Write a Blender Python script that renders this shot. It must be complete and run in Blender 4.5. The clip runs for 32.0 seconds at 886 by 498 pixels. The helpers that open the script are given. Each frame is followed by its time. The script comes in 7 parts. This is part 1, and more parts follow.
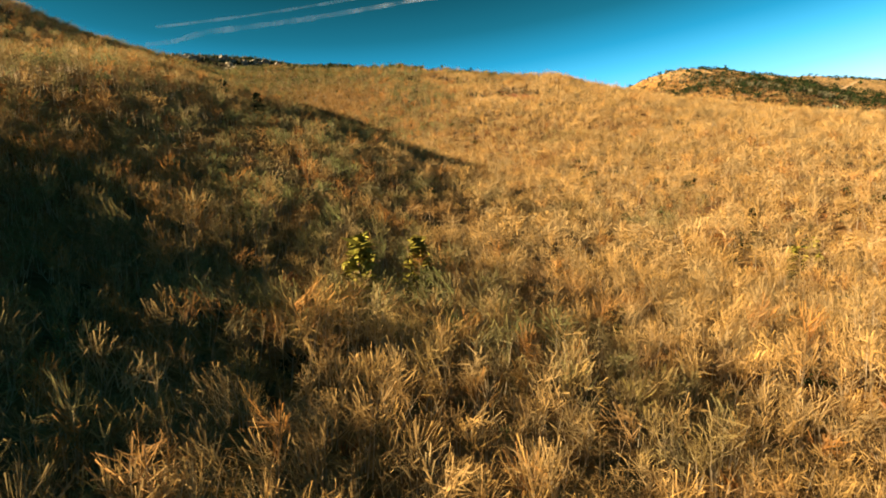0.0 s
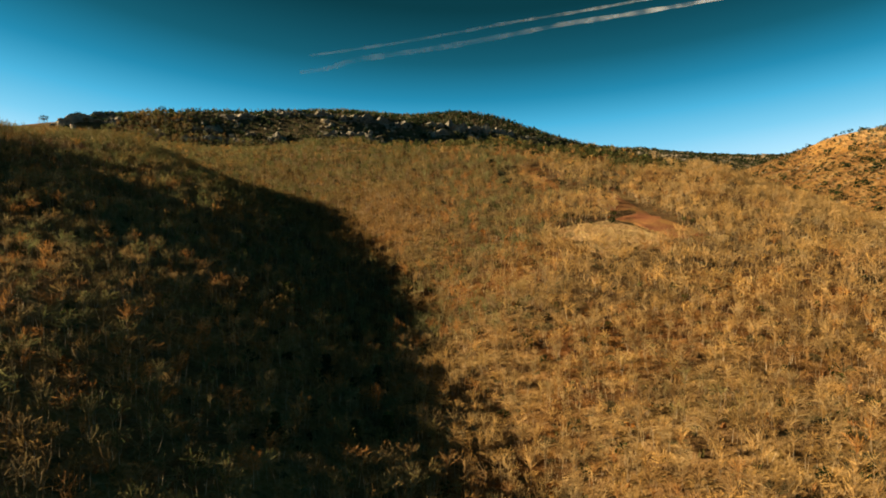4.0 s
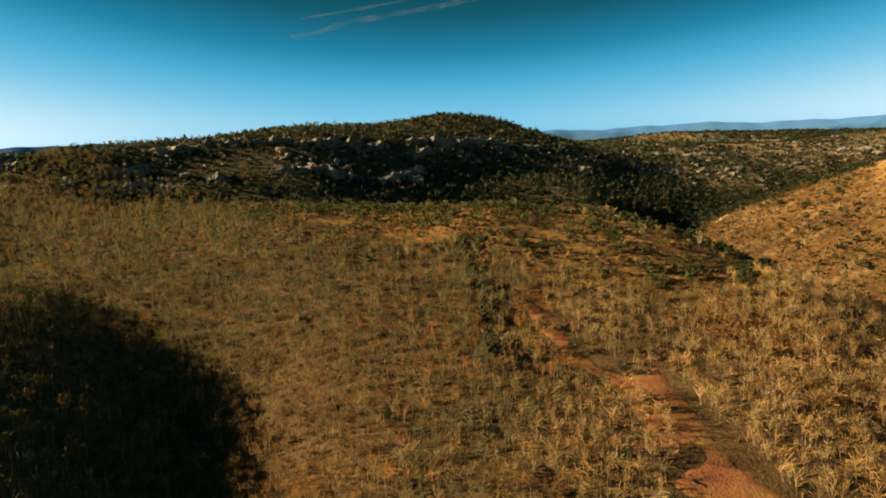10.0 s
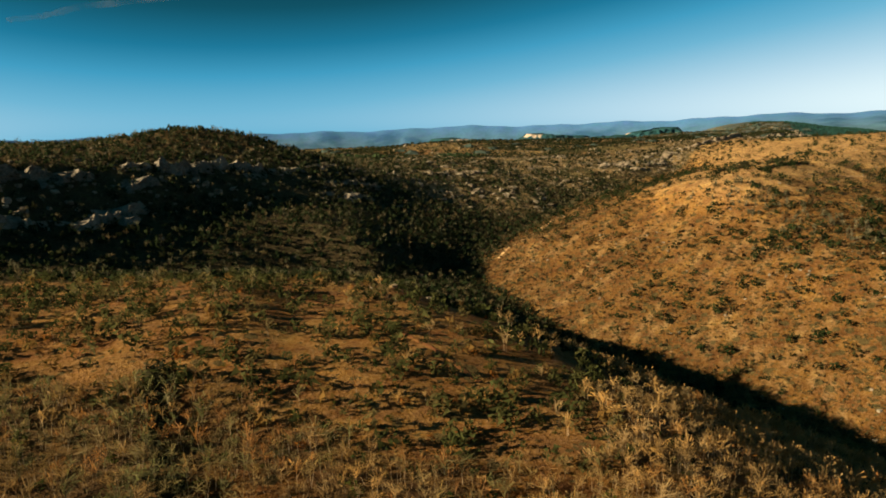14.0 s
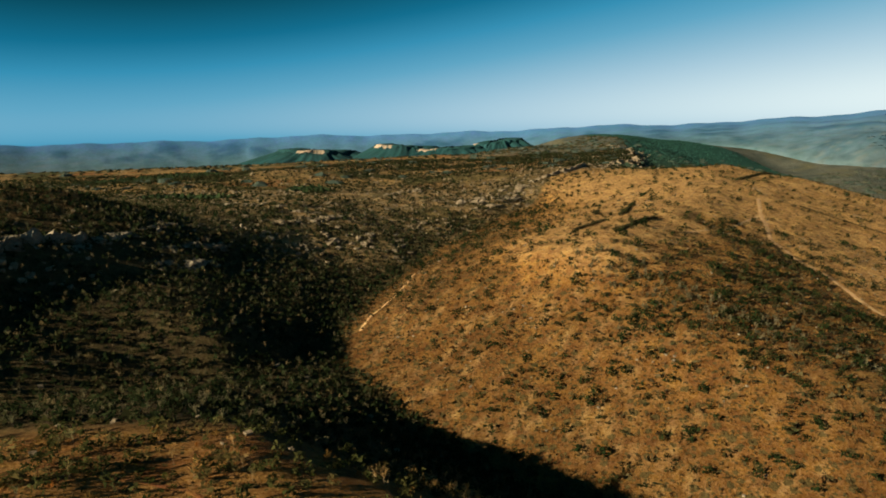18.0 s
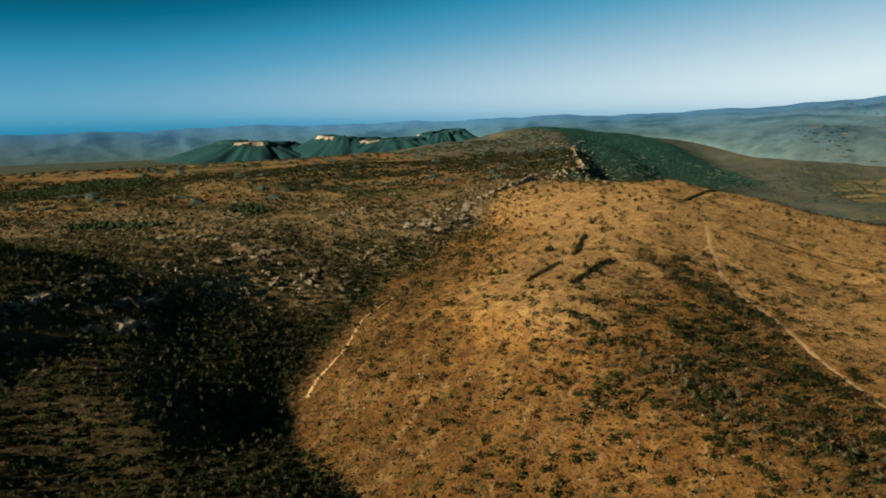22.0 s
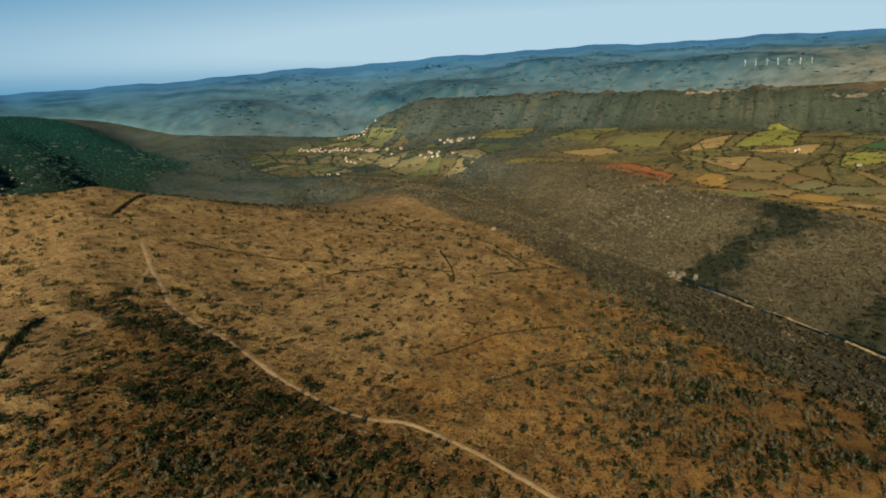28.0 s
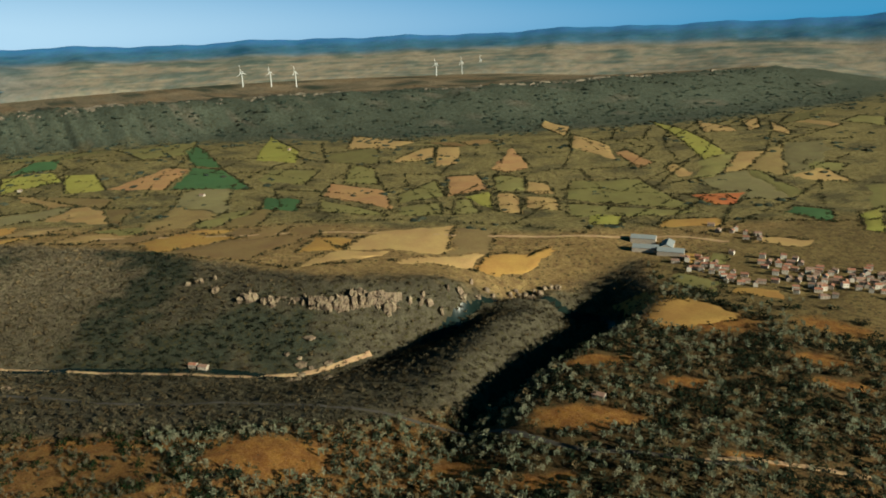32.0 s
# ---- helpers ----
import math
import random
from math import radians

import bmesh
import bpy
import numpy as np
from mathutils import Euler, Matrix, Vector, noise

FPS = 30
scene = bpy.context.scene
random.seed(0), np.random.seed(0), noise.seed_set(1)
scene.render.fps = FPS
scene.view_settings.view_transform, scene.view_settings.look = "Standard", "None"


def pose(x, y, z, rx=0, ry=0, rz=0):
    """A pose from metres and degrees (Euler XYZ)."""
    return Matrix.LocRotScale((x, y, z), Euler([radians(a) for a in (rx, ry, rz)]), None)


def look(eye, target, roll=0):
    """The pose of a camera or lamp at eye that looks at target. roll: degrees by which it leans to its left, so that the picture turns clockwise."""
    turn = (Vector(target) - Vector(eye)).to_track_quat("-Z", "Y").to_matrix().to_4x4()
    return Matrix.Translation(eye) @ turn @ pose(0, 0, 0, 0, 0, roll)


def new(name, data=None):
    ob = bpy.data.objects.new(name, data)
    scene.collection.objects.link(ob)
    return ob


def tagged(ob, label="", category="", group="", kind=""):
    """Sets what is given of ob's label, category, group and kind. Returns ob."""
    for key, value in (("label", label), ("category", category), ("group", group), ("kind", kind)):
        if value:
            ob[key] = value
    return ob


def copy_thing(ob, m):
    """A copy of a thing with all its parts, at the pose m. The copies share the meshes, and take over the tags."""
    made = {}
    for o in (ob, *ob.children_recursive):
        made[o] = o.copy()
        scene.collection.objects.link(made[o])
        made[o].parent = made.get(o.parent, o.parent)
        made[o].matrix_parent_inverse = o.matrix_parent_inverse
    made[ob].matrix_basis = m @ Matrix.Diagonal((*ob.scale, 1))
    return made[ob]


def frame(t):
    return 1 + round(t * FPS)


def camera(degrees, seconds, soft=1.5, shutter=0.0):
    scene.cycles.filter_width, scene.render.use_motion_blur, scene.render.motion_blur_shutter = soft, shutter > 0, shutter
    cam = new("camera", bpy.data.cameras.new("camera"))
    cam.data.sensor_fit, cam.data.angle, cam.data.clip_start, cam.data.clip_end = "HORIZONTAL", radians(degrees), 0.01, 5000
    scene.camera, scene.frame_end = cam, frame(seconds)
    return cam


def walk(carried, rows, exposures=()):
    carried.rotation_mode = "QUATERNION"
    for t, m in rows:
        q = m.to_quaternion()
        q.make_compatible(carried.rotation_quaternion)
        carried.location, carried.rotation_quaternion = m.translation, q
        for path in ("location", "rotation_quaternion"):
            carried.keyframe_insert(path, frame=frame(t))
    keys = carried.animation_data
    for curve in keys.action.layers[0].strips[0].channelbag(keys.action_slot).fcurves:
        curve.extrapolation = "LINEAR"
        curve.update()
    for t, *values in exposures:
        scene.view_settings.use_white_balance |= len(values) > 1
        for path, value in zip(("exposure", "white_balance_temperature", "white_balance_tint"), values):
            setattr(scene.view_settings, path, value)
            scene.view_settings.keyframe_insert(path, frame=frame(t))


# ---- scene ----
cam = camera(64.23, 32.0, soft=1.8)
PATH = [
    (0, (0.57, 1.15, 100.44), (-4.443, 100.426, 89.516), -2.15),
    (0.5, (4.38, 16.37, 106.33), (4.643, 115.815, 95.768), -2.14),
    (1, (9.21, 32.56, 112.35), (13.337, 131.955, 102.169), -2.10),
    (1.5, (14.59, 49.88, 118.95), (22.438, 149.071, 108.986), -2.01),
    (2, (19.41, 67.60, 126.39), (22.435, 167.120, 117.043), -1.55),
    (2.5, (21.86, 85.17, 133.70), (21.169, 184.762, 124.759), -1.22),
    (3, (22.21, 102.85, 140.98), (22.796, 202.463, 132.235), -1.15),
    (3.5, (21.57, 120.59, 148.34), (11.345, 219.723, 140.043), -0.73),
    (4, (20.54, 137.41, 155.80), (-4.447, 233.917, 147.982), -0.62),
    (4.5, (18.88, 152.76, 163.06), (-11.151, 247.822, 155.189), -1.04),
    (6.5, (12.99, 186.48, 180.72), (-19.029, 280.940, 173.520), -2.01),
    (7, (10.91, 199.31, 187.25), (-20.789, 293.872, 179.919), -2.08),
    (7.5, (9.42, 212.34, 194.10), (-21.674, 307.080, 186.572), -2.10),
    (8, (8.26, 224.36, 200.75), (-19.363, 320.163, 193.088), -2.11),
    (8.5, (7.56, 233.89, 207.06), (-19.332, 329.876, 199.077), -1.94),
    (9, (7.08, 242.94, 213.70), (-18.743, 338.906, 202.559), -1.91),
    (9.5, (6.52, 254.15, 220.41), (-17.591, 350.425, 208.153), -1.93),
    (10, (5.77, 268.91, 226.60), (-19.796, 364.554, 212.546), -2.01),
    (10.5, (4.60, 285.11, 228.26), (-14.693, 382.071, 213.205), -2.24),
    (11, (3.63, 302.83, 228.30), (-11.280, 400.532, 213.091), -2.43),
    (11.5, (3.19, 321.23, 228.07), (-7.853, 419.441, 212.786), -2.56),
    (12, (3.26, 339.30, 229.23), (-5.252, 437.772, 214.013), -2.50),
    (12.5, (3.52, 356.16, 232.93), (-3.852, 454.769, 218.061), -2.41),
    (13, (3.69, 369.34, 237.66), (-0.178, 468.144, 222.754), -2.16),
    (13.5, (3.62, 379.05, 242.65), (4.925, 477.891, 227.533), -1.92),
    (14, (3.06, 386.38, 248.63), (8.940, 485.026, 233.320), -1.71),
    (14.5, (2.57, 392.77, 254.77), (11.696, 491.148, 239.343), -1.58),
    (16.5, (3.26, 413.66, 279.49), (24.016, 510.207, 263.763), -1.64),
    (17, (3.51, 418.66, 285.01), (26.388, 514.739, 269.319), -1.63),
    (17.5, (3.76, 423.13, 290.77), (28.267, 518.800, 275.077), -1.60),
    (18, (4.29, 427.46, 296.67), (30.668, 522.644, 281.035), -1.65),
    (18.5, (4.96, 431.87, 302.79), (32.782, 526.643, 287.167), -1.63),
    (19, (5.54, 436.37, 309.32), (33.942, 530.978, 293.766), -1.55),
    (19.5, (6.14, 440.72, 316.00), (35.568, 534.572, 297.951), -1.63),
    (20, (6.90, 445.01, 322.62), (37.037, 538.635, 304.540), -1.61),
    (20.5, (7.45, 449.31, 329.26), (38.966, 542.464, 311.133), -1.58),
    (21, (8.38, 453.69, 335.83), (40.274, 546.717, 317.691), -1.58),
    (21.5, (9.30, 458.10, 342.34), (41.432, 551.010, 324.038), -1.58),
    (22, (10.47, 462.67, 348.87), (44.281, 554.980, 330.547), -1.61),
    (22.5, (12.29, 467.58, 355.27), (46.838, 559.616, 336.949), -1.79),
    (23, (15.42, 473.09, 361.42), (51.895, 564.385, 343.102), -1.88),
    (23.5, (19.65, 478.46, 367.23), (60.658, 567.723, 348.496), -1.97),
    (24, (23.90, 482.80, 372.29), (71.644, 568.095, 351.205), -2.12),
    (24.5, (26.57, 485.51, 375.28), (78.858, 567.775, 352.953), -2.20),
    (25, (28.54, 487.78, 377.80), (87.439, 565.116, 354.340), -2.27),
    (25.5, (30.37, 489.40, 380.07), (95.342, 561.482, 355.937), -2.29),
    (27.5, (41.41, 496.31, 390.00), (124.388, 546.383, 365.337), -2.37),
    (28, (44.58, 497.07, 392.57), (131.722, 539.146, 367.348), -2.36),
    (28.5, (47.53, 497.95, 394.80), (139.706, 527.105, 369.226), -2.37),
    (29, (50.09, 498.98, 396.63), (145.918, 511.390, 370.891), -2.36),
    (29.5, (52.30, 500.29, 398.22), (148.979, 499.970, 372.679), -2.36),
    (30, (54.40, 501.48, 399.92), (149.988, 487.060, 374.309), -2.31),
    (30.5, (56.59, 502.42, 401.87), (148.860, 474.597, 375.192), -2.27),
    (31, (58.78, 503.23, 404.04), (146.473, 463.553, 376.913), -2.26),
    (31.5, (61.10, 503.89, 406.33), (143.802, 454.951, 378.664), -2.26),
    (32, (63.58, 504.41, 408.61), (140.900, 447.236, 381.169), -2.27),
]
walk(cam, [(t, look(eye, target, roll)) for t, eye, target, roll in PATH],
     [(0, 2.5, 7100, 12), (1, 1.9, 7100, 12), (2, 1.7, 7100, 12), (4, 1.8, 7200, 12), (8, 1.75, 7250, 12), (11, 1.55, 7250, 12), (14, 1.35, 7150, 12), (17, 1.1, 6900, 10), (20, 1.0, 6700, 8),
      (26, 0.7, 6000, 5), (30, 0.48, 5300, 0), (32, 0.66, 5200, 0)])

# ---- world and sun ----
SUN_AZ = 254.0      # degrees clockwise from +y, towards the sun
SUN_EL = 20.5
to_sun = Vector((math.sin(radians(SUN_AZ)) * math.cos(radians(SUN_EL)),
                 math.cos(radians(SUN_AZ)) * math.cos(radians(SUN_EL)), math.sin(radians(SUN_EL))))
world = bpy.data.worlds.new("sky")
scene.world = world
world.use_nodes = True
wn = world.node_tree
sky = wn.nodes.new("ShaderNodeTexSky")
sky.sky_type = 'NISHITA'
sky.sun_disc = False
sky.sun_elevation = radians(SUN_EL)
sky.sun_rotation = radians(SUN_AZ)
sky.air_density, sky.dust_density, sky.ozone_density = 1.0, 0.6, 3.0
sky.altitude = 900
# the sky's own brightness, from the deep teal high up to the pale haze low down
grey = wn.nodes.new("ShaderNodeRGBToBW")
wn.links.new(sky.outputs[0], grey.inputs[0])
level = wn.nodes.new("ShaderNodeMapRange")
level.inputs["From Min"].default_value, level.inputs["From Max"].default_value = 1.6, 7.7
wn.links.new(grey.outputs[0], level.inputs["Value"])
hues = wn.nodes.new("ShaderNodeValToRGB")
hues.color_ramp.interpolation = 'LINEAR'
stops = [(0.10, (0.0015, 0.048, 0.072)), (0.19, (0.003, 0.12, 0.20)), (0.28, (0.007, 0.27, 0.50)), (0.37, (0.055, 0.48, 0.83)), (0.48, (0.19, 0.66, 1.01)), (0.70, (0.66, 1.03, 1.30)), (1.0, (1.28, 1.54, 1.64))]
hues.color_ramp.elements[0].position, hues.color_ramp.elements[0].color = stops[0][0], (*stops[0][1], 1)
hues.color_ramp.elements[1].position, hues.color_ramp.elements[1].color = stops[-1][0], (*stops[-1][1], 1)
for at, c in stops[1:-1]:
    hues.color_ramp.elements.new(at).color = (*c, 1)
wn.links.new(level.outputs[0], hues.inputs[0])
wn.links.new(hues.outputs[0], wn.nodes["Background"].inputs[0])
wn.nodes["Background"].inputs[1].default_value = 0.28
sun = new("sun", bpy.data.lights.new("sun", 'SUN'))
sun.data.energy, sun.data.angle, sun.data.color = 5.0, radians(0.6), (1.0, 0.80, 0.50)
sun.rotation_mode = 'QUATERNION'
sun.rotation_quaternion = to_sun.to_track_quat('Z', 'Y')

# ---- landform ----
# Lines of the land: crests, floors and feet of slopes, each a chain of (x, y, z).
LINES = {}
LINES["ravine"] = [(25, -250, 38), (30, 0, 62), (28, 150, 84), (15, 220, 92), (-10, 284, 100), (-50, 350, 113), (-82, 411, 130),
                   (-132, 475, 143), (-201, 505, 158), (-300, 540, 172)]
LINES["west_spur"] = [(-190, -150, 84), (-160, 0, 98), (-125, 150, 118), (-140, 260, 147), (-190, 350, 170), (-265, 420, 184), (-360, 460, 190)]
LINES["shade_ridge"] = [(-205, 280, 184), (-218, 344, 188), (-220, 412, 185), (-224, 455, 181), (-236, 500, 176), (-268, 535, 178)]
LINES["near_foot"] = [(-36, -40, 74), (-38, 20, 81), (-44, 60, 88), (-54, 100, 98), (-66, 150, 112)]
LINES["near_spur"] = [(-125, -60, 119), (-108, 0, 115), (-102, 60, 123), (-98, 125, 128), (-104, 224, 137), (-125, 313, 146), (-165, 408, 163)]
LINES["east_shoulder"] = [(110, -150, 55), (110, 0, 74), (110, 150, 92), (105, 253, 106), (112, 330, 120), (101, 411, 134), (72, 508, 155), (55, 545, 166),
                          (62, 570, 168), (42, 592, 170), (23, 625, 179), (8, 680, 186), (-30, 745, 182), (-60, 800, 172)]
LINES["shoulder_brow"] = [(74, 562, 169), (60, 618, 167), (40, 660, 178)]
LINES["wood_spine"] = [(0, 340, 123), (0, 412, 141), (0, 495, 155), (-12, 552, 173), (-60, 615, 189), (-72, 660, 194), (-95, 720, 188)]
LINES["wood_west"] = [(-66, 424, 141), (-103, 536, 171), (-172, 628, 197), (-250, 612, 186)]
LINES["foot_hollow"] = [(-330, 680, 190), (-215, 762, 188), (-87, 838, 163), (-10, 880, 152), (58, 928, 143)]
LINES["gully"] = [(420, 1390, 195), (300, 1280, 180), (200, 1180, 166), (110, 1050, 152), (58, 928, 143), (75, 860, 135), (100, 790, 126),
                  (130, 735, 119), (190, 650, 113), (265, 560, 107), (350, 440, 101), (447, 257, 90), (530, 119, 68), (590, -41, 48)]
LINES["cliff_foot"] = [(-480, 600, 200), (-400, 652, 203), (-325, 720, 203), (-240, 768, 203), (-172, 868, 200), (-122, 936, 200), (-45, 1008, 194),
                       (10, 1066, 186), (85, 1150, 179), (150, 1180, 182)]
LINES["cliff_mid"] = [(-330, 757, 222), (-255, 806, 221), (-197, 890, 222), (-148, 958, 221), (-72, 1032, 213)]
LINES["cliff_rim"] = [(-500, 650, 221), (-400, 733, 238), (-335, 800, 243), (-270, 845, 243), (-212, 935, 241), (-160, 1003, 238),
                      (-80, 1078, 228), (-20, 1128, 215), (35, 1215, 212), (130, 1265, 204)]
LINES["cliff_lobe"] = [(-105, 955, 199), (-60, 915, 189), (-22, 893, 182), (15, 905, 164)]
LINES["knoll"] = [(-340, 890, 253), (-260, 1000, 254), (-200, 1105, 270), (-150, 1125, 262), (-90, 1150, 236)]
LINES["karst"] = [(-400, 1200, 246), (-100, 1500, 226), (47, 1305, 224), (150, 1400, 214), (257, 1310, 202), (345, 1345, 201), (385, 1425, 209)]
LINES["knob"] = [(470, 1500, 224), (553, 1571, 240), (684, 1691, 236), (800, 1800, 240), (960, 2110, 248), (1200, 2560, 262), (1450, 3000, 284), (1640, 3400, 298)]
LINES["knob_front"] = [(540, 1500, 229), (592, 1502, 233)]
LINES["dome"] = [(118, 960, 172), (160, 945, 184), (217, 932, 208), (261, 908, 218), (330, 965, 219), (450, 1090, 222), (524, 1149, 227),
                 (600, 1235, 232), (665, 1315, 239), (735, 1388, 243), (800, 1450, 232), (880, 1530, 190)]
LINES["dome_top_east"] = [(575, 1106, 209), (612, 1158, 219), (665, 1258, 228), (762, 1316, 229), (809, 1291, 220), (870, 1248, 196), (1022, 1269, 163)]
LINES["skirt_knob"] = [(255, 775, 180), (275, 766, 180)]
LINES["dome_brow"] = [(235, 889, 213), (300, 915, 214), (380, 985, 213), (500, 1105, 219)]
LINES["dome_shoulder"] = [(248, 985, 213), (330, 1065, 213), (430, 1165, 214)]
LINES["dome_back"] = [(160, 1060, 176), (300, 1150, 196), (430, 1270, 207), (554, 1374, 232), (650, 1422, 239)]
LINES["dome_flank"] = [(88, 878, 143), (137, 823, 146), (190, 800, 156), (245, 786, 178), (300, 885, 206)]
LINES["dome_skirt"] = [(205, 756, 147), (290, 698, 163), (304, 741, 171), (362, 826, 181)]
LINES["track_slope"] = [(545, 1085, 205), (475, 935, 177), (447, 859, 170), (430, 767, 153), (400, 660, 142)]
LINES["dome_east"] = [(614, 982, 162), (827, 1134, 181), (943, 1190, 180), (980, 1060, 152), (1055, 894, 138)]
LINES["brow"] = [(1240, 1155, 158), (1130, 990, 138), (1080, 885, 136), (930, 740, 129), (810, 590, 117), (690, 470, 109), (600, 330, 106), (560, 260, 103)]
LINES["south_meadow"] = [(600, 760, 140), (500, 600, 131), (520, 480, 124), (540, 360, 117)]
LINES["river"] = [(2200, 1800, 54), (1900, 1300, 55), (1500, 900, 57), (1142, 624, 59), (997, 477, 59), (832, 282, 57), (735, 175, 47), (742, -31, 40),
                  (715, -130, 40), (650, -185, 45), (600, -140, 45), (590, -41, 48)]
LINES["loop_spur"] = [(575, 130, 98), (612, 50, 104), (650, -10, 104), (660, -75, 94)]
LINES["rim"] = [(2300, 1700, 104), (2130, 1250, 112), (1970, 960, 120), (1660, 700, 124), (1500, 600, 126), (1382, 439, 125), (1154, 269, 128), (947, 178, 128),
                (846, 111, 126), (785, 20, 124), (735, -60, 116), (700, -150, 106)]
LINES["bank_brow"] = [(455, 140, 108), (515, 30, 109), (530, -90, 105), (570, -205, 101), (640, -255, 99)]
LINES["right_bank"] = [(500, -160, 102), (440, 42, 110), (350, 120, 110), (280, 82, 111)]
LINES["village_shelf"] = [(722, -356, 101), (570, -316, 98), (445, -350, 96), (413, -446, 98), (407, -98, 104), (200, -300, 95)]
LINES["fields_low"] = [(1881, 757, 127), (1447, 331, 127), (1154, -13, 126), (881, -274, 112), (745, -479, 109), (500, -900, 105)]
LINES["fields_top"] = [(2760, 1500, 120), (2680, 800, 136), (2600, 300, 138), (2319, -240, 148), (1850, -640, 152), (1560, -1130, 152), (1400, -1500, 152), (1300, -2300, 150)]
LINES["scarp"] = [(2960, 2148, 225), (3046, 1984, 251), (3107, 1726, 248), (3145, 1471, 251), (3060, 640, 256), (2960, 400, 258), (2749, -83, 262), (2500, -700, 263), (2180, -1268, 263), (2030, -1969, 264), (1900, -2700, 262)]
LINES["windy_plain"] = [(4300, 1500, 246), (4300, 900, 246), (3792, -967, 278), (3006, -1676, 272), (3344, -2246, 276), (3000, -3600, 268)]
LINES["far_valley"] = [(1300, 1900, 88), (1900, 1900, 62), (2457, 2223, 62), (3159, 2470, 70), (3900, 2600, 80)]
LINES["dome_north_foot"] = [(1040, 1560, 142), (1100, 1510, 126), (1200, 1450, 108), (1320, 1400, 92)]
LINES["knob_west"] = [(420, 1640, 232), (560, 1800, 236), (700, 1980, 240), (830, 2250, 240), (1000, 2640, 248), (1170, 3100, 250), (1384, 3760, 225)]
LINES["knob_back"] = [(600, 1483, 233), (620, 1560, 235), (740, 1680, 235)]
LINES["knob_east"] = [(1000, 1650, 158), (1130, 1780, 142), (1330, 2040, 124), (1500, 2300, 128), (1640, 2600, 152), (1760, 2900, 190)]
LINES["vale_town"] = [(2330, 1720, 84), (2500, 1950, 74), (2600, 2250, 68)]
LINES["dark_ridge"] = [(1384, 3700, 225), (1478, 3690, 275), (1562, 3690, 298), (1708, 3650, 302), (1852, 3591, 292), (1969, 3519, 255), (2010, 3250, 226), (1950, 2950, 196), (1818, 2640, 148), (1700, 2346, 124)]
LINES["north_plain"] = [(-700, 1600, 232), (-300, 1750, 230), (-60, 1800, 231), (75, 1850, 243), (420, 2190, 240), (620, 2110, 237)]
LINES["plain_edge"] = [(-1600, 2500, 235), (-850, 2550, 233), (-200, 2600, 231), (295, 2650, 233), (620, 2760, 240)]
LINES["north_vale"] = [(-1900, 3300, 180), (-400, 3300, 160), (500, 3500, 145), (950, 3650, 145)]
LINES["knob_slope"] = [(770, 1640, 214), (880, 1775, 200), (1090, 2080, 194), (1330, 2470, 206), (1560, 2890, 238)]
LINES["north_far"] = [(-1500, 4200, 160), (0, 4450, 150), (900, 4500, 145), (1330, 4350, 145)]
LINES["ridge_foot"] = [(1720, 2200, 96), (1900, 2450, 92), (2120, 2800, 95), (2300, 3050, 95)]
LINES["outer"] = [(-3500, 0, 190), (-900, 500, 200), (-800, -400, 120), (0, -3500, 60), (1000, -4000, 90)]

SEGMENTS = []
for chain in LINES.values():
    for a, b in zip(chain[:-1], chain[1:]):
        SEGMENTS.append((a, b))


def smooth(e0, e1, v):
    u = np.clip((v - e0) / (e1 - e0), 0, 1)
    return u * u * (3 - 2 * u)


def fbm(x, y, scale, octaves=4, seed=0.0):
    """Rolling noise from sines turned at odd angles, about -1 to 1."""
    total, amp, norm = np.zeros_like(x), 1.0, 0.0
    f = 2 * math.pi / scale
    for o in range(octaves):
        a = 0.7 + 1.9 * o + seed
        u, v = x * math.cos(a) + y * math.sin(a), -x * math.sin(a) + y * math.cos(a)
        total += amp * (np.sin(f * u + 1.7 * np.sin(f * 0.61 * v + o + seed)) * np.cos(f * 0.83 * v + 1.3 * np.sin(f * 0.47 * u + 2 * o)))
        norm += amp
        amp *= 0.55
        f *= 2.13
    return total / norm


def along(chain, x, y):
    """The distance to a chain of points in plan, and how far along it, 0 to 1."""
    best, where = np.full(x.shape, 1e9), np.zeros(x.shape)
    n = len(chain) - 1
    for k in range(n):
        ax, ay, bx, by = *chain[k][:2], *chain[k + 1][:2]
        dx, dy = bx - ax, by - ay
        u = np.clip(((x - ax) * dx + (y - ay) * dy) / (dx * dx + dy * dy), 0, 1)
        d = np.hypot(x - ax - u * dx, y - ay - u * dy)
        near = d < best
        best, where = np.where(near, d, best), np.where(near, (k + u) / n, where)
    return best, where


def spread(x, y):
    """Heights between the lines, each weighed by its nearness."""
    num, den = np.zeros_like(x), np.zeros_like(x)
    soft = 60.0 + (0.045 * np.clip(np.hypot(x - 400, y - 600) - 1100, 0, 2500)) ** 2 + (0.10 * np.clip(y - 1480, 0, 650)) ** 2
    for (ax, ay, az), (bx, by, bz) in SEGMENTS:
        dx, dy = bx - ax, by - ay
        length = math.hypot(dx, dy)
        u = np.clip(((x - ax) * dx + (y - ay) * dy) / (length * length), 0, 1)
        d2 = (x - ax - u * dx) ** 2 + (y - ay - u * dy) ** 2
        w = length ** 0.6 / (d2 + soft) ** 1.45
        num += w * (az + u * (bz - az))
        den += w
    return num / den


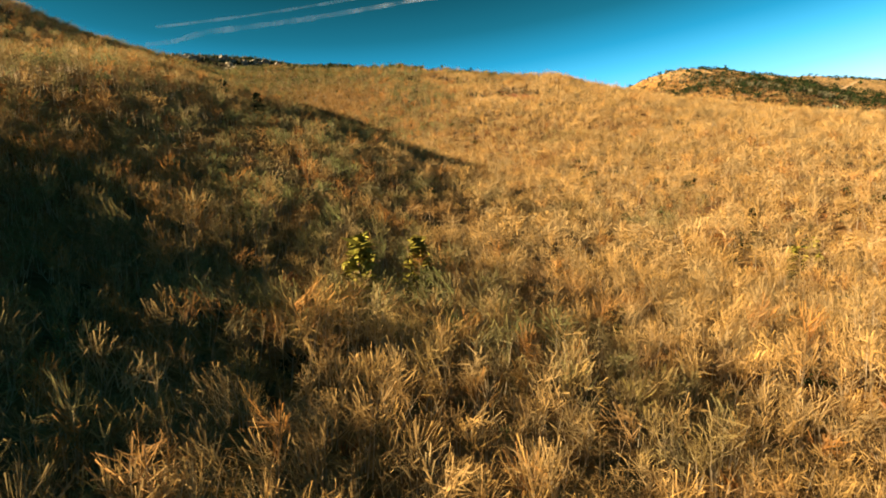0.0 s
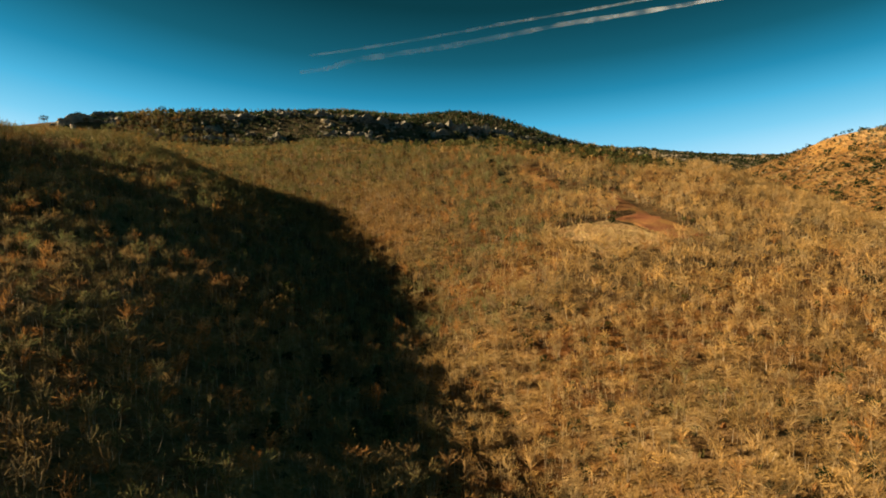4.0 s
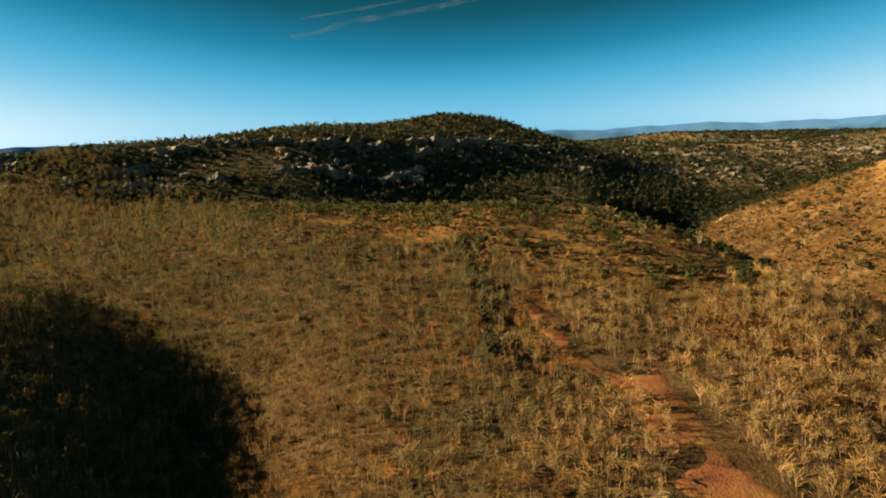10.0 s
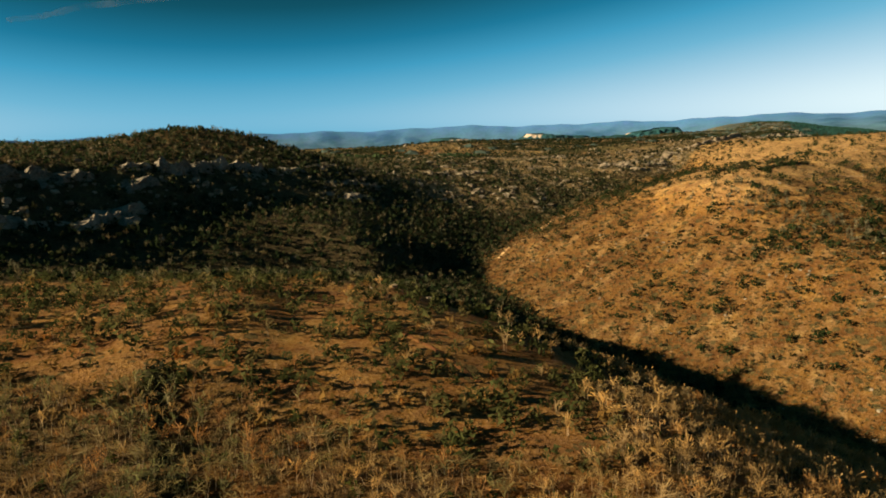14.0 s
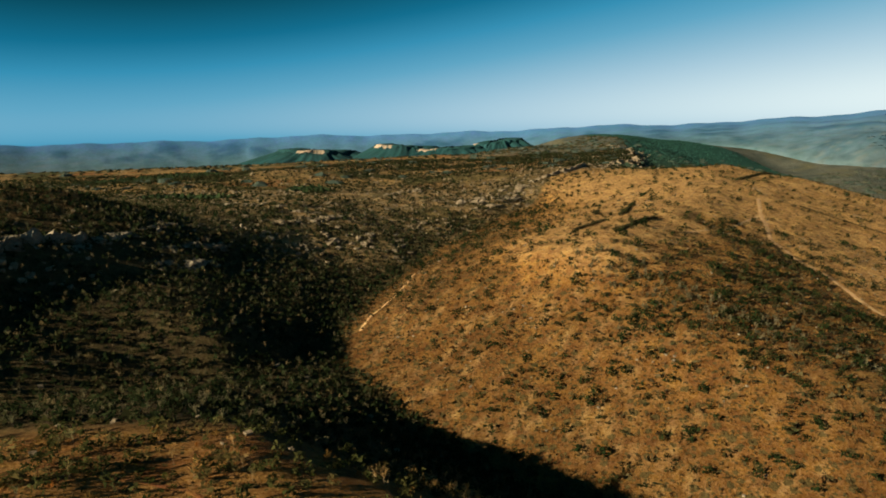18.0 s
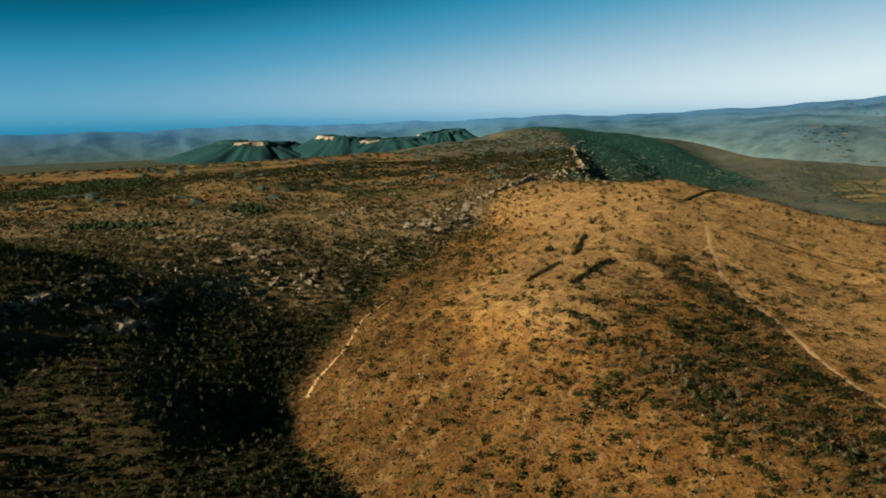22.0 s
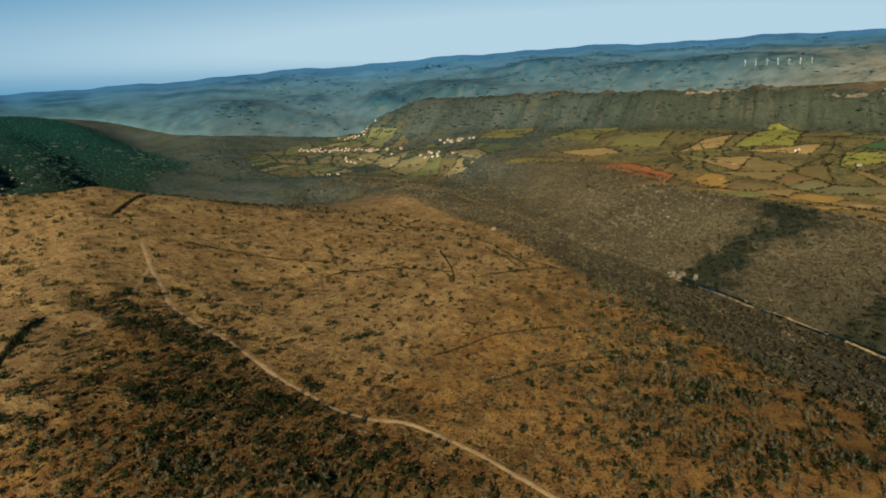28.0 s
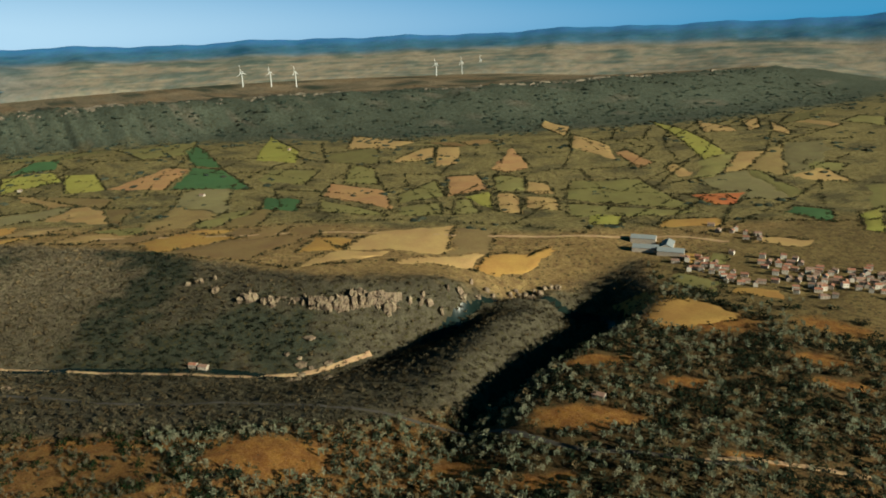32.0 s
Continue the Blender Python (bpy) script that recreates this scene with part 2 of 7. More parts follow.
def relaxed():
    """The middle of the land on a coarse net: even slopes stretched between the lines, then rounded."""
    cx, cy = np.arange(-640, 1450, 12.0), np.arange(-440, 1760, 12.0)
    X, Y = np.meshgrid(cx, cy)
    Z = spread(X, Y)
    pin, pull = np.zeros_like(Z), np.zeros_like(Z)
    for (ax, ay, az), (bx, by, bz) in SEGMENTS:
        n = int(math.hypot(bx - ax, by - ay) / 6) + 2
        for u in np.linspace(0, 1, n):
            i, j = int(round((ax + u * (bx - ax) - cx[0]) / 12)), int(round((ay + u * (by - ay) - cy[0]) / 12))
            if 0 < i < len(cx) - 1 and 0 < j < len(cy) - 1:
                pin[j, i] += az + u * (bz - az)
                pull[j, i] += 1
    held = pull > 0
    aim = np.where(held, pin / np.maximum(pull, 1), 0)
    for step in range(700):
        M = Z.copy()
        M[1:-1, 1:-1] = 0.25 * (Z[:-2, 1:-1] + Z[2:, 1:-1] + Z[1:-1, :-2] + Z[1:-1, 2:])
        Z = np.where(held, aim if step < 660 else 0.8 * aim + 0.2 * M, M)
    for step in range(2):
        P = np.pad(Z, 1, mode="edge")
        Z = 0.5 * Z + 0.125 * (P[:-2, 1:-1] + P[2:, 1:-1] + P[1:-1, :-2] + P[1:-1, 2:])
    return cx, cy, Z


CX, CY, CZ = relaxed()


def sampled(x, y):
    """The coarse net, with a smooth cubic between its corners."""
    u, v = (x - CX[0]) / 12, (y - CY[0]) / 12
    i, j = np.clip(np.floor(u).astype(int), 1, len(CX) - 3), np.clip(np.floor(v).astype(int), 1, len(CY) - 3)
    u, v = np.clip(u - i, 0, 1), np.clip(v - j, 0, 1)

    def weights(s):
        return [((1 - s) ** 3) / 6, (3 * s ** 3 - 6 * s ** 2 + 4) / 6, (-3 * s ** 3 + 3 * s ** 2 + 3 * s + 1) / 6, s ** 3 / 6]

    wu, wv = weights(u), weights(v)
    return sum(wv[b] * wu[a] * CZ[j + b - 1, i + a - 1] for a in range(4) for b in range(4))


def ground(x, y):
    x, y = np.asarray(x, float), np.asarray(y, float)
    edge = np.minimum(np.minimum(x + 640, 1430 - x), np.minimum(y + 440, 1740 - y))
    inner = smooth(40, 300, edge)
    z = spread(x, y) * (1 - inner) + sampled(x, y) * inner
    scarp, _ = along(LINES["scarp"], x, y)
    z = z + 28 * smooth(420, 120, scarp) * smooth(2.0, 0.0, np.abs(scarp - 200) / 140) * fbm(x * 0.7, y, 230, 3, 3.0)
    return z + 1.6 * fbm(x, y, 130, 3) + 0.6 * fbm(x, y, 31, 3, 2.0)


def axis(lo, a, b, hi, step, grow):
    mid = list(np.arange(a, b + step * 0.5, step))
    up, s, v = [], step, mid[-1]
    while v < hi:
        s *= grow
        v += s
        up.append(v)
    dn, s, v = [], step, mid[0]
    while v > lo:
        s *= grow
        v -= s
        dn.append(v)
    return np.array(dn[::-1] + mid + up)


def grid_mesh(name, gx, gy, z):
    nx, ny = len(gx), len(gy)
    X, Y = np.meshgrid(gx, gy)
    co = np.stack([X, Y, z], -1).reshape(-1, 3)
    i = np.arange((ny - 1) * nx).reshape(ny - 1, nx)[:, :-1].ravel()
    quads = np.stack([i, i + 1, i + nx + 1, i + nx], 1)
    return from_arrays(name, co, quads)


def from_arrays(name, co, faces, smooth_faces=True):
    """A mesh from an array of places and an array of faces that all have as many corners."""
    me = bpy.data.meshes.new(name)
    k = faces.shape[1]
    me.vertices.add(len(co))
    me.vertices.foreach_set("co", np.ascontiguousarray(co, np.float32).ravel())
    me.loops.add(faces.size)
    me.loops.foreach_set("vertex_index", np.ascontiguousarray(faces, np.int32).ravel())
    me.polygons.add(len(faces))
    me.polygons.foreach_set("loop_start", np.arange(0, faces.size, k, dtype=np.int32))
    me.polygons.foreach_set("use_smooth", np.full(len(faces), smooth_faces))
    me.update(calc_edges=True)
    return me


GX = axis(-4300, -440, 900, 4700, 5.5, 1.04)
GY = axis(-4200, -60, 1300, 4800, 5.5, 1.04)
GZ = ground(*np.meshgrid(GX, GY))


def height(x, y):
    """The height of the ground sheet itself, between its corners."""
    x, y = np.atleast_1d(np.asarray(x, float)), np.atleast_1d(np.asarray(y, float))
    i = np.clip(np.searchsorted(GX, x) - 1, 0, len(GX) - 2)
    j = np.clip(np.searchsorted(GY, y) - 1, 0, len(GY) - 2)
    u, v = (x - GX[i]) / (GX[i + 1] - GX[i]), (y - GY[j]) / (GY[j + 1] - GY[j])
    return (GZ[j, i] * (1 - u) * (1 - v) + GZ[j, i + 1] * u * (1 - v) + GZ[j + 1, i] * (1 - u) * v + GZ[j + 1, i + 1] * u * v)


# ---- materials ----
def material(name, base=(0.2, 0.2, 0.2), rough=0.9, attribute="", scales=(0.35, 6.0), vary=0.35, bump=0.0, hue=0.02, metal=0.0, dim=0.55, span=(0.72, 1.5), each=0.25, deep=0.6):
    """A matt, uneven surface: one colour, or the colour of an attribute, changed by noise at two scales and from piece to piece."""
    m = bpy.data.materials.new(name)
    m.use_nodes = True
    t, n, link = m.node_tree, m.node_tree.nodes, m.node_tree.links.new
    b = n["Principled BSDF"]
    b.inputs["Roughness"].default_value, b.inputs["Metallic"].default_value = rough, metal
    b.inputs["Specular IOR Level"].default_value = 0.15
    place = n.new("ShaderNodeNewGeometry")
    if attribute:
        col = n.new("ShaderNodeAttribute")
        col.attribute_name = attribute
        col = col.outputs["Color"]
    else:
        col = n.new("ShaderNodeRGB")
        col.outputs[0].default_value = (*base, 1)
        col = col.outputs[0]
    grains = []
    for k, s in enumerate(scales):
        noise_node = n.new("ShaderNodeTexNoise")
        noise_node.inputs["Scale"].default_value = s
        noise_node.inputs["Detail"].default_value = 5 if k == 0 else 3
        noise_node.inputs["Roughness"].default_value = 0.65
        link(place.outputs["Position"], noise_node.inputs["Vector"])
        grains.append(noise_node.outputs["Fac"])
    add = n.new("ShaderNodeMath")
    add.operation = 'ADD'
    link(grains[0], add.inputs[0])
    link(grains[1], add.inputs[1])
    info = n.new("ShaderNodeObjectInfo")
    more = n.new("ShaderNodeMath")
    more.operation = 'MULTIPLY_ADD'
    link(info.outputs["Random"], more.inputs[0])
    more.inputs[1].default_value = each
    link(add.outputs[0], more.inputs[2])
    spread_node = n.new("ShaderNodeMapRange")
    spread_node.inputs["From Min"].default_value, spread_node.inputs["From Max"].default_value = span
    spread_node.inputs["To Min"].default_value, spread_node.inputs["To Max"].default_value = dim * (1 - vary), dim * (1 + vary)
    link(more.outputs[0], spread_node.inputs["Value"])
    hsv = n.new("ShaderNodeHueSaturation")
    shift = n.new("ShaderNodeMapRange")
    shift.inputs["From Min"].default_value, shift.inputs["From Max"].default_value = 0.3, 0.7
    shift.inputs["To Min"].default_value, shift.inputs["To Max"].default_value = 0.5 - hue, 0.5 + hue
    link(grains[0], shift.inputs["Value"])
    link(shift.outputs[0], hsv.inputs["Hue"])
    link(spread_node.outputs[0], hsv.inputs["Value"])
    link(col, hsv.inputs["Color"])
    link(hsv.outputs[0], b.inputs["Base Color"])
    if bump:
        bump_node = n.new("ShaderNodeBump")
        bump_node.inputs["Strength"].default_value, bump_node.inputs["Distance"].default_value = bump, deep
        link(grains[1], bump_node.inputs["Height"])
        link(bump_node.outputs[0], b.inputs["Normal"])
    return m


M_PLANT = material("bare_twigs", attribute="tint", scales=(0.05, 0.9), vary=0.3, hue=0.012)
M_SHRUB = material("evergreen_scrub", attribute="tint", scales=(0.06, 1.2), vary=0.4, hue=0.02)
M_ROCK = material("limestone", (0.34, 0.295, 0.235), 0.9, "", (0.18, 1.1), 0.75, 0.9, 0.015)
M_CLIFF = material("cliff_limestone", (0.29, 0.26, 0.215), 0.9, "", (0.12, 0.7), 0.7, 0.9, 0.015)
M_ROCK_DULL = material("weathered_limestone", (0.27, 0.225, 0.17), 0.9, "", (0.2, 0.9), 0.75, 0.9, 0.012)
M_ROCK_WARM = material("ochre_limestone", (0.36, 0.27, 0.18), 0.9, "", (0.14, 0.8), 0.8, 0.8, 0.02)
M_TRACK = material("beaten_earth", (0.80, 0.53, 0.29), 0.95, "", (0.12, 1.5), 0.3, 0.5)
M_REDSOIL = material("red_soil", (0.36, 0.16, 0.06), 0.95, "", (0.10, 1.2), 0.4, 0.6)
M_STUBBLE = material("straw_stubble", (0.66, 0.44, 0.21), 0.95, "", (0.25, 2.4), 0.35, 0.8)
M_ROAD = material("asphalt", (0.16, 0.14, 0.12), 0.85, "", (0.1, 2.0), 0.2)
M_WALL = material("rendered_masonry", (0.40, 0.34, 0.28), 0.9, "", (0.3, 3.0), 0.25, dim=0.95)
M_ROOF = material("clay_tiles", (0.36, 0.17, 0.11), 0.85, "", (0.4, 4.0), 0.35, dim=0.9)
M_SLATE = material("grey_sheet_roof", (0.28, 0.30, 0.31), 0.6, "", (0.3, 3.0), 0.2, dim=0.9)
M_GLASS = material("dark_window", (0.03, 0.035, 0.04), 0.25, "", (0.5, 4.0), 0.2)
M_WHITE = material("white_paint", (0.80, 0.80, 0.78), 0.5, "", (0.05, 0.6), 0.06, dim=0.9)
M_WATER = material("dark_river", (0.02, 0.035, 0.03), 0.12, "", (0.05, 0.5), 0.2)
M_BARK = material("pine_bark", (0.13, 0.08, 0.05), 0.9, "", (0.8, 5.0), 0.3)
M_FIELD = material("farm_field", attribute="tint", scales=(0.02, 0.35), vary=0.22, bump=0.3, hue=0.01, dim=0.78)
M_FAR = material("haze_tinted_distance", attribute="tint", scales=(0.018, 0.07), vary=0.2, hue=0.012, dim=1.0)


def ground_material():
    """Dry hillside: soil and grass in the colour of the cover, mottled at four scales, with dark low plants where the cover's share of them is high."""
    m = bpy.data.materials.new("dry_hillside")
    m.use_nodes = True
    n, link = m.node_tree.nodes, m.node_tree.links.new
    b = n["Principled BSDF"]
    b.inputs["Roughness"].default_value = 0.95
    b.inputs["Specular IOR Level"].default_value = 0.1
    place = n.new("ShaderNodeNewGeometry")
    col = n.new("ShaderNodeAttribute")
    col.attribute_name = "cover"

    def grain(scale, detail, rough):
        g = n.new("ShaderNodeTexNoise")
        g.inputs["Scale"].default_value, g.inputs["Detail"].default_value, g.inputs["Roughness"].default_value = scale, detail, rough
        link(place.outputs["Position"], g.inputs["Vector"])
        return g.outputs["Fac"]

    def maths(op, a, c, d=None):
        k = n.new("ShaderNodeMath")
        k.operation = op
        for slot, v in zip(k.inputs, (a, c, d)):
            if v is None:
                continue
            if isinstance(v, (int, float)):
                slot.default_value = v
            else:
                link(v, slot)
        return k.outputs[0]

    def ranged(v, a, c, d, e):
        k = n.new("ShaderNodeMapRange")
        k.inputs["From Min"].default_value, k.inputs["From Max"].default_value = a, c
        k.inputs["To Min"].default_value, k.inputs["To Max"].default_value = d, e
        link(v, k.inputs["Value"])
        return k.outputs[0]

    broad, mid, fine = grain(0.012, 4, 0.6), grain(0.09, 5, 0.7), grain(0.7, 4, 0.75)
    value = maths('MULTIPLY', ranged(broad, 0.3, 0.7, 0.85, 1.12), ranged(mid, 0.32, 0.68, 0.6, 1.3))
    value = maths('MULTIPLY', value, ranged(fine, 0.3, 0.7, 0.55, 1.35))
    value = maths('MULTIPLY', value, 0.6)
    hsv = n.new("ShaderNodeHueSaturation")
    link(ranged(mid, 0.3, 0.7, 0.488, 0.512), hsv.inputs["Hue"])
    link(ranged(fine, 0.3, 0.7, 1.15, 0.85), hsv.inputs["Saturation"])
    link(value, hsv.inputs["Value"])
    link(col.outputs["Color"], hsv.inputs["Color"])
    # low plants: a spot in each cell, of uneven size and outline
    warp = n.new("ShaderNodeVectorMath")
    warp.operation = 'MULTIPLY_ADD'
    shake = n.new("ShaderNodeTexNoise")
    shake.inputs["Scale"].default_value = 0.8
    link(place.outputs["Position"], shake.inputs["Vector"])
    link(shake.outputs["Color"], warp.inputs[0])
    warp.inputs[1].default_value = (2.2, 2.2, 2.2)
    link(place.outputs["Position"], warp.inputs[2])
    spots_here = None
    for scale in (0.42, 0.17):
        cells = n.new("ShaderNodeTexVoronoi")
        cells.inputs["Scale"].default_value = scale
        link(warp.outputs[0], cells.inputs["Vector"])
        own = n.new("ShaderNodeSeparateColor")
        link(cells.outputs["Color"], own.inputs[0])
        lives = maths('LESS_THAN', own.outputs[0], col.outputs["Alpha"])
        reach = maths('MULTIPLY_ADD', own.outputs[1], 0.25, 0.22)
        inside = maths('MULTIPLY', lives, maths('LESS_THAN', cells.outputs["Distance"], reach))
        spots_here = inside if spots_here is None else maths('MAXIMUM', spots_here, inside)
    plants = n.new("ShaderNodeMix")
    plants.data_type = 'RGBA'
    link(maths('MULTIPLY', spots_here, 0.85), plants.inputs["Factor"])
    link(hsv.outputs[0], plants.inputs["A"])
    green = n.new("ShaderNodeHueSaturation")
    green.inputs["Color"].default_value = (0.06, 0.052, 0.022, 1)
    link(ranged(fine, 0.3, 0.7, 0.5, 1.5), green.inputs["Value"])
    link(green.outputs[0], plants.inputs["B"])
    link(plants.outputs["Result"], b.inputs["Base Color"])
    bump = n.new("ShaderNodeBump")
    bump.inputs["Strength"].default_value, bump.inputs["Distance"].default_value = 1.0, 1.4
    link(maths('MULTIPLY_ADD', spots_here, 0.5, fine), bump.inputs["Height"])
    link(bump.outputs[0], b.inputs["Normal"])
    return m


M_GROUND = ground_material()


def twig_material(name):
    """Twigs or small leaves, which let some light through, in the colour of the tint."""
    m = bpy.data.materials.new(name)
    m.use_nodes = True
    n, link = m.node_tree.nodes, m.node_tree.links.new
    n.remove(n["Principled BSDF"])
    col = n.new("ShaderNodeAttribute")
    col.attribute_name = "tint"
    place = n.new("ShaderNodeNewGeometry")
    shade = n.new("ShaderNodeTexNoise")
    shade.inputs["Scale"].default_value, shade.inputs["Detail"].default_value = 0.12, 3
    link(place.outputs["Position"], shade.inputs["Vector"])
    value = n.new("ShaderNodeMapRange")
    value.inputs["From Min"].default_value, value.inputs["From Max"].default_value = 0.3, 0.7
    value.inputs["To Min"].default_value, value.inputs["To Max"].default_value = 0.5, 0.95
    link(shade.outputs["Fac"], value.inputs["Value"])
    hsv = n.new("ShaderNodeHueSaturation")
    link(value.outputs[0], hsv.inputs["Value"])
    link(col.outputs["Color"], hsv.inputs["Color"])
    front, through_it, wood = n.new("ShaderNodeBsdfDiffuse"), n.new("ShaderNodeBsdfTranslucent"), n.new("ShaderNodeMixShader")
    link(hsv.outputs[0], front.inputs["Color"])
    link(hsv.outputs[0], through_it.inputs["Color"])
    wood.inputs[0].default_value = 0.42
    link(front.outputs[0], wood.inputs[1])
    link(through_it.outputs[0], wood.inputs[2])
    link(wood.outputs[0], n["Material Output"].inputs["Surface"])
    return m


M_LEAF = twig_material("twigs_and_leaves")


def colour_attribute(me, name, values, share=1.0):
    a = me.color_attributes.new(name, 'FLOAT_COLOR', 'POINT')
    rgba = np.ones((len(me.vertices), 4), np.float32)
    rgba[:, :3] = values
    rgba[:, 3] = share
    a.data.foreach_set("color", rgba.ravel())


def part(name, data, mat, parent=None, label=""):
    """One mesh object, from a bmesh or a mesh, under a thing or a part."""
    if isinstance(data, bmesh.types.BMesh):
        me = bpy.data.meshes.new(name)
        data.to_mesh(me)
        data.free()
        data = me
    if not data.materials:
        data.materials.append(mat)
    ob = new(name, data)
    ob.parent = parent
    return tagged(ob, label)


# ---- ground ----
def signed(chain, x, y):
    """The distance to a chain, above zero to its left as it runs (east of chains that run from north to south)."""
    best, sign = np.full(x.shape, 1e9), np.ones(x.shape)
    for (ax, ay, *_), (bx, by, *_) in zip(chain[:-1], chain[1:]):
        dx, dy = bx - ax, by - ay
        u = np.clip(((x - ax) * dx + (y - ay) * dy) / (dx * dx + dy * dy), 0, 1)
        ox, oy = x - ax - u * dx, y - ay - u * dy
        d = np.hypot(ox, oy)
        near = d < best
        best = np.where(near, d, best)
        sign = np.where(near, np.sign(dx * (y - ay) - dy * (x - ax)), sign)
    return best * sign


EDGE_GULLY = [(900, 2400), (640, 1800), (480, 1480)] + [p[:2] for p in LINES["gully"]] + [(560, -300), (300, -1500)]
EDGE_BROW = [(1700, 2300), (1300, 1500)] + [p[:2] for p in LINES["brow"]] + [(540, 150), (520, 20), (560, -200), (640, -260), (760, -420), (500, -1500)]
EDGE_RIM = [(2500, 2100)] + [p[:2] for p in LINES["rim"]] + [(640, -420), (450, -1500)]
EDGE_LOW = [(2600, 1500)] + [p[:2] for p in LINES["fields_low"]] + [(300, -2500)]
EDGE_TOP = [(2700, 2300)] + [p[:2] for p in LINES["fields_top"]] + [(1200, -4000)]
EDGE_SCARP = [(2700, 2800)] + [p[:2] for p in LINES["scarp"]] + [(1800, -4200)]


def mixed(a, b, w):
    return a * (1 - w[..., None]) + np.asarray(b) * w[..., None]


def ellipse(x, y, cx, cy, rx, ry, turn=0.0, soft=0.25):
    c, s = math.cos(radians(turn)), math.sin(radians(turn))
    u, v = (x - cx) * c + (y - cy) * s, -(x - cx) * s + (y - cy) * c
    return 1 - smooth(1 - soft, 1 + soft, np.hypot(u / rx, v / ry))


def meadow_at(x, y):
    """Open dry grass on the shelf above the wood."""
    w = np.maximum(ellipse(x, y, -80, 658, 165, 72, -10), ellipse(x, y, -8, 603, 74, 42, -35))
    return w


def is_east_of_gully(x, y):
    return smooth(-6, 6, signed(EDGE_GULLY, x, y) + 5 * fbm(x, y, 40, 2))


BELT_ONE = [(1453, 497), (1302, 459), (1244, 542), (1094, 593)]
BELT_TWO = [(1203, 252), (1062, 249), (1010, 330), (923, 385), (863, 227), (799, 178)]


def conifer_belt(x, y):
    a, _ = along(BELT_ONE, x, y)
    b, _ = along(BELT_TWO, x, y)
    return np.maximum(smooth(62, 20, a + 45 * fbm(x, y, 70, 3)), smooth(58, 18, b + 45 * fbm(x, y, 70, 3)))


GLADES = [(676, 448, 45, 26, 40), (540, 330, 46, 30, 50), (692, 533, 40, 24, 30), (784, 476, 30, 14, 40), (419, 101, 44, 20, 45), (487, 11, 34, 15, 60), (404, -18, 24, 11, 50), (448, 210, 24, 14, 50), (382, 179, 22, 11, 50),
          (505, -170, 75, 46, 20), (354, -162, 26, 12, 20), (316, -130, 26, 10, 30), (382, -258, 40, 20, 10), (300, 47, 20, 7, 50)]


def bank_glades(x, y):
    """The grassy openings in the woods of the near bank."""
    w = np.zeros(np.shape(x))
    for cx, cy, rx, ry, turn in GLADES:
        w = np.maximum(w, ellipse(x + 6 * fbm(x, y, 30, 2, 1.0), y + 6 * fbm(x, y, 30, 2, 5.0), cx, cy, rx, ry, turn))
    return w


EDGE_RIDGE = [(1660, 4200), (1640, 3620), (1500, 3080), (1250, 2560), (1005, 2110), (840, 1800), (720, 1690), (660, 1600), (700, 1530)]
EDGE_SPUR = [(2300, 3900), (2210, 3300), (2140, 2950), (1980, 2600), (1830, 2280), (1500, 2080), (1180, 1820), (1000, 1640), (800, 1500)]


def ridge_wood(x, y):
    """The forest on the shaded side of the plateau's end."""
    ragged = 25 * fbm(x, y, 90, 3, 4.0)
    return smooth(-25, 25, signed(EDGE_RIDGE, x, y) + ragged) * smooth(25, -25, signed(EDGE_SPUR, x, y) + ragged) * smooth(1520, 1600, y)


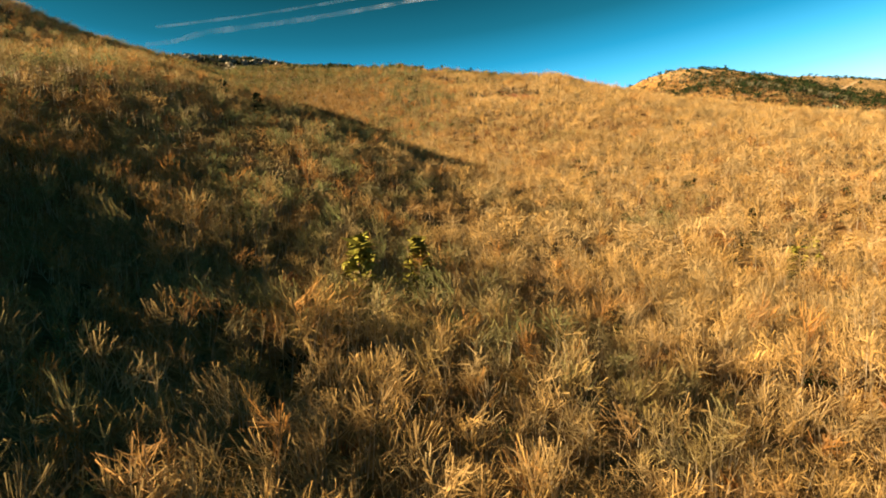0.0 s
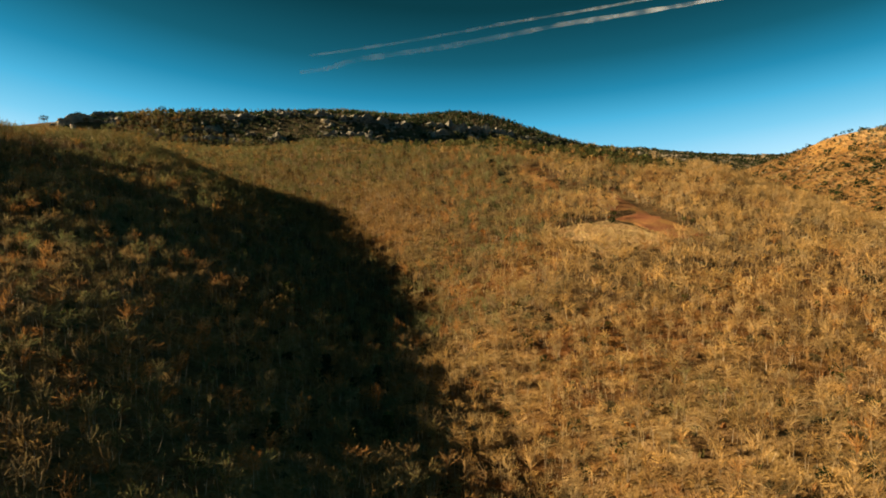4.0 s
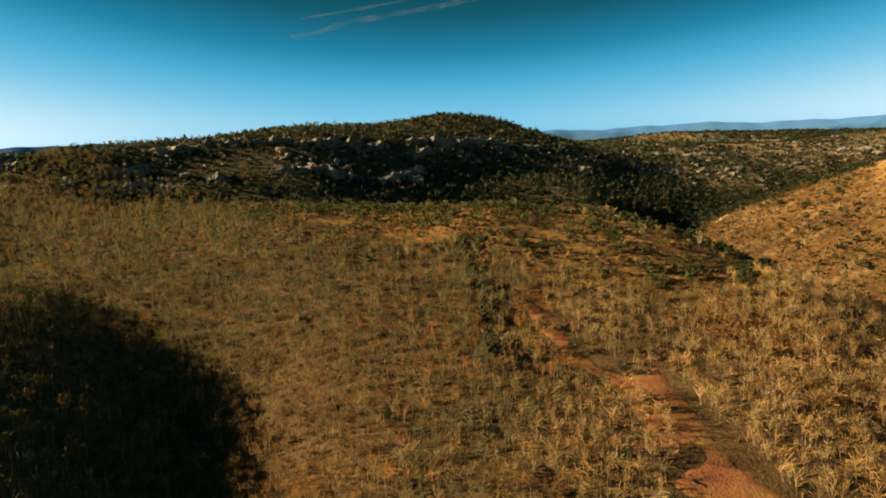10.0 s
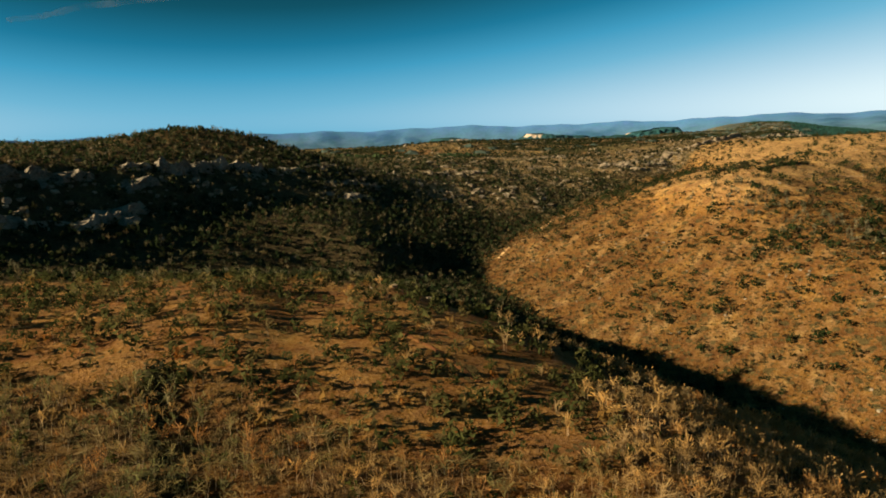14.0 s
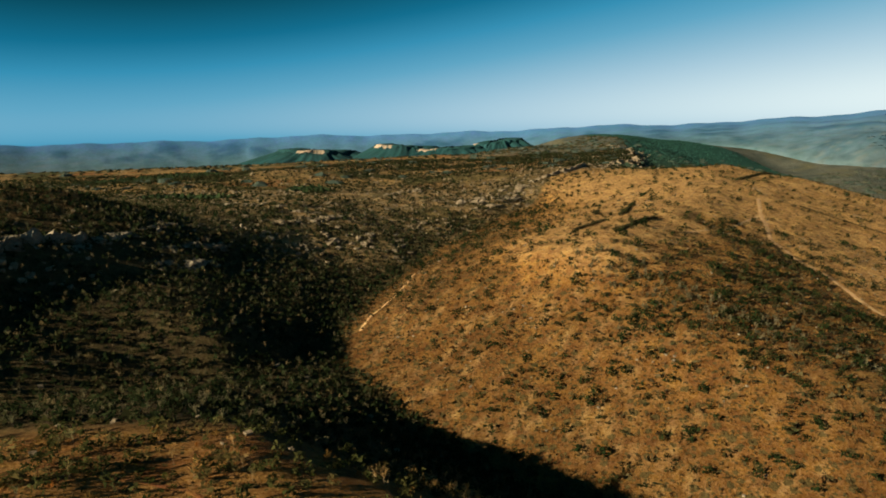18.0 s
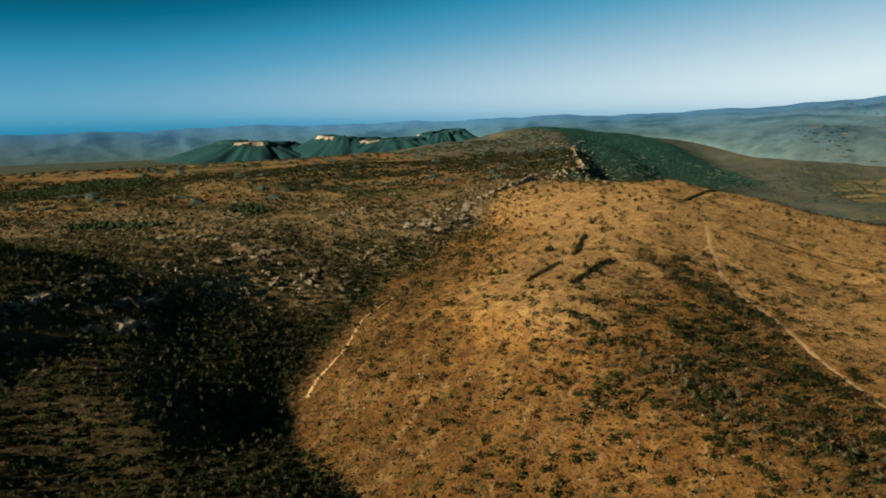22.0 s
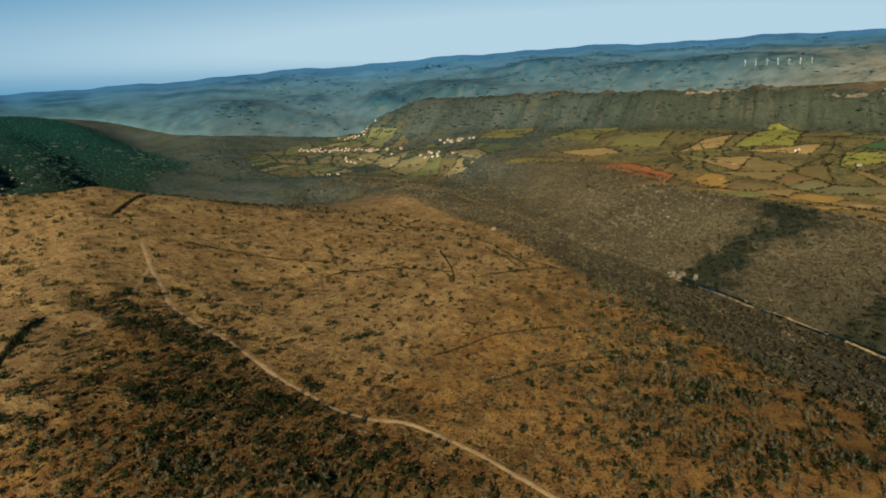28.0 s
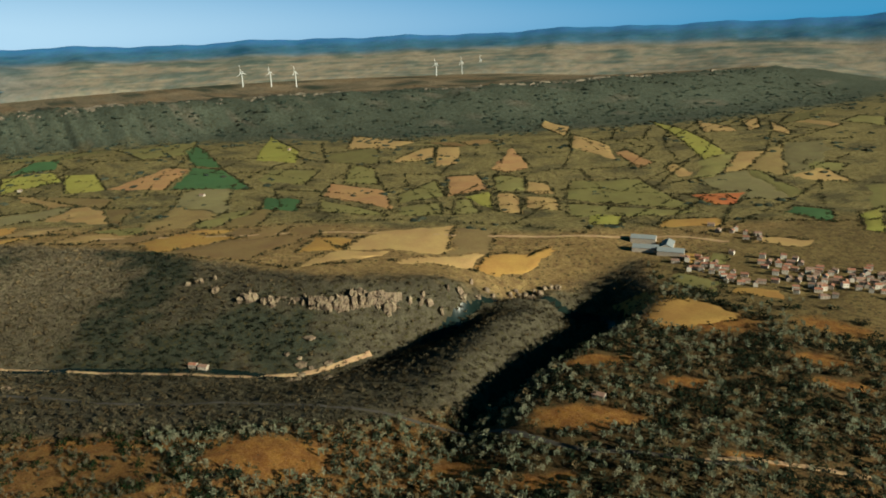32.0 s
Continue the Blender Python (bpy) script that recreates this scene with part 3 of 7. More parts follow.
def covers(x, y):
    """The colour of the ground and the share of low dark plants on it."""
    n1, n2, n3 = fbm(x, y, 170, 3, 1.0), fbm(x, y, 47, 3, 4.0), fbm(x, y, 26, 3, 4.0)
    gz = np.zeros(x.shape + (3,)) + np.array((0.19, 0.125, 0.062))
    dens = np.full(x.shape, 0.3)
    hz = height(x.ravel(), y.ravel()).reshape(x.shape)

    def lay(colour, w, share=None):
        nonlocal gz, dens
        gz = mixed(gz, colour, w)
        if share is not None:
            dens = dens * (1 - w) + share * w

    # the wood's floor
    wood = smooth(720, 690, y + 0.15 * x)
    lay((0.17, 0.105, 0.045), wood, 0.2)
    lay((0.30, 0.18, 0.072), wood * smooth(380, 300, y))
    lay((0.22, 0.10, 0.03), wood * smooth(0.1, 0.5, n1))
    # the cliffs' slopes, the knoll, the stony plateau
    slope = smooth(690, 740, y) * smooth(1230, 1120, y)
    lay((0.12, 0.092, 0.048), slope, 0.55)
    lay((0.21, 0.135, 0.06), smooth(236, 250, hz) * smooth(0, -60, x) * smooth(1250, 1180, y), 0.45)
    karst = smooth(1090, 1190, y + 0.12 * x + 25 * n2) * smooth(-150, -20, x) + smooth(1200, 1300, y)
    karst = np.clip(karst, 0, 1)
    lay((0.43, 0.30, 0.155), karst, 0.5)
    lay((0.50, 0.40, 0.27), karst * smooth(0.12, 0.4, fbm(x + 0.5 * y, y - 0.4 * x, 38, 3, 6.2)) * 0.7, 0.2)
    lay((0.15, 0.12, 0.055), karst * smooth(0.0, 0.3, n1) * 0.8, 0.75)
    lay((0.07, 0.08, 0.035), karst * smooth(0.1, 0.35, fbm(x, y, 60, 3, 14.0)) * 0.7, 0.7)
    north = smooth(1420, 1700, y)
    stripes = fbm(x * 0.55, y * 1.5, 330, 4, 9.0)
    lay((0.36, 0.25, 0.12), north, 0.5)
    lay((0.44, 0.29, 0.125), north * smooth(0.1, 0.3, stripes), 0.2)
    lay((0.085, 0.095, 0.038), north * smooth(0.02, 0.22, fbm(x * 0.6, y * 1.3, 300, 4, 6.0)), 0.75)
    lay((0.36, 0.17, 0.07), north * smooth(0.33, 0.45, fbm(x * 0.6, y * 1.4, 300, 3, 2.0)) * 0.8, 0.1)
    lay((0.37, 0.20, 0.07), meadow_at(x, y), 0.22)
    lay((0.33, 0.145, 0.045), meadow_at(x, y) * smooth(0.1, 0.35, n2) * 0.7)
    lay((0.22, 0.165, 0.09), ellipse(x, y, 640, 1640, 120, 260, -36, 0.4), 0.6)
    # the grassy hill
    east = is_east_of_gully(x, y) * smooth(1540, 1440, y - 0.05 * x)
    crown = np.maximum(smooth(194, 216, hz + 7 * n1), smooth(400, 520, x) * smooth(720, 820, y) * 0.9)
    lay((0.60, 0.32, 0.10), east, 0.4)
    lay((0.38, 0.175, 0.05), east * smooth(0.0, 0.5, n1) * 0.7)
    lay((0.27, 0.16, 0.06), east * smooth(0.08, 0.4, fbm(x, y, 95, 3, 7.0)) * 0.7, 0.62)
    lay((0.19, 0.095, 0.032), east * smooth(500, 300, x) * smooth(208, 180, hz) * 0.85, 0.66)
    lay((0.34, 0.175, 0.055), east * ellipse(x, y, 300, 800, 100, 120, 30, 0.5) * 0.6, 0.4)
    lay((0.68, 0.43, 0.19), east * crown * 0.88, 0.16)
    # bare streaks that run down the slope
    streak = fbm(0.55 * (x + 0.62 * y), 3.4 * (0.62 * x - y), 60, 3, 2.2)
    lay((0.52, 0.35, 0.17), east * smooth(0.2, 0.5, streak) * (0.55 - 0.25 * crown), 0.12)
    lay((0.30, 0.165, 0.06), east * smooth(0.1, 0.4, n3) * (0.6 - 0.3 * crown), 0.55)
    lay((0.36, 0.20, 0.07), east * smooth(560, 660, x) * smooth(0.05, 0.3, fbm(x * 0.6, y, 70, 3, 3.1)) * 0.5, 0.35)
    # the gorge and its banks
    gorge = smooth(-25, 25, signed(EDGE_BROW, x, y) + 12 * n2) * smooth(0, 1, x / 100)
    lay((0.30, 0.24, 0.15), gorge, 0.55)
    # darker ground westwards, between x 1200 and 900
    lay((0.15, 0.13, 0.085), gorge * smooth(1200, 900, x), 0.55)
    lay((0.075, 0.082, 0.055), gorge * conifer_belt(x, y), 0.6)
    near_bank = smooth(230, 290, x) * smooth(10, -20, signed(EDGE_BROW, x, y))
    lay((0.17, 0.11, 0.045), near_bank * smooth(360, 300, y) * smooth(-230, -160, y), 0.4)
    lay((0.33, 0.235, 0.095), near_bank * smooth(-170, -240, y), 0.35)
    lay((0.36, 0.19, 0.06), near_bank * smooth(640, 520, y) * smooth(150, 210, y + 0.25 * (x - 500)), 0.12)
    lay((0.46, 0.22, 0.058), near_bank * np.clip(bank_glades(x, y), 0, 1), 0.08)
    # terrace, farmland, escarpment and the windy plain
    lay((0.48, 0.32, 0.13), smooth(0, 45, signed(EDGE_RIM, x, y) + 14 * n2), 0.35)
    lay((0.40, 0.32, 0.13), smooth(-30, 30, signed(EDGE_LOW, x, y)), 0.35)
    lay((0.24, 0.20, 0.095), smooth(-30, 30, signed(EDGE_LOW, x, y)) * smooth(0.1, 0.35, fbm(x, y, 190, 3, 6.6)), 0.6)
    scarp_side = smooth(-60, 60, signed(EDGE_TOP, x, y) + 60 * n1)
    # escarpment colours are paled and blued for haze, more so northwards
    lay((0.13, 0.15, 0.11), scarp_side, 0.35)
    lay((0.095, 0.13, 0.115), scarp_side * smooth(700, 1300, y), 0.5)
    lay((0.27, 0.23, 0.17), scarp_side * smooth(0.2, 0.45, fbm(x * 0.5, y, 120, 3, 8.0)) * smooth(0.1, 0.35, fbm(x, y * 0.5, 320, 2, 3.0)) * 0.7, 0.2)
    plain = smooth(-20, 20, signed(EDGE_SCARP, x, y))
    tip = plain * smooth(1350, 1750, y)
    plain = plain - tip
    lay((0.115, 0.125, 0.085), tip, 0.4)
    lay((0.30, 0.24, 0.155), plain, 0.25)
    lay((0.085, 0.10, 0.07), plain * smooth(0.08, 0.16, fbm(x * 1.6, y * 0.4, 340, 4, 3.0)), 0.4)
    lay((0.42, 0.32, 0.20), plain * smooth(0.12, 0.2, fbm(x * 2.2, y * 0.5, 300, 3, 13.0)), 0.1)
    lay((0.36, 0.24, 0.13), plain * smooth(0.25, 0.4, fbm(x, y, 380, 3, 5.0)) * 0.7, 0.1)
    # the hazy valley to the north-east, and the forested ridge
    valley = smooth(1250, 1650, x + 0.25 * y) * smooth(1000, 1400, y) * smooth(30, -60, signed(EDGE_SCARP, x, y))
    # the air's haze is mixed into the valley's ground colours
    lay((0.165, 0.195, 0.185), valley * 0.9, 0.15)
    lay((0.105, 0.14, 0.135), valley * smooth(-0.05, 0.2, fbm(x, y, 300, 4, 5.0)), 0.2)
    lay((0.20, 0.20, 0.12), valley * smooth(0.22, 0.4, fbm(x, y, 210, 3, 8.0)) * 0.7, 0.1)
    vale = smooth(2900, 3300, y) * smooth(1200, 900, x)
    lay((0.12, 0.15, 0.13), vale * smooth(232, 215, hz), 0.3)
    # forest floor: green near, teal far off, with haze painted into it
    far_haze = smooth(1700, 3000, y)
    lay(mixed(np.zeros(x.shape + (3,)) + np.array((0.036, 0.075, 0.05)), (0.018, 0.092, 0.082), far_haze), ridge_wood(x, y), 0.0)
    return gz, dens


ground_mesh = grid_mesh("ground", GX, GY, GZ)
XX, YY = np.meshgrid(GX, GY)
cover, share = covers(XX, YY)
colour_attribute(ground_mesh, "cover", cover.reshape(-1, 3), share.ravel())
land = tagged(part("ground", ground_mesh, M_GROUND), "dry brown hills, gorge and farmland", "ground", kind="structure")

# the far land: a sheet that rises in low folds to the blue skyline all round
n = 1080
angle = np.linspace(0, 2 * math.pi, n, endpoint=False)
deg = np.degrees(angle)
crest = np.interp(deg, (0, 20, 33, 42, 50, 60, 74, 84, 100, 120, 145, 165, 200, 300, 340, 360), (322, 328, 338, 352, 384, 428, 464, 480, 486, 488, 492, 496, 420, 316, 318, 322))
crest = crest + 9 * np.sin(angle * 23) * np.sin(angle * 7 + 1) + 4 * np.sin(angle * 61 + 2) + 2 * np.sin(angle * 149)
begin = np.interp(deg, (0, 14, 20, 38, 46, 58, 66, 84, 100, 125, 165, 200, 300, 340, 360), (4400, 4400, 4400, 3950, 3350, 3550, 3620, 3650, 3720, 3750, 3800, 4380, 4380, 4400, 4400))
foldy = np.interp(deg, (0, 30, 60, 90, 105, 120, 180, 330, 360), (8, 11, 16, 15, 6, 5, 5, 6, 8))
steps = [*np.linspace(0, 1, 41), 1.04]
# aerial haze is put into these tints, bluer towards the skyline
near_haze_tint, mid_haze_tint, far_haze_tint = np.array((0.085, 0.13, 0.16)), np.array((0.075, 0.16, 0.255)), np.array((0.048, 0.16, 0.38))
# single hills in it: azimuth, distance, half width in degrees, half depth, height
BUMPS = [(59.0, 3850, 1.3, 130, 50), (64.8, 3800, 3.6, 160, 55), (62.0, 4000, 2.0, 130, 35), (80.0, 3900, 6.0, 150, 40), (88.5, 3950, 4.0, 150, 40), (72.0, 4100, 3.0, 140, 40),
         (48.0, 3700, 4.0, 150, 35), (38.0, 3500, 3.0, 150, 30), (24.0, 3900, 3.0, 150, 30), (352.0, 4000, 4.0, 150, 22), (8.0, 4100, 4.0, 150, 20)]
co, tint = [], []
for k in steps:
    r = begin + (4600 - begin) * k
    px, py = 60 + r * np.sin(angle), 450 + r * np.cos(angle)
    low = height(px, py)
    arc = angle * 4000
    fold = foldy * fbm(arc, r * 1.6, 700, 4, 1.5) * math.sin(math.pi * min(k, 1.0)) ** 0.7
    rise = np.interp(deg, (0, 20, 35, 85, 110, 360), (0.9, 0.85, 0.8, 0.8, 1.0, 1.0))
    up = min(k, 1.0) ** rise
    z = low * (1 - up) + crest * up + fold - 5 * (k == 0) - (14 if k > 1 else 0)
    hill = 0 * deg
    for az, dist, wide, deep, tall in BUMPS:
        hill = hill + tall * np.exp(-np.abs((deg - az) / wide) ** 2.6 - ((r - dist) / deep) ** 2)
    hill = hill * min(1.0, k / 0.15)
    z = z + hill
    co.append(np.stack([px, py, z], 1))
    patchy = fbm(arc, r * 1.0, 240, 5, 4.0)
    strips = fbm(arc * 0.35, r * 2.6, 260, 4, 9.0)
    c = np.array([np.interp(k, (0, 0.3, 0.62, 1.0), [tone[i] for tone in (near_haze_tint, 0.5 * near_haze_tint + 0.5 * mid_haze_tint, mid_haze_tint, far_haze_tint)]) for i in range(3)])
    tan_land = np.interp(deg, (0, 84, 100, 165, 185, 360), (0, 0, 1, 1, 0, 0)) * float(1 - smooth(0.5, 0.68, k))
    c = mixed(np.tile(c, (n, 1)), (0.24, 0.20, 0.145), tan_land)
    c = mixed(c, (0.10, 0.12, 0.10), tan_land * smooth(-0.05, 0.3, strips) * 0.7)
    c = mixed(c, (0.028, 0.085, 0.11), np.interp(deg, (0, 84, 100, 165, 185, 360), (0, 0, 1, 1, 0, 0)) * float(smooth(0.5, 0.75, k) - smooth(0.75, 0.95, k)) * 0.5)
    # to the north the haze blue nearly replaces the land's own colour
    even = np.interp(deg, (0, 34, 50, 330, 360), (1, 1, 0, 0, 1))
    c = mixed(c, mixed(np.tile((0.05, 0.125, 0.17), (n, 1)), far_haze_tint, np.full(n, min(k, 1.0))), 0.8 * even)
    c = c * (1 + 0.28 * patchy * (1 - 0.6 * min(k, 1)) * (1 - 0.7 * even))[:, None]
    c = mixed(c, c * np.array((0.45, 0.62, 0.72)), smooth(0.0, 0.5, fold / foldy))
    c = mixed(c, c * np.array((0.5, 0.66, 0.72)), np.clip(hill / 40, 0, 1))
    c = mixed(c, (0.14, 0.16, 0.155), smooth(0.2, 0.45, fbm(arc, r * 1.4, 110, 3, 8.0)) * 0.55 * (1 - min(k, 1)) * (1 - even))
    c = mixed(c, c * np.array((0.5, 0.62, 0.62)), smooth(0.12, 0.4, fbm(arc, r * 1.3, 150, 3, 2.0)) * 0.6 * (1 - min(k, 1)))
    tint.append(np.clip(c, 0.01, 0.8))
faces = []
i = np.arange(n)
j = (i + 1) % n
for k in range(len(steps) - 1):
    faces.append(np.stack([k * n + i, (k + 1) * n + i, (k + 1) * n + j, k * n + j], 1))
FAR_LAND, FAR_STEPS = np.stack(co), np.array(steps)
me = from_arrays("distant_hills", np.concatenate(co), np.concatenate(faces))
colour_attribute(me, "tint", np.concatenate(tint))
tagged(part("backdrop", me, M_FAR), "long hills on the horizon, tinted blue for haze", "hills", kind="structure")


# ---- draped strips and patches ----
def curve_points(chain, step):
    """Points along a smooth line through a chain."""
    p = np.array(chain, float)[:, :2]
    p = np.concatenate([[2 * p[0] - p[1]], p, [2 * p[-1] - p[-2]]])
    out = []
    for k in range(1, len(p) - 2):
        m = max(2, int(np.hypot(*(p[k + 1] - p[k])) / step))
        for s in np.arange(m) / m:
            a, b, c, d = p[k - 1:k + 3]
            out.append(0.5 * (2 * b + (c - a) * s + (2 * a - 5 * b + 4 * c - d) * s * s + (3 * b - a - 3 * c + d) * s ** 3))
    out.append(p[-2])
    return np.array(out)


def strip(name, chain, width, lift, mat, label, category, step=3.0, ragged=0.2, kind="structure"):
    p = curve_points(chain, step)
    d = np.gradient(p, axis=0)
    d /= np.hypot(d[:, 0], d[:, 1])[:, None]
    side = np.stack([-d[:, 1], d[:, 0]], 1)
    rng = np.random.default_rng(len(p))
    wide = width / 2 * (1 + ragged * rng.uniform(-1, 1, (len(p), 2)))
    rows = [p + side * wide[:, :1], p + side * wide[:, :1] * 0.4, p - side * wide[:, 1:] * 0.4, p - side * wide[:, 1:]]
    co = []
    for q, up in zip(rows, (0.0, lift, lift, 0.0)):
        co.append(np.column_stack([q, height(q[:, 0], q[:, 1]) + up + 0.06]))
    m = len(p)
    i = np.arange(m - 1)
    faces = np.concatenate([np.stack([k * m + i, k * m + i + 1, (k + 1) * m + i + 1, (k + 1) * m + i], 1)[:, ::-1] for k in range(3)])
    return tagged(part(name, from_arrays(name, np.concatenate(co), faces), mat), label, category, kind=kind)


def patch(name, corners, lift, mat, step=4.0, parent=None, tint=None, ragged=0.0, grain=17):
    """A four-cornered patch laid on the ground."""
    a, b, c, d = [np.array(v, float) for v in corners]
    nu = max(2, int(max(np.hypot(*(b - a)), np.hypot(*(c - d))) / step))
    nv = max(2, int(max(np.hypot(*(d - a)), np.hypot(*(c - b))) / step))
    u, v = np.meshgrid(np.linspace(0, 1, nu + 1), np.linspace(0, 1, nv + 1))
    q = (a * ((1 - u) * (1 - v))[..., None] + b * (u * (1 - v))[..., None] + c * (u * v)[..., None] + d * ((1 - u) * v)[..., None])
    rim = np.minimum(np.minimum(u, 1 - u), np.minimum(v, 1 - v)) > 1e-6
    if ragged:
        q = q + np.stack([fbm(q[..., 0], q[..., 1], grain, 2, 1.0), fbm(q[..., 0], q[..., 1], grain * 0.8, 2, 6.0)], -1) * ragged
    co = np.dstack([q, (height(q[..., 0].ravel(), q[..., 1].ravel()).reshape(u.shape) + lift * rim)]).reshape(-1, 3)
    k = np.arange(nv * (nu + 1)).reshape(nv, nu + 1)[:, :-1].ravel()
    faces = np.stack([k, k + 1, k + nu + 2, k + nu + 1], 1)
    me = from_arrays(name, co, faces)
    if tint is not None:
        colour_attribute(me, "tint", np.array(tint))
    ob = part(name, me, mat, parent)
    return ob


TRACK_DOME = [(592, 1135), (545, 1072), (512, 1022), (489, 990), (478, 953), (469, 908), (443, 846), (430, 795), (428, 754), (441, 718), (436, 682), (427, 645), (416, 608), (400, 560)]
strip("hill_track", TRACK_DOME, 4.4, 0.22, M_TRACK, "pale dirt track winding over the grassy hill", "track")
strip("hill_track", [(543, 1074), (460, 1010), (400, 972), (372, 960)], 2.6, 0.18, M_TRACK, "faint grassy wheel track across the hill", "track")
strip("spur_track", [(200, 1128), (180, 1110), (158, 1088), (140, 1050), (118, 1010), (96, 980), (82, 955)], 3.2, 0.2, M_TRACK, "pale worn path down the hill's edge", "track")
strip("woodland_track", [(-30, 528), (-22, 515), (-9, 495), (6, 486), (14, 484), (22, 468), (26, 455), (29, 446)], 5.5, 0.2, M_REDSOIL, "red earth track between bare trees", "track", ragged=0.35)
strip("meadow_path", [(26, 596), (8, 622), (-6, 640), (-24, 660), (-52, 672)], 2.2, 0.15, M_REDSOIL, "thin red path through the meadow", "track")
strip("valley_road", [(1180, 690), (1090, 590), (996, 472), (920, 392), (852, 322), (800, 262), (760, 190), (752, 110)], 7.0, 0.35, M_TRACK, "pale road along the gorge floor", "road")
strip("lower_road", [(900, 520), (810, 440), (739, 378), (681, 304), (603, 236), (543, 190), (491, 158), (403, 141), (350, 108), (290, 60)], 5.0, 0.35, M_ROAD, "narrow road through the lower wood", "road")
strip("farm_lane", [(321, 90), (316, 76), (300, 52), (277, 24), (240, -10)], 5.5, 0.3, M_TRACK, "pale concrete farm lane", "road")
strip("terrace_road", [(1320, 300), (1180, 140), (1080, -20), (960, -150), (840, -290), (720, -420), (640, -470)], 7.0, 0.5, M_TRACK, "light country road between fields", "road")
strip("river", LINES["river"][3:], 11.0, 0.35, M_WATER, "dark shaded river in the gorge", "river", ragged=0.3)
stubble = [patch("stubble_field", ((-9, 415), (14, 436), (38, 413), (16, 385)), 0.2, M_STUBBLE, 1.4, ragged=1.6)]
tagged(stubble[0], "small pale stubble field in the wood", "field", kind="structure")
tagged(patch("red_clearing", ((4, 486), (14, 496), (28, 455), (11, 450)), 0.25, M_REDSOIL, 1.4, ragged=2.0), "bare red soil clearing between bare trees", "clearing", kind="structure")
tagged(patch("bare_patch", ((16, 438), (28, 452), (52, 428), (38, 413)), 0.25, M_REDSOIL, 1.4, ragged=2.5), "bare red soil beside the stubble", "field", kind="structure")


# ---- farmland in the valley ----
def on_chain(chain, s):
    p = np.array(chain, float)[:, :2]
    run = np.concatenate([[0], np.cumsum(np.hypot(*np.diff(p, axis=0).T))])
    return np.array([np.interp(s * run[-1], run, p[:, 0]), np.interp(s * run[-1], run, p[:, 1])])


GREEN, LIME, OLIVE = (0.085, 0.16, 0.06), (0.36, 0.33, 0.07), (0.25, 0.22, 0.075)
TAN, OCHRE, CLAY, RED = (0.50, 0.33, 0.13), (0.48, 0.28, 0.075), (0.47, 0.27, 0.115), (0.52, 0.175, 0.06)
TRACED = []
hedge_lines = []


def field(tint, *corners):
    """One field with its own outline, and hedges along its sides."""
    q = [np.array(p, float) for p in corners]
    mid = sum(q) / 4
    TRACED.append((mid, 0.5 * max(np.hypot(*(q[0] - q[2])), np.hypot(*(q[1] - q[3])))))
    inner = [p + (mid - p) / max(1.0, np.hypot(*(mid - p))) * 4.0 for p in q]
    (ax, ay), (bx, by), (cx, cy) = q[0], q[1], q[2]
    if (bx - ax) * (cy - by) - (by - ay) * (cx - bx) < 0:
        inner = inner[::-1]
    patch("field", inner, 1.1, M_FIELD, 14.0, farmland, np.array(tint), ragged=6.0, grain=90)
    hedge_lines.extend(zip(q, q[1:] + q[:1]))


farmland = tagged(new("farmland"), "patchwork of small winter fields below the escarpment", "fields", kind="structure")
field(GREEN, (2099, 332), (2239, 251), (2217, 189), (2075, 224))
field(LIME, (2075, 349), (2050, 235), (1926, 236), (1892, 370))
field(LIME, (1998, 220), (1950, 158), (1742, 179), (1789, 257))
field(CLAY, (1754, 183), (1889, -1), (1830, -36), (1654, 83))
field(GREEN, (1651, 72), (1839, -44), (1762, -92), (1518, -67))
field(GREEN, (2085, -100), (2217, -179), (1785, -97), (1849, -52))
field(LIME, (1801, -189), (2232, -428), (1821, -327), (1695, -256))
field(OLIVE, (1584, -97), (1679, -181), (1580, -263), (1483, -173))
field(GREEN, (1314, 7), (1427, -55), (1363, -107), (1263, -46))
field(CLAY, (1355, -144), (1448, -220), (1314, -275), (1153, -191))
field(OLIVE, (1222, -71), (1322, -126), (1186, -153), (1115, -157))
field(OLIVE, (1435, -245), (1584, -350), (1500, -363), (1362, -291))
field(TAN, (1762, -441), (2003, -599), (1726, -642), (1664, -533))
field(OLIVE, (1260, -272), (1318, -409), (1188, -341), (1192, -226))
field(CLAY, (1315, -564), (1447, -756), (1256, -644), (1261, -577))
field(CLAY, (1187, -343), (1327, -448), (1300, -516), (1182, -453))
field(OLIVE, (1154, -441), (1266, -540), (1204, -576), (1125, -501))
field(TAN, (1103, -483), (1180, -557), (1137, -573), (1061, -525))
field(TAN, (1029, -338), (1144, -438), (1114, -471), (992, -366))
field(TAN, (1012, -394), (1091, -468), (1040, -506), (962, -433))
field(OLIVE, (1015, -504), (1113, -624), (1023, -740), (787, -615))
field(OLIVE, (916, -406), (995, -487), (769, -606), (800, -533))
field(RED, (874, -700), (803, -812), (766, -701), (786, -668))
field(CLAY, (1216, -893), (1217, -938), (1087, -878), (1079, -816))
field(LIME, (1509, -1417), (1353, -1334), (1011, -1066), (1022, -978))
field(TAN, (1421, -1535), (1228, -1416), (1162, -1359), (1220, -1276))
field(TAN, (1281, -1569), (1303, -1698), (1148, -1446), (1147, -1383))
field(TAN, (1211, -1609), (1052, -1434), (1027, -1371), (1102, -1424))
field(LIME, (845, -373), (914, -465), (859, -489), (810, -423))
field(OCHRE, (760, -452), (791, -509), (719, -586), (694, -524))
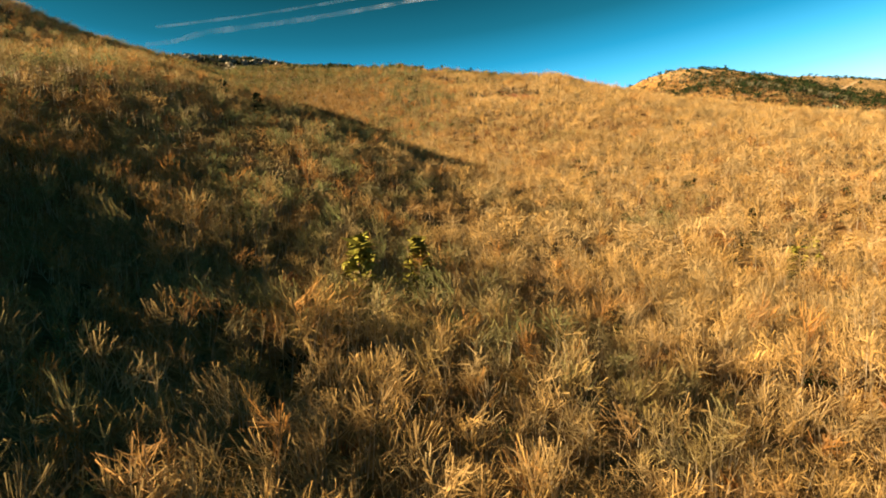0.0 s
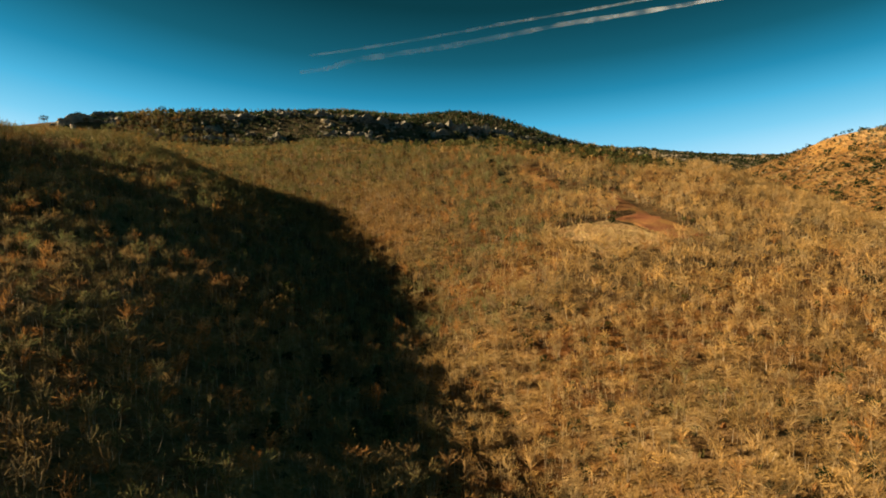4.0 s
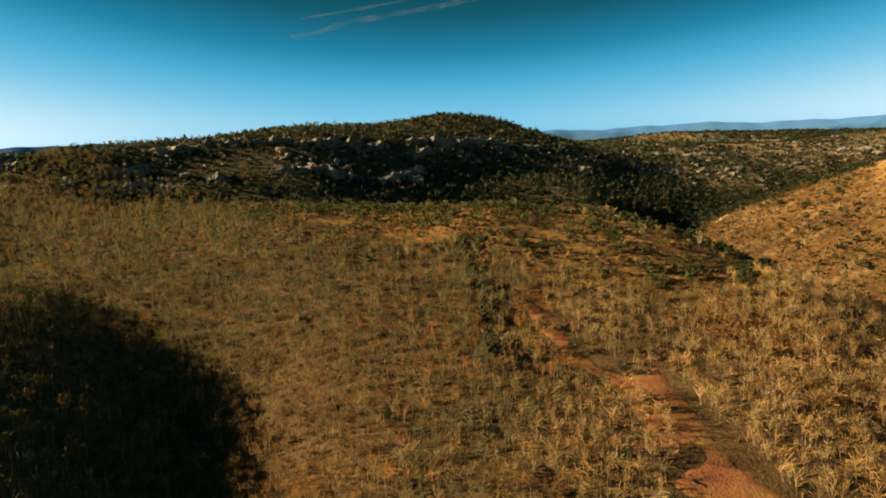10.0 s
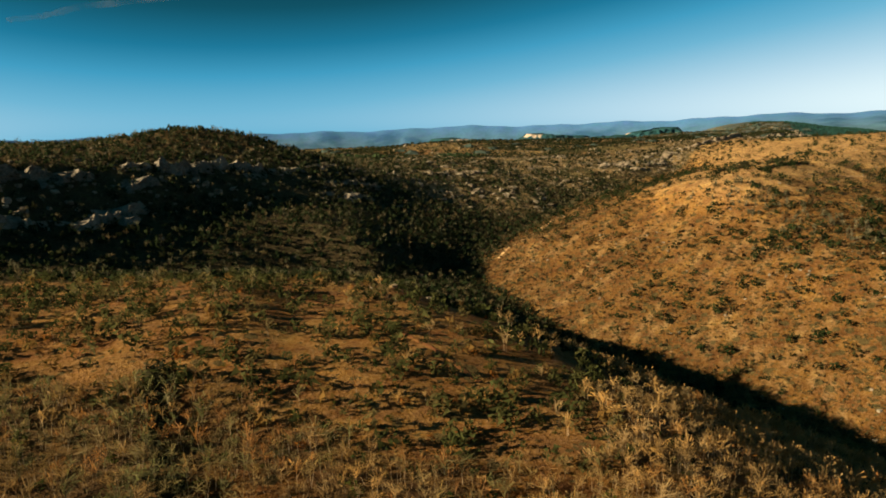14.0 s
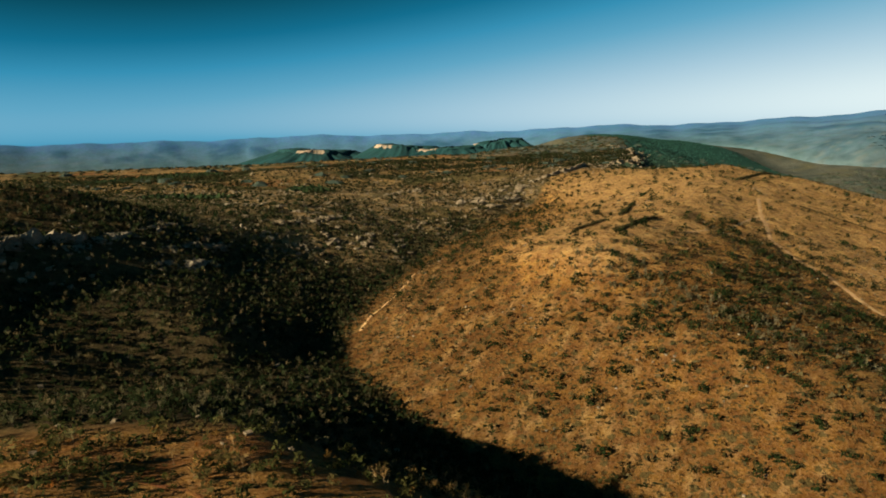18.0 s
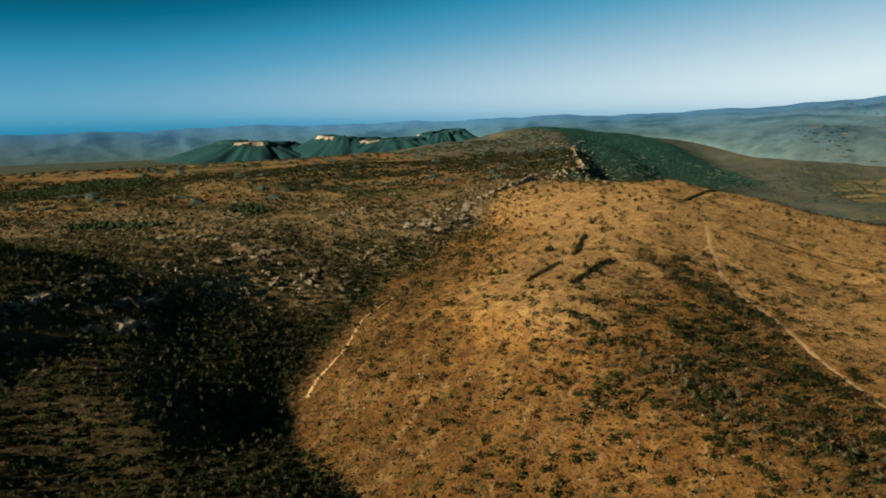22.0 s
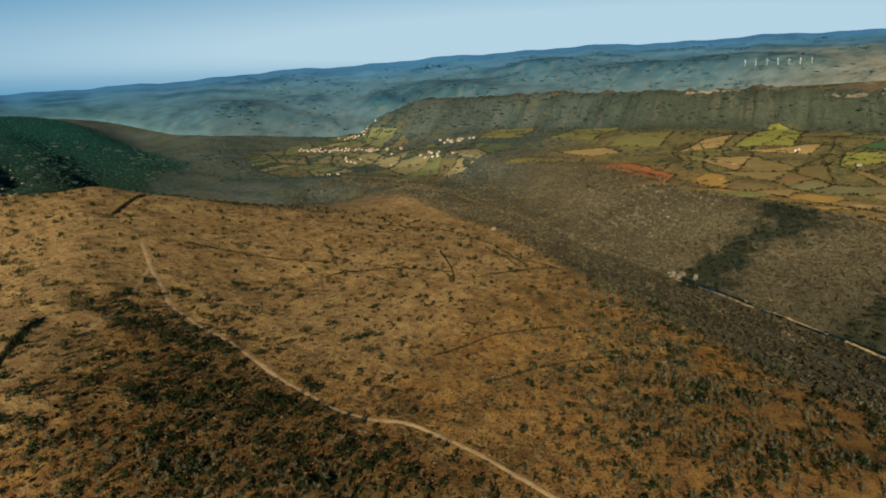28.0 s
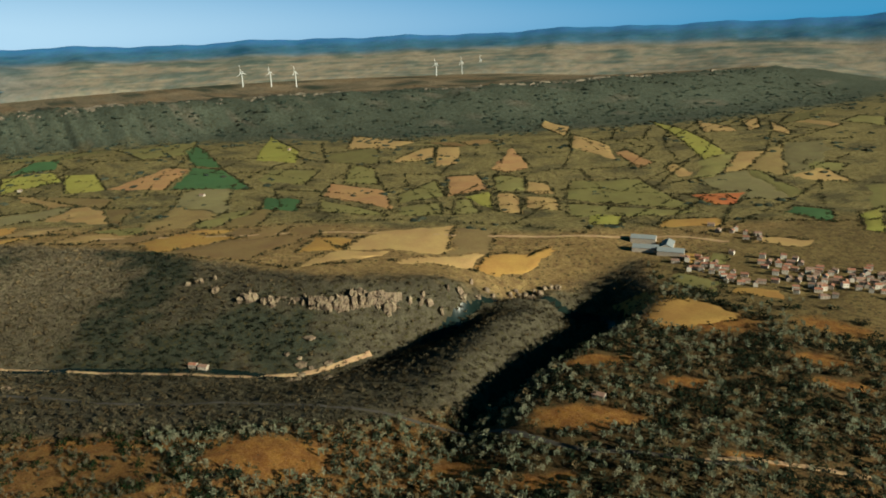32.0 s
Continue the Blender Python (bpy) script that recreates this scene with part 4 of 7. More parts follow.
field(GREEN, (678, -698), (690, -753), (631, -780), (582, -685))
field(LIME, (529, -671), (585, -780), (578, -862), (501, -672))
field(TAN, (620, -485), (628, -516), (554, -570), (543, -531))
field(OCHRE, (634, -335), (661, -387), (636, -403), (607, -353))
field(OLIVE, (606, -362), (634, -413), (613, -426), (589, -380))
field(OLIVE, (603, -265), (620, -302), (547, -316), (530, -266))
field(OCHRE, (522, -278), (532, -309), (477, -345), (462, -309))
field(OCHRE, (649, -207), (506, -229), (458, -215), (490, -107))
field(TAN, (1702, -1113), (1757, -1184), (1613, -1159), (1468, -981))
field(OCHRE, (1003, 83), (1067, 15), (1024, -34), (970, 18))
field(TAN, (1410, -477), (1599, -627), (1552, -668), (1402, -543))
field(TAN, (1526, -425), (1606, -576), (1603, -621), (1474, -522))
field(OLIVE, (2329, 23), (2367, -234), (2016, -101), (2038, 27))
field(OLIVE, (1103, -161), (1167, -216), (1152, -299), (1066, -241))
field(OLIVE, (1050, -249), (1149, -332), (1152, -371), (1043, -309))
field(LIME, (1174, -373), (1170, -393), (1167, -441), (1048, -343))
field(TAN, (1338, -865), (1468, -1016), (1278, -950), (1163, -834))
field(TAN, (1042, -856), (1060, -911), (952, -853), (968, -805))
field(OLIVE, (828, -1060), (854, -1136), (777, -1158), (754, -1082))
field(OLIVE, (1049, -1722), (1071, -1882), (998, -1895), (912, -1682))
field(LIME, (2199, 616), (2744, 530), (2627, 424), (2190, 462))
field(TAN, (2134, 594), (2136, 545), (2214, 388), (2045, 422))
field(RED, (1905, 952), (1927, 848), (1730, 707), (1634, 715))
field(OLIVE, (2046, 1258), (2083, 1200), (2009, 992), (1933, 988))
field(OLIVE, (2273, 988), (2569, 972), (2624, 829), (2261, 821))
field(TAN, (2133, 757), (2332, 708), (2456, 626), (2211, 642))
field(OLIVE, (2485, 1241), (2766, 1224), (2772, 1048), (2405, 1066))
field(OLIVE, (2549, 1541), (2822, 1570), (2826, 1397), (2499, 1350))
field(TAN, (2219, 1136), (2273, 988), (2160, 919), (2084, 1010))


def parcels(low, top, ns, nv, seed, palette, s_range, v_range, gap, parent):
    rng = np.random.default_rng(seed)
    grid = {}
    for i in range(ns + 1):
        for j in range(nv + 1):
            s = s_range[0] + (s_range[1] - s_range[0]) * (i + rng.uniform(-0.45, 0.45) + 0.25 * math.sin(j * 2.1)) / ns
            v = v_range[0] + (v_range[1] - v_range[0]) * (j + rng.uniform(-0.42, 0.42)) / nv
            grid[i, j] = on_chain(low, s) * (1 - v) + on_chain(top, s) * v
    edges = []
    cells = []
    for i in range(ns):
        for j in range(nv):
            q = [grid[i, j], grid[i + 1, j], grid[i + 1, j + 1], grid[i, j + 1]]
            edges += [(q[0], q[1]), (q[0], q[3])]
            mid = sum(q) / 4
            halves = [q]
            if rng.random() < 0.4:
                f = rng.uniform(0.35, 0.65)
                a, b = q[0] * (1 - f) + q[1] * f, q[3] * (1 - f) + q[2] * f
                halves = [[q[0], a, b, q[3]], [a, q[1], q[2], b]]
                edges.append((a, b))
            for h in halves:
                cells.append(h)
    for h in cells:
        mid = sum(h) / 4
        h = [p + (mid - p) / max(1.0, np.hypot(*(mid - p))) * gap for p in h]
        tint = np.array(palette[rng.integers(len(palette))])
        if rng.random() < 0.12 or any(np.hypot(*(mid - c)) < 0.75 * r + 35 for c, r in TRACED):
            continue
        h = [h[0], h[3], h[2], h[1]]
        patch("field", h, 0.9, M_FIELD, 16.0, parent, tint * rng.uniform(0.75, 1.15), ragged=16.0, grain=130)
    return edges


MUTED = (OLIVE, (0.31, 0.22, 0.085), (0.35, 0.22, 0.085), (0.21, 0.18, 0.065), TAN, (0.26, 0.22, 0.10))
hedge_lines += parcels(LINES["fields_low"], LINES["fields_top"][1:], 19, 6, 3, MUTED, (0.0, 0.95), (0.0, 0.90), 5, farmland)
hedge_lines += parcels([(1520, 1480), (1720, 1850), (2050, 2350)], [(2330, 1300), (2640, 1850), (3000, 2450)], 10, 6, 9, ((0.20, 0.20, 0.09), (0.26, 0.22, 0.11), (0.15, 0.17, 0.08), (0.32, 0.26, 0.14), (0.20, 0.16, 0.08)), (0.0, 1.0), (0.05, 1.0), 5, farmland)
terrace = tagged(new("terrace_meadows"), "tan dry meadows on the terrace above the gorge", "fields", kind="structure")
hedge_lines += parcels([(1743, 1000), (1530, 650), (1400, 400), (1180, 250), (970, 150), (870, 80), (815, -10), (790, -110), (720, -240)], LINES["fields_low"][:5], 15, 2, 8,
                       (TAN, (0.30, 0.21, 0.09), OCHRE, OLIVE, (0.26, 0.17, 0.07)), (0.0, 0.92), (0.1, 1.0), 5, terrace)


# ---- plants ----
def sliver(a, b, w, rng):
    """A thin three-cornered blade from a to b."""
    a, b = np.array(a, float), np.array(b, float)
    side = np.cross(b - a, rng.normal(size=3))
    side /= np.linalg.norm(side) + 1e-9
    return [a - side * w / 2, a + side * w / 2, b]


def bare_tree(seed, twigs=7, limbs=6, fine=0.017):
    """A leafless tree about 1 high: trunk, limbs and twigs; returns corners, triangles and each corner's share of twig colour."""
    rng = np.random.default_rng(seed)
    v, f, k = [], [], []

    def add(tri, share):
        f.append([len(v), len(v) + 1, len(v) + 2])
        v.extend(tri)
        k.extend([share] * 3)

    lean = np.array([rng.normal(0, 0.06), rng.normal(0, 0.06), 0])
    fork = np.array([0, 0, rng.uniform(0.22, 0.36)]) + lean
    ring = [np.array([math.cos(a), math.sin(a), 0]) * 0.014 for a in (0, 2.1, 4.2)]
    for i in range(3):
        p, q = ring[i], ring[(i + 1) % 3]
        add([p, q, fork + q * 0.6], 0.0)
        add([p, fork + q * 0.6, fork + p * 0.6], 0.0)
    for i in range(limbs):
        a = 6.283 * (i + rng.uniform(-0.4, 0.4)) / limbs
        tilt = rng.uniform(0.1, 1.0)
        out, up = 0.08 + 0.30 * tilt, 0.52 - 0.26 * tilt * rng.uniform(0.6, 1.2)
        start = fork * rng.uniform(0.6, 1.0)
        end = start + np.array([math.cos(a) * out, math.sin(a) * out, up])
        add(sliver(start, end, 0.014, rng), 0.3)
        way = (end - start) / np.linalg.norm(end - start)
        for j in range(twigs):
            at = start + (end - start) * rng.uniform(0.35, 1.0)
            d = way * 0.7 + rng.normal(0, 0.5, 3) + np.array([0, 0, 0.3])
            d /= np.linalg.norm(d)
            add(sliver(at, at + d * rng.uniform(0.12, 0.26), rng.uniform(0.6, 1.4) * fine, rng), 1.0)
    return np.array(v), np.array(f), np.array(k)


def broom_tree(seed, sprays=40, wide=0.03, spread_out=0.34):
    """A leafless tree about 1 high: a pale stem or two, limbs, and a feathery crown of upright twigs; returns corners, triangles and each corner's share of twig colour."""
    rng = np.random.default_rng(seed)
    v, f, k = [], [], []

    def add(tri, share):
        f.append([len(v), len(v) + 1, len(v) + 2])
        v.extend(tri)
        k.extend([share] * 3)

    stems = rng.integers(1, 4)
    feet = [np.array([rng.normal(0, 0.07), rng.normal(0, 0.07), -0.03]) for _ in range(stems)]
    tops = [p * 1.8 + np.array([rng.normal(0, 0.06), rng.normal(0, 0.06), rng.uniform(0.62, 0.82)]) for p in feet]
    for p, q in zip(feet, tops):
        add(sliver(p, q, 0.024, rng), 0.0)
    for i in range(sprays):
        j = rng.integers(stems)
        start = feet[j] + (tops[j] - feet[j]) * rng.uniform(0.45, 1.0)
        a, r = rng.uniform(0, 6.283), spread_out * math.sqrt(rng.uniform(0, 1))
        top = np.array([math.cos(a) * r, math.sin(a) * r, 0.66 + 0.34 * math.sqrt(max(0.0, 1 - (r / spread_out) ** 2)) * rng.uniform(0.35, 1.0) - 0.18 * (r / spread_out) * rng.uniform(0, 1)])
        end = 0.25 * feet[j] + top
        if rng.random() < 0.4:
            start, end = end, start + (end - start) * rng.uniform(0.3, 0.7)
            add(sliver(start, end, wide * rng.uniform(0.8, 1.4), rng), rng.uniform(0.8, 1.0))
        else:
            add(sliver(start, end, wide * rng.uniform(0.7, 1.5), rng), rng.uniform(0.55, 1.0))
    return np.array(v), np.array(f), np.array(k)


def leafy(seed, leaves=26, flat=0.75, size=0.34):
    """A dense bush about 1 across and flat high, of many small leaf tufts turned all ways."""
    rng = np.random.default_rng(seed)
    v, f, k = [], [], []
    for i in range(leaves):
        d = rng.normal(size=3)
        d /= np.linalg.norm(d)
        r = rng.uniform(0.28, 0.5)
        c = np.array([d[0] * r, d[1] * r, flat * (0.5 + d[2] * r * 0.95)])
        p = [c + rng.normal(0, size * 0.5, 3) * (1, 1, 0.8) for _ in range(3)]
        f.append([len(v), len(v) + 1, len(v) + 2])
        v.extend(p)
        k.extend([rng.uniform(0.5, 1.0)] * 3)
    v = np.array(v)
    v[:, 2] = np.maximum(v[:, 2], -0.05)
    return v, np.array(f), np.array(k)


def tuft(seed, blades=5):
    rng = np.random.default_rng(seed)
    v, f, k = [], [], []
    for i in range(blades):
        a = rng.uniform(0, 6.28)
        base = np.array([math.cos(a), math.sin(a), 0]) * rng.uniform(0, 0.35)
        f.append([len(v), len(v) + 1, len(v) + 2])
        v.extend(sliver(base, base + np.array([rng.normal(0, 0.3), rng.normal(0, 0.3), rng.uniform(0.5, 1.0)]), 0.3, rng))
        k.extend([rng.uniform(0.4, 1.0)] * 3)
    return np.array(v), np.array(f), np.array(k)


def scatter(name, kinds, x, y, size, tint, stem, mat, label, category, seed, squash=(0.85, 1.2), sink=0.0, kind="stuff", level=None):
    """One mesh of many plants: kinds of plant set at x, y, each with its size, its turn and its tint."""
    rng = np.random.default_rng(seed)
    z = (height(x, y) if level is None else level) - sink * size
    pick, turn, tall = rng.integers(len(kinds), size=len(x)), rng.uniform(0, 6.2832, len(x)), rng.uniform(*squash, len(x))
    co, fa, ti, base = [], [], [], 0
    for k, (v, f, share) in enumerate(kinds):
        w = np.nonzero(pick == k)[0]
        if not len(w):
            continue
        c, s = np.cos(turn[w])[:, None], np.sin(turn[w])[:, None]
        px = (v[None, :, 0] * c - v[None, :, 1] * s) * size[w, None] + x[w, None]
        py = (v[None, :, 0] * s + v[None, :, 1] * c) * size[w, None] + y[w, None]
        pz = v[None, :, 2] * (size[w] * tall[w])[:, None] + z[w, None]
        co.append(np.stack([px, py, pz], -1).reshape(-1, 3))
        fa.append((f[None] + (np.arange(len(w)) * len(v))[:, None, None] + base).reshape(-1, 3))
        ti.append((tint[w, None, :] * share[None, :, None] + np.asarray(stem)[None, None, :] * (1 - share)[None, :, None]).reshape(-1, 3))
        base += len(w) * len(v)
    me = from_arrays(name, np.concatenate(co), np.concatenate(fa), False)
    colour_attribute(me, "tint", np.concatenate(ti))
    return tagged(part(name, me, mat), label, category, kind=kind)


def spots(x0, x1, y0, y1, step, seed):
    """Places about step apart, unevenly."""
    rng = np.random.default_rng(seed)
    x, y = np.meshgrid(np.arange(x0, x1, step), np.arange(y0, y1, step))
    return x.ravel() + rng.uniform(-0.6, 0.6, x.size) * step, y.ravel() + rng.uniform(-0.6, 0.6, x.size) * step


def tones(colours, weights, count, seed, spread_by=0.2):
    rng = np.random.default_rng(seed)
    c = np.array(colours)[rng.choice(len(colours), count, p=np.array(weights) / np.sum(weights))]
    return c * rng.uniform(1 - spread_by, 1 + spread_by, (count, 1))


def keep(mask, *arrays):
    return [a[mask] for a in arrays]


def open_ground(x, y):
    """Where no tree stands: the stubble, the red track, the meadow."""
    w = ellipse(x, y, 15, 412, 20, 15, 0, 0.12) + ellipse(x, y, 33, 430, 20, 12, -40, 0.12)
    d, _ = along([(-9, 495), (6, 486), (14, 484), (22, 468), (27, 452), (37, 436)], x, y)
    e, _ = along([(-30, 528), (-22, 515), (-9, 495)], x, y)
    return np.clip(w + (d < 8.0) + (e < 4.5), 0, 1)


def joined(*pieces):
    """Several plants made into one."""
    base, v, f, k = 0, [], [], []
    for pv, pf, pk in pieces:
        v.append(pv)
        f.append(pf + base)
        k.append(pk)
        base += len(pv)
    return np.concatenate(v), np.concatenate(f), np.concatenate(k)


TREES = [joined(bare_tree(s, 4, 6, 0.007), broom_tree(10 + s, 58, 0.011)) for s in range(10)]
MID_TREES = [broom_tree(20 + s, 46, 0.018, 0.39) for s in range(12)]
CLEAR_TREES = [broom_tree(200 + s, 36, 0.021, 0.41) for s in range(12)]
LIGHT_TREES = [broom_tree(40 + s, 24, 0.042, 0.39) for s in range(12)]
BUSHES = [leafy(60 + s) for s in range(8)]
SOLID = [leafy(70 + s, 30, 0.82, 0.29) for s in range(8)]
def crown_cap(seed):
    """A rough tree crown seen from afar, about 1 across: an uneven cap of flat facets with loose tufts on it."""
    rng = np.random.default_rng(seed)
    low = [np.array([math.cos(a), math.sin(a), 0]) * rng.uniform(0.34, 0.56) + np.array([0, 0, rng.uniform(0.0, 0.3)]) for a in np.linspace(0, 6.283, 7)[:6] + rng.uniform(-0.3, 0.3, 6)]
    mid = [np.array([math.cos(a), math.sin(a), 0]) * rng.uniform(0.16, 0.38) + np.array([0, 0, rng.uniform(0.5, 0.85)]) for a in np.linspace(0, 6.283, 7)[:6] + rng.uniform(-0.3, 0.3, 6)]
    top = np.array([rng.normal(0, 0.07), rng.normal(0, 0.07), rng.uniform(0.85, 1.05)])
    tris = []
    for i in range(6):
        j = (i + 1) % 6
        tris += [(low[i], low[j], mid[i]), (mid[i], low[j], mid[j]), (mid[i], mid[j], top)]
    v = np.array([p for t in tris for p in t]) * (1, 1, 0.75)
    cap = (v, np.arange(len(v)).reshape(-1, 3), np.repeat(rng.uniform(0.75, 1.0, len(tris)), 3))
    return joined(cap, leafy(seed + 1, 2, 0.75, 0.3))


FAR_CROWNS = [crown_cap(170 + s) for s in range(10)]
HEATH = [leafy(90 + s, 7, 0.6, 0.6) for s in range(8)]
SMALL_BUSHES = [leafy(80 + s, 11, 0.7, 0.5) for s in range(8)]
TUFTS = [tuft(100 + s) for s in range(6)]
STEM = (0.40, 0.32, 0.22)

def wood_tones(x, y, seed):
    """Beige crowns on the sunny east side, greyer green-brown to the west, with rusty stands; the western slope's shade
    is darkened in.
    """
    east = tones([(0.52, 0.33, 0.125), (0.46, 0.31, 0.135), (0.56, 0.34, 0.11), (0.38, 0.27, 0.125), (0.44, 0.20, 0.05)], (4, 3, 3, 2, 0.6), len(x), seed)
    west = tones([(0.30, 0.185, 0.062), (0.21, 0.175, 0.068), (0.14, 0.155, 0.055), (0.42, 0.185, 0.045), (0.26, 0.19, 0.085)], (3, 3, 4, 2, 1.5), len(x), seed + 500)
    w = smooth(-0.35, 0.35, fbm(x, y, 140, 3, 2.2) + (x + 20 - 0.05 * y) / 90)[:, None]
    rust = smooth(0.35, 0.6, fbm(x, y, 75, 3, 9.0))[:, None] * 0.6
    c = west * (1 - w) + east * w
    rust = np.maximum(rust, 0.75 * ellipse(x, y, -92, 440, 28, 60, 30, 0.6)[:, None])
    c = c * (1 - rust) + np.array((0.34, 0.16, 0.045)) * rust
    # western slope: olive tone, with the terrain's shade put into the tints
    return c * (1 - smooth(-30, -150, x) * smooth(300, 420, y))[:, None] + c * np.array((0.55, 0.64, 0.5)) * (smooth(-30, -150, x) * smooth(300, 420, y))[:, None]


# the bare oak wood on the near slopes
for name, kinds, y0, y1, apart, seed, label in (("bare_oak_wood", TREES, 14, 115, 2.5, 1, "dense leafless oak wood on the slope"), ("bare_oak_wood", MID_TREES, 115, 350, 3.1, 2, "dense leafless oak wood in the hollow"),
                                                ("bare_oak_wood", CLEAR_TREES, 350, 560, 3.5, 3, "leafless oak wood round the clearing"), ("bare_oak_wood", LIGHT_TREES, 560, 720, 3.8, 4, "leafless oak wood below the cliffs")):
    x, y = spots(-420 if y0 > 300 else -330, 270, y0, y1, apart, seed)
    gone = np.random.default_rng(seed).random(len(x)) < smooth(0.15, 0.6, meadow_at(x, y)) * 0.97
    x, y = keep((signed(EDGE_GULLY, x, y) < -9) & (x < 70 + 0.95 * y) & (x > np.minimum(-0.62 * y - 15, -1.07 * (y - 90) - 10)) & ~gone & (open_ground(x, y) < 0.4) & (y < 700 - 0.2 * x), x, y)
    size = np.random.default_rng(seed + 5).uniform(4.6, 7.8, len(x)) * (1.15 if y0 > 300 else 1.0) * (1 + 0.18 * fbm(x, y, 60, 2, 3.0))
    scatter(name, kinds, x, y, size, wood_tones(x, y, seed + 6), STEM, M_LEAF, label, "wood", seed + 7, (0.75, 1.1))

# the wood goes on to the west and behind
x, y = spots(-330, 200, -110, 350, 5.2, 100)
x, y = keep((signed(EDGE_GULLY, x, y) < -9) & ((y < 14) | (x < np.minimum(-0.62 * y - 15, -1.07 * (y - 90) - 10))), x, y)
scatter("bare_oak_wood", [broom_tree(110 + s, 9, 0.1) for s in range(6)], x, y, np.random.default_rng(101).uniform(4.0, 7.0, len(x)), wood_tones(x, y, 102), STEM, M_LEAF,
        "leafless oak wood on the western spur", "wood", 103, (0.75, 1.1))

# undergrowth in the wood
x, y = spots(-300, 240, 14, 690, 5.2, 11)
x, y = keep((signed(EDGE_GULLY, x, y) < -8) & (np.abs(x - 10) < 60 + 0.95 * y) & (open_ground(x, y) < 0.4) & (meadow_at(x, y) < 0.4), x, y)
size = np.random.default_rng(12).uniform(0.8, 2.0, len(x))
under = [(0.30, 0.17, 0.06), (0.33, 0.13, 0.035), (0.20, 0.14, 0.06), (0.10, 0.10, 0.03), (0.25, 0.18, 0.09)]
scatter("undergrowth", TUFTS, x, y, size, tones(under, (3, 2, 2, 1, 2), len(x), 13), (0.22, 0.14, 0.06), M_PLANT, "dry brown undergrowth and fallen leaves", "undergrowth", 14)
x, y = spots(-330, 240, 20, 700, 7.0, 15)
x, y = keep((signed(EDGE_GULLY, x, y) < -10) & (np.random.default_rng(16).random(len(x)) < 0.30 + 0.5 * fbm(x, y, 70, 2, 8.0) + 0.2 * smooth(300, 450, y)) & (open_ground(x, y) < 0.4), x, y)
scatter("evergreen_scrub", SOLID, x, y, np.random.default_rng(17).uniform(1.4, 3.6, len(x)),
        tones([(0.03, 0.048, 0.016), (0.045, 0.06, 0.02), (0.085, 0.10, 0.025), (0.34, 0.13, 0.03)], (5, 4, 2.0, 0.8), len(x), 18), (0.02, 0.03, 0.012), M_LEAF,
        "dark evergreen bushes among bare trees", "bushes", 19)

# scrub on the open shelf
x, y = spots(-250, 90, 545, 780, 4.4, 20)
x, y = keep((meadow_at(x, y) > 0.15) & (np.random.default_rng(21).random(len(x)) < 0.33 + 0.75 * fbm(x, y, 34, 2, 2.0)), x, y)
scatter("meadow_scrub", SOLID, x, y, np.random.default_rng(22).uniform(2.4, 6.2, len(x)),
        tones([(0.065, 0.077, 0.028), (0.10, 0.104, 0.04), (0.17, 0.14, 0.06), (0.25, 0.145, 0.047)], (4, 4, 1.5, 1), len(x), 23), (0.04, 0.045, 0.018), M_LEAF,
        "low juniper and box bushes dotting the dry meadow", "bushes", 24, (0.95, 1.4))

# the rocky valley under the cliffs
x, y = spots(-520, 330, 680, 1320, 5.0, 25)
x, y = keep((signed(EDGE_GULLY, x, y) < 4) & (meadow_at(x, y) < 0.2) & ((along(LINES["cliff_mid"], x, y)[0] > 17) | (np.random.default_rng(24).random(len(x)) < 0.35)) & (np.random.default_rng(26).random(len(x)) < 0.85 - 0.5 * smooth(1070, 1200, y + 0.15 * x) + 0.25 * fbm(x, y, 80, 2, 1.0) + 0.4 * smooth(-70, -15, signed(EDGE_GULLY, x, y))), x, y)
scatter("valley_scrub", SMALL_BUSHES, x, y, np.random.default_rng(27).uniform(2.2, 5.6, len(x)),
        tones([(0.024, 0.040, 0.02), (0.038, 0.056, 0.027), (0.07, 0.074, 0.038), (0.14, 0.11, 0.06)], (6, 5, 3, 1), len(x), 28), (0.02, 0.03, 0.012), M_LEAF,
        "dense dark scrub and trees in the rocky valley", "scrub", 29)
x, y = spots(-500, 320, 700, 1280, 10.5, 30)
x, y = keep((signed(EDGE_GULLY, x, y) < 6) & (meadow_at(x, y) < 0.2), x, y)
scatter("valley_trees", LIGHT_TREES, x, y, np.random.default_rng(31).uniform(3.5, 7.0, len(x)), tones([(0.19, 0.18, 0.115), (0.13, 0.14, 0.085), (0.24, 0.19, 0.11)], (3, 3, 2), len(x), 32), (0.12, 0.10, 0.07), M_LEAF,
        "bare grey trees among the valley scrub", "trees", 33)

# scattered scrub on the karst plain to the north
x, y = spots(-800, 1200, 1200, 2350, 7.4, 34)
x, y = keep(((signed(EDGE_GULLY, x, y) < 60) | ((y > 1490) & (signed(EDGE_RIDGE, x, y) < 10))) & (np.random.default_rng(35).random(len(x)) < 0.55 + 0.5 * fbm(x, y, 260, 2, 3.0) + 0.4 * fbm(x, y, 70, 2, 5.0)), x, y)
scatter("plain_scrub", HEATH, x, y, np.random.default_rng(36).uniform(1.6, 6.0, len(x)) * (1 + 0.5 * smooth(1500, 2200, y)),
        tones([(0.024, 0.038, 0.018), (0.04, 0.05, 0.024), (0.09, 0.075, 0.042)], (5, 4, 2), len(x), 37), (0.03, 0.03, 0.015), M_LEAF,
        "scattered scrub over the stony plateau", "scrub", 38)

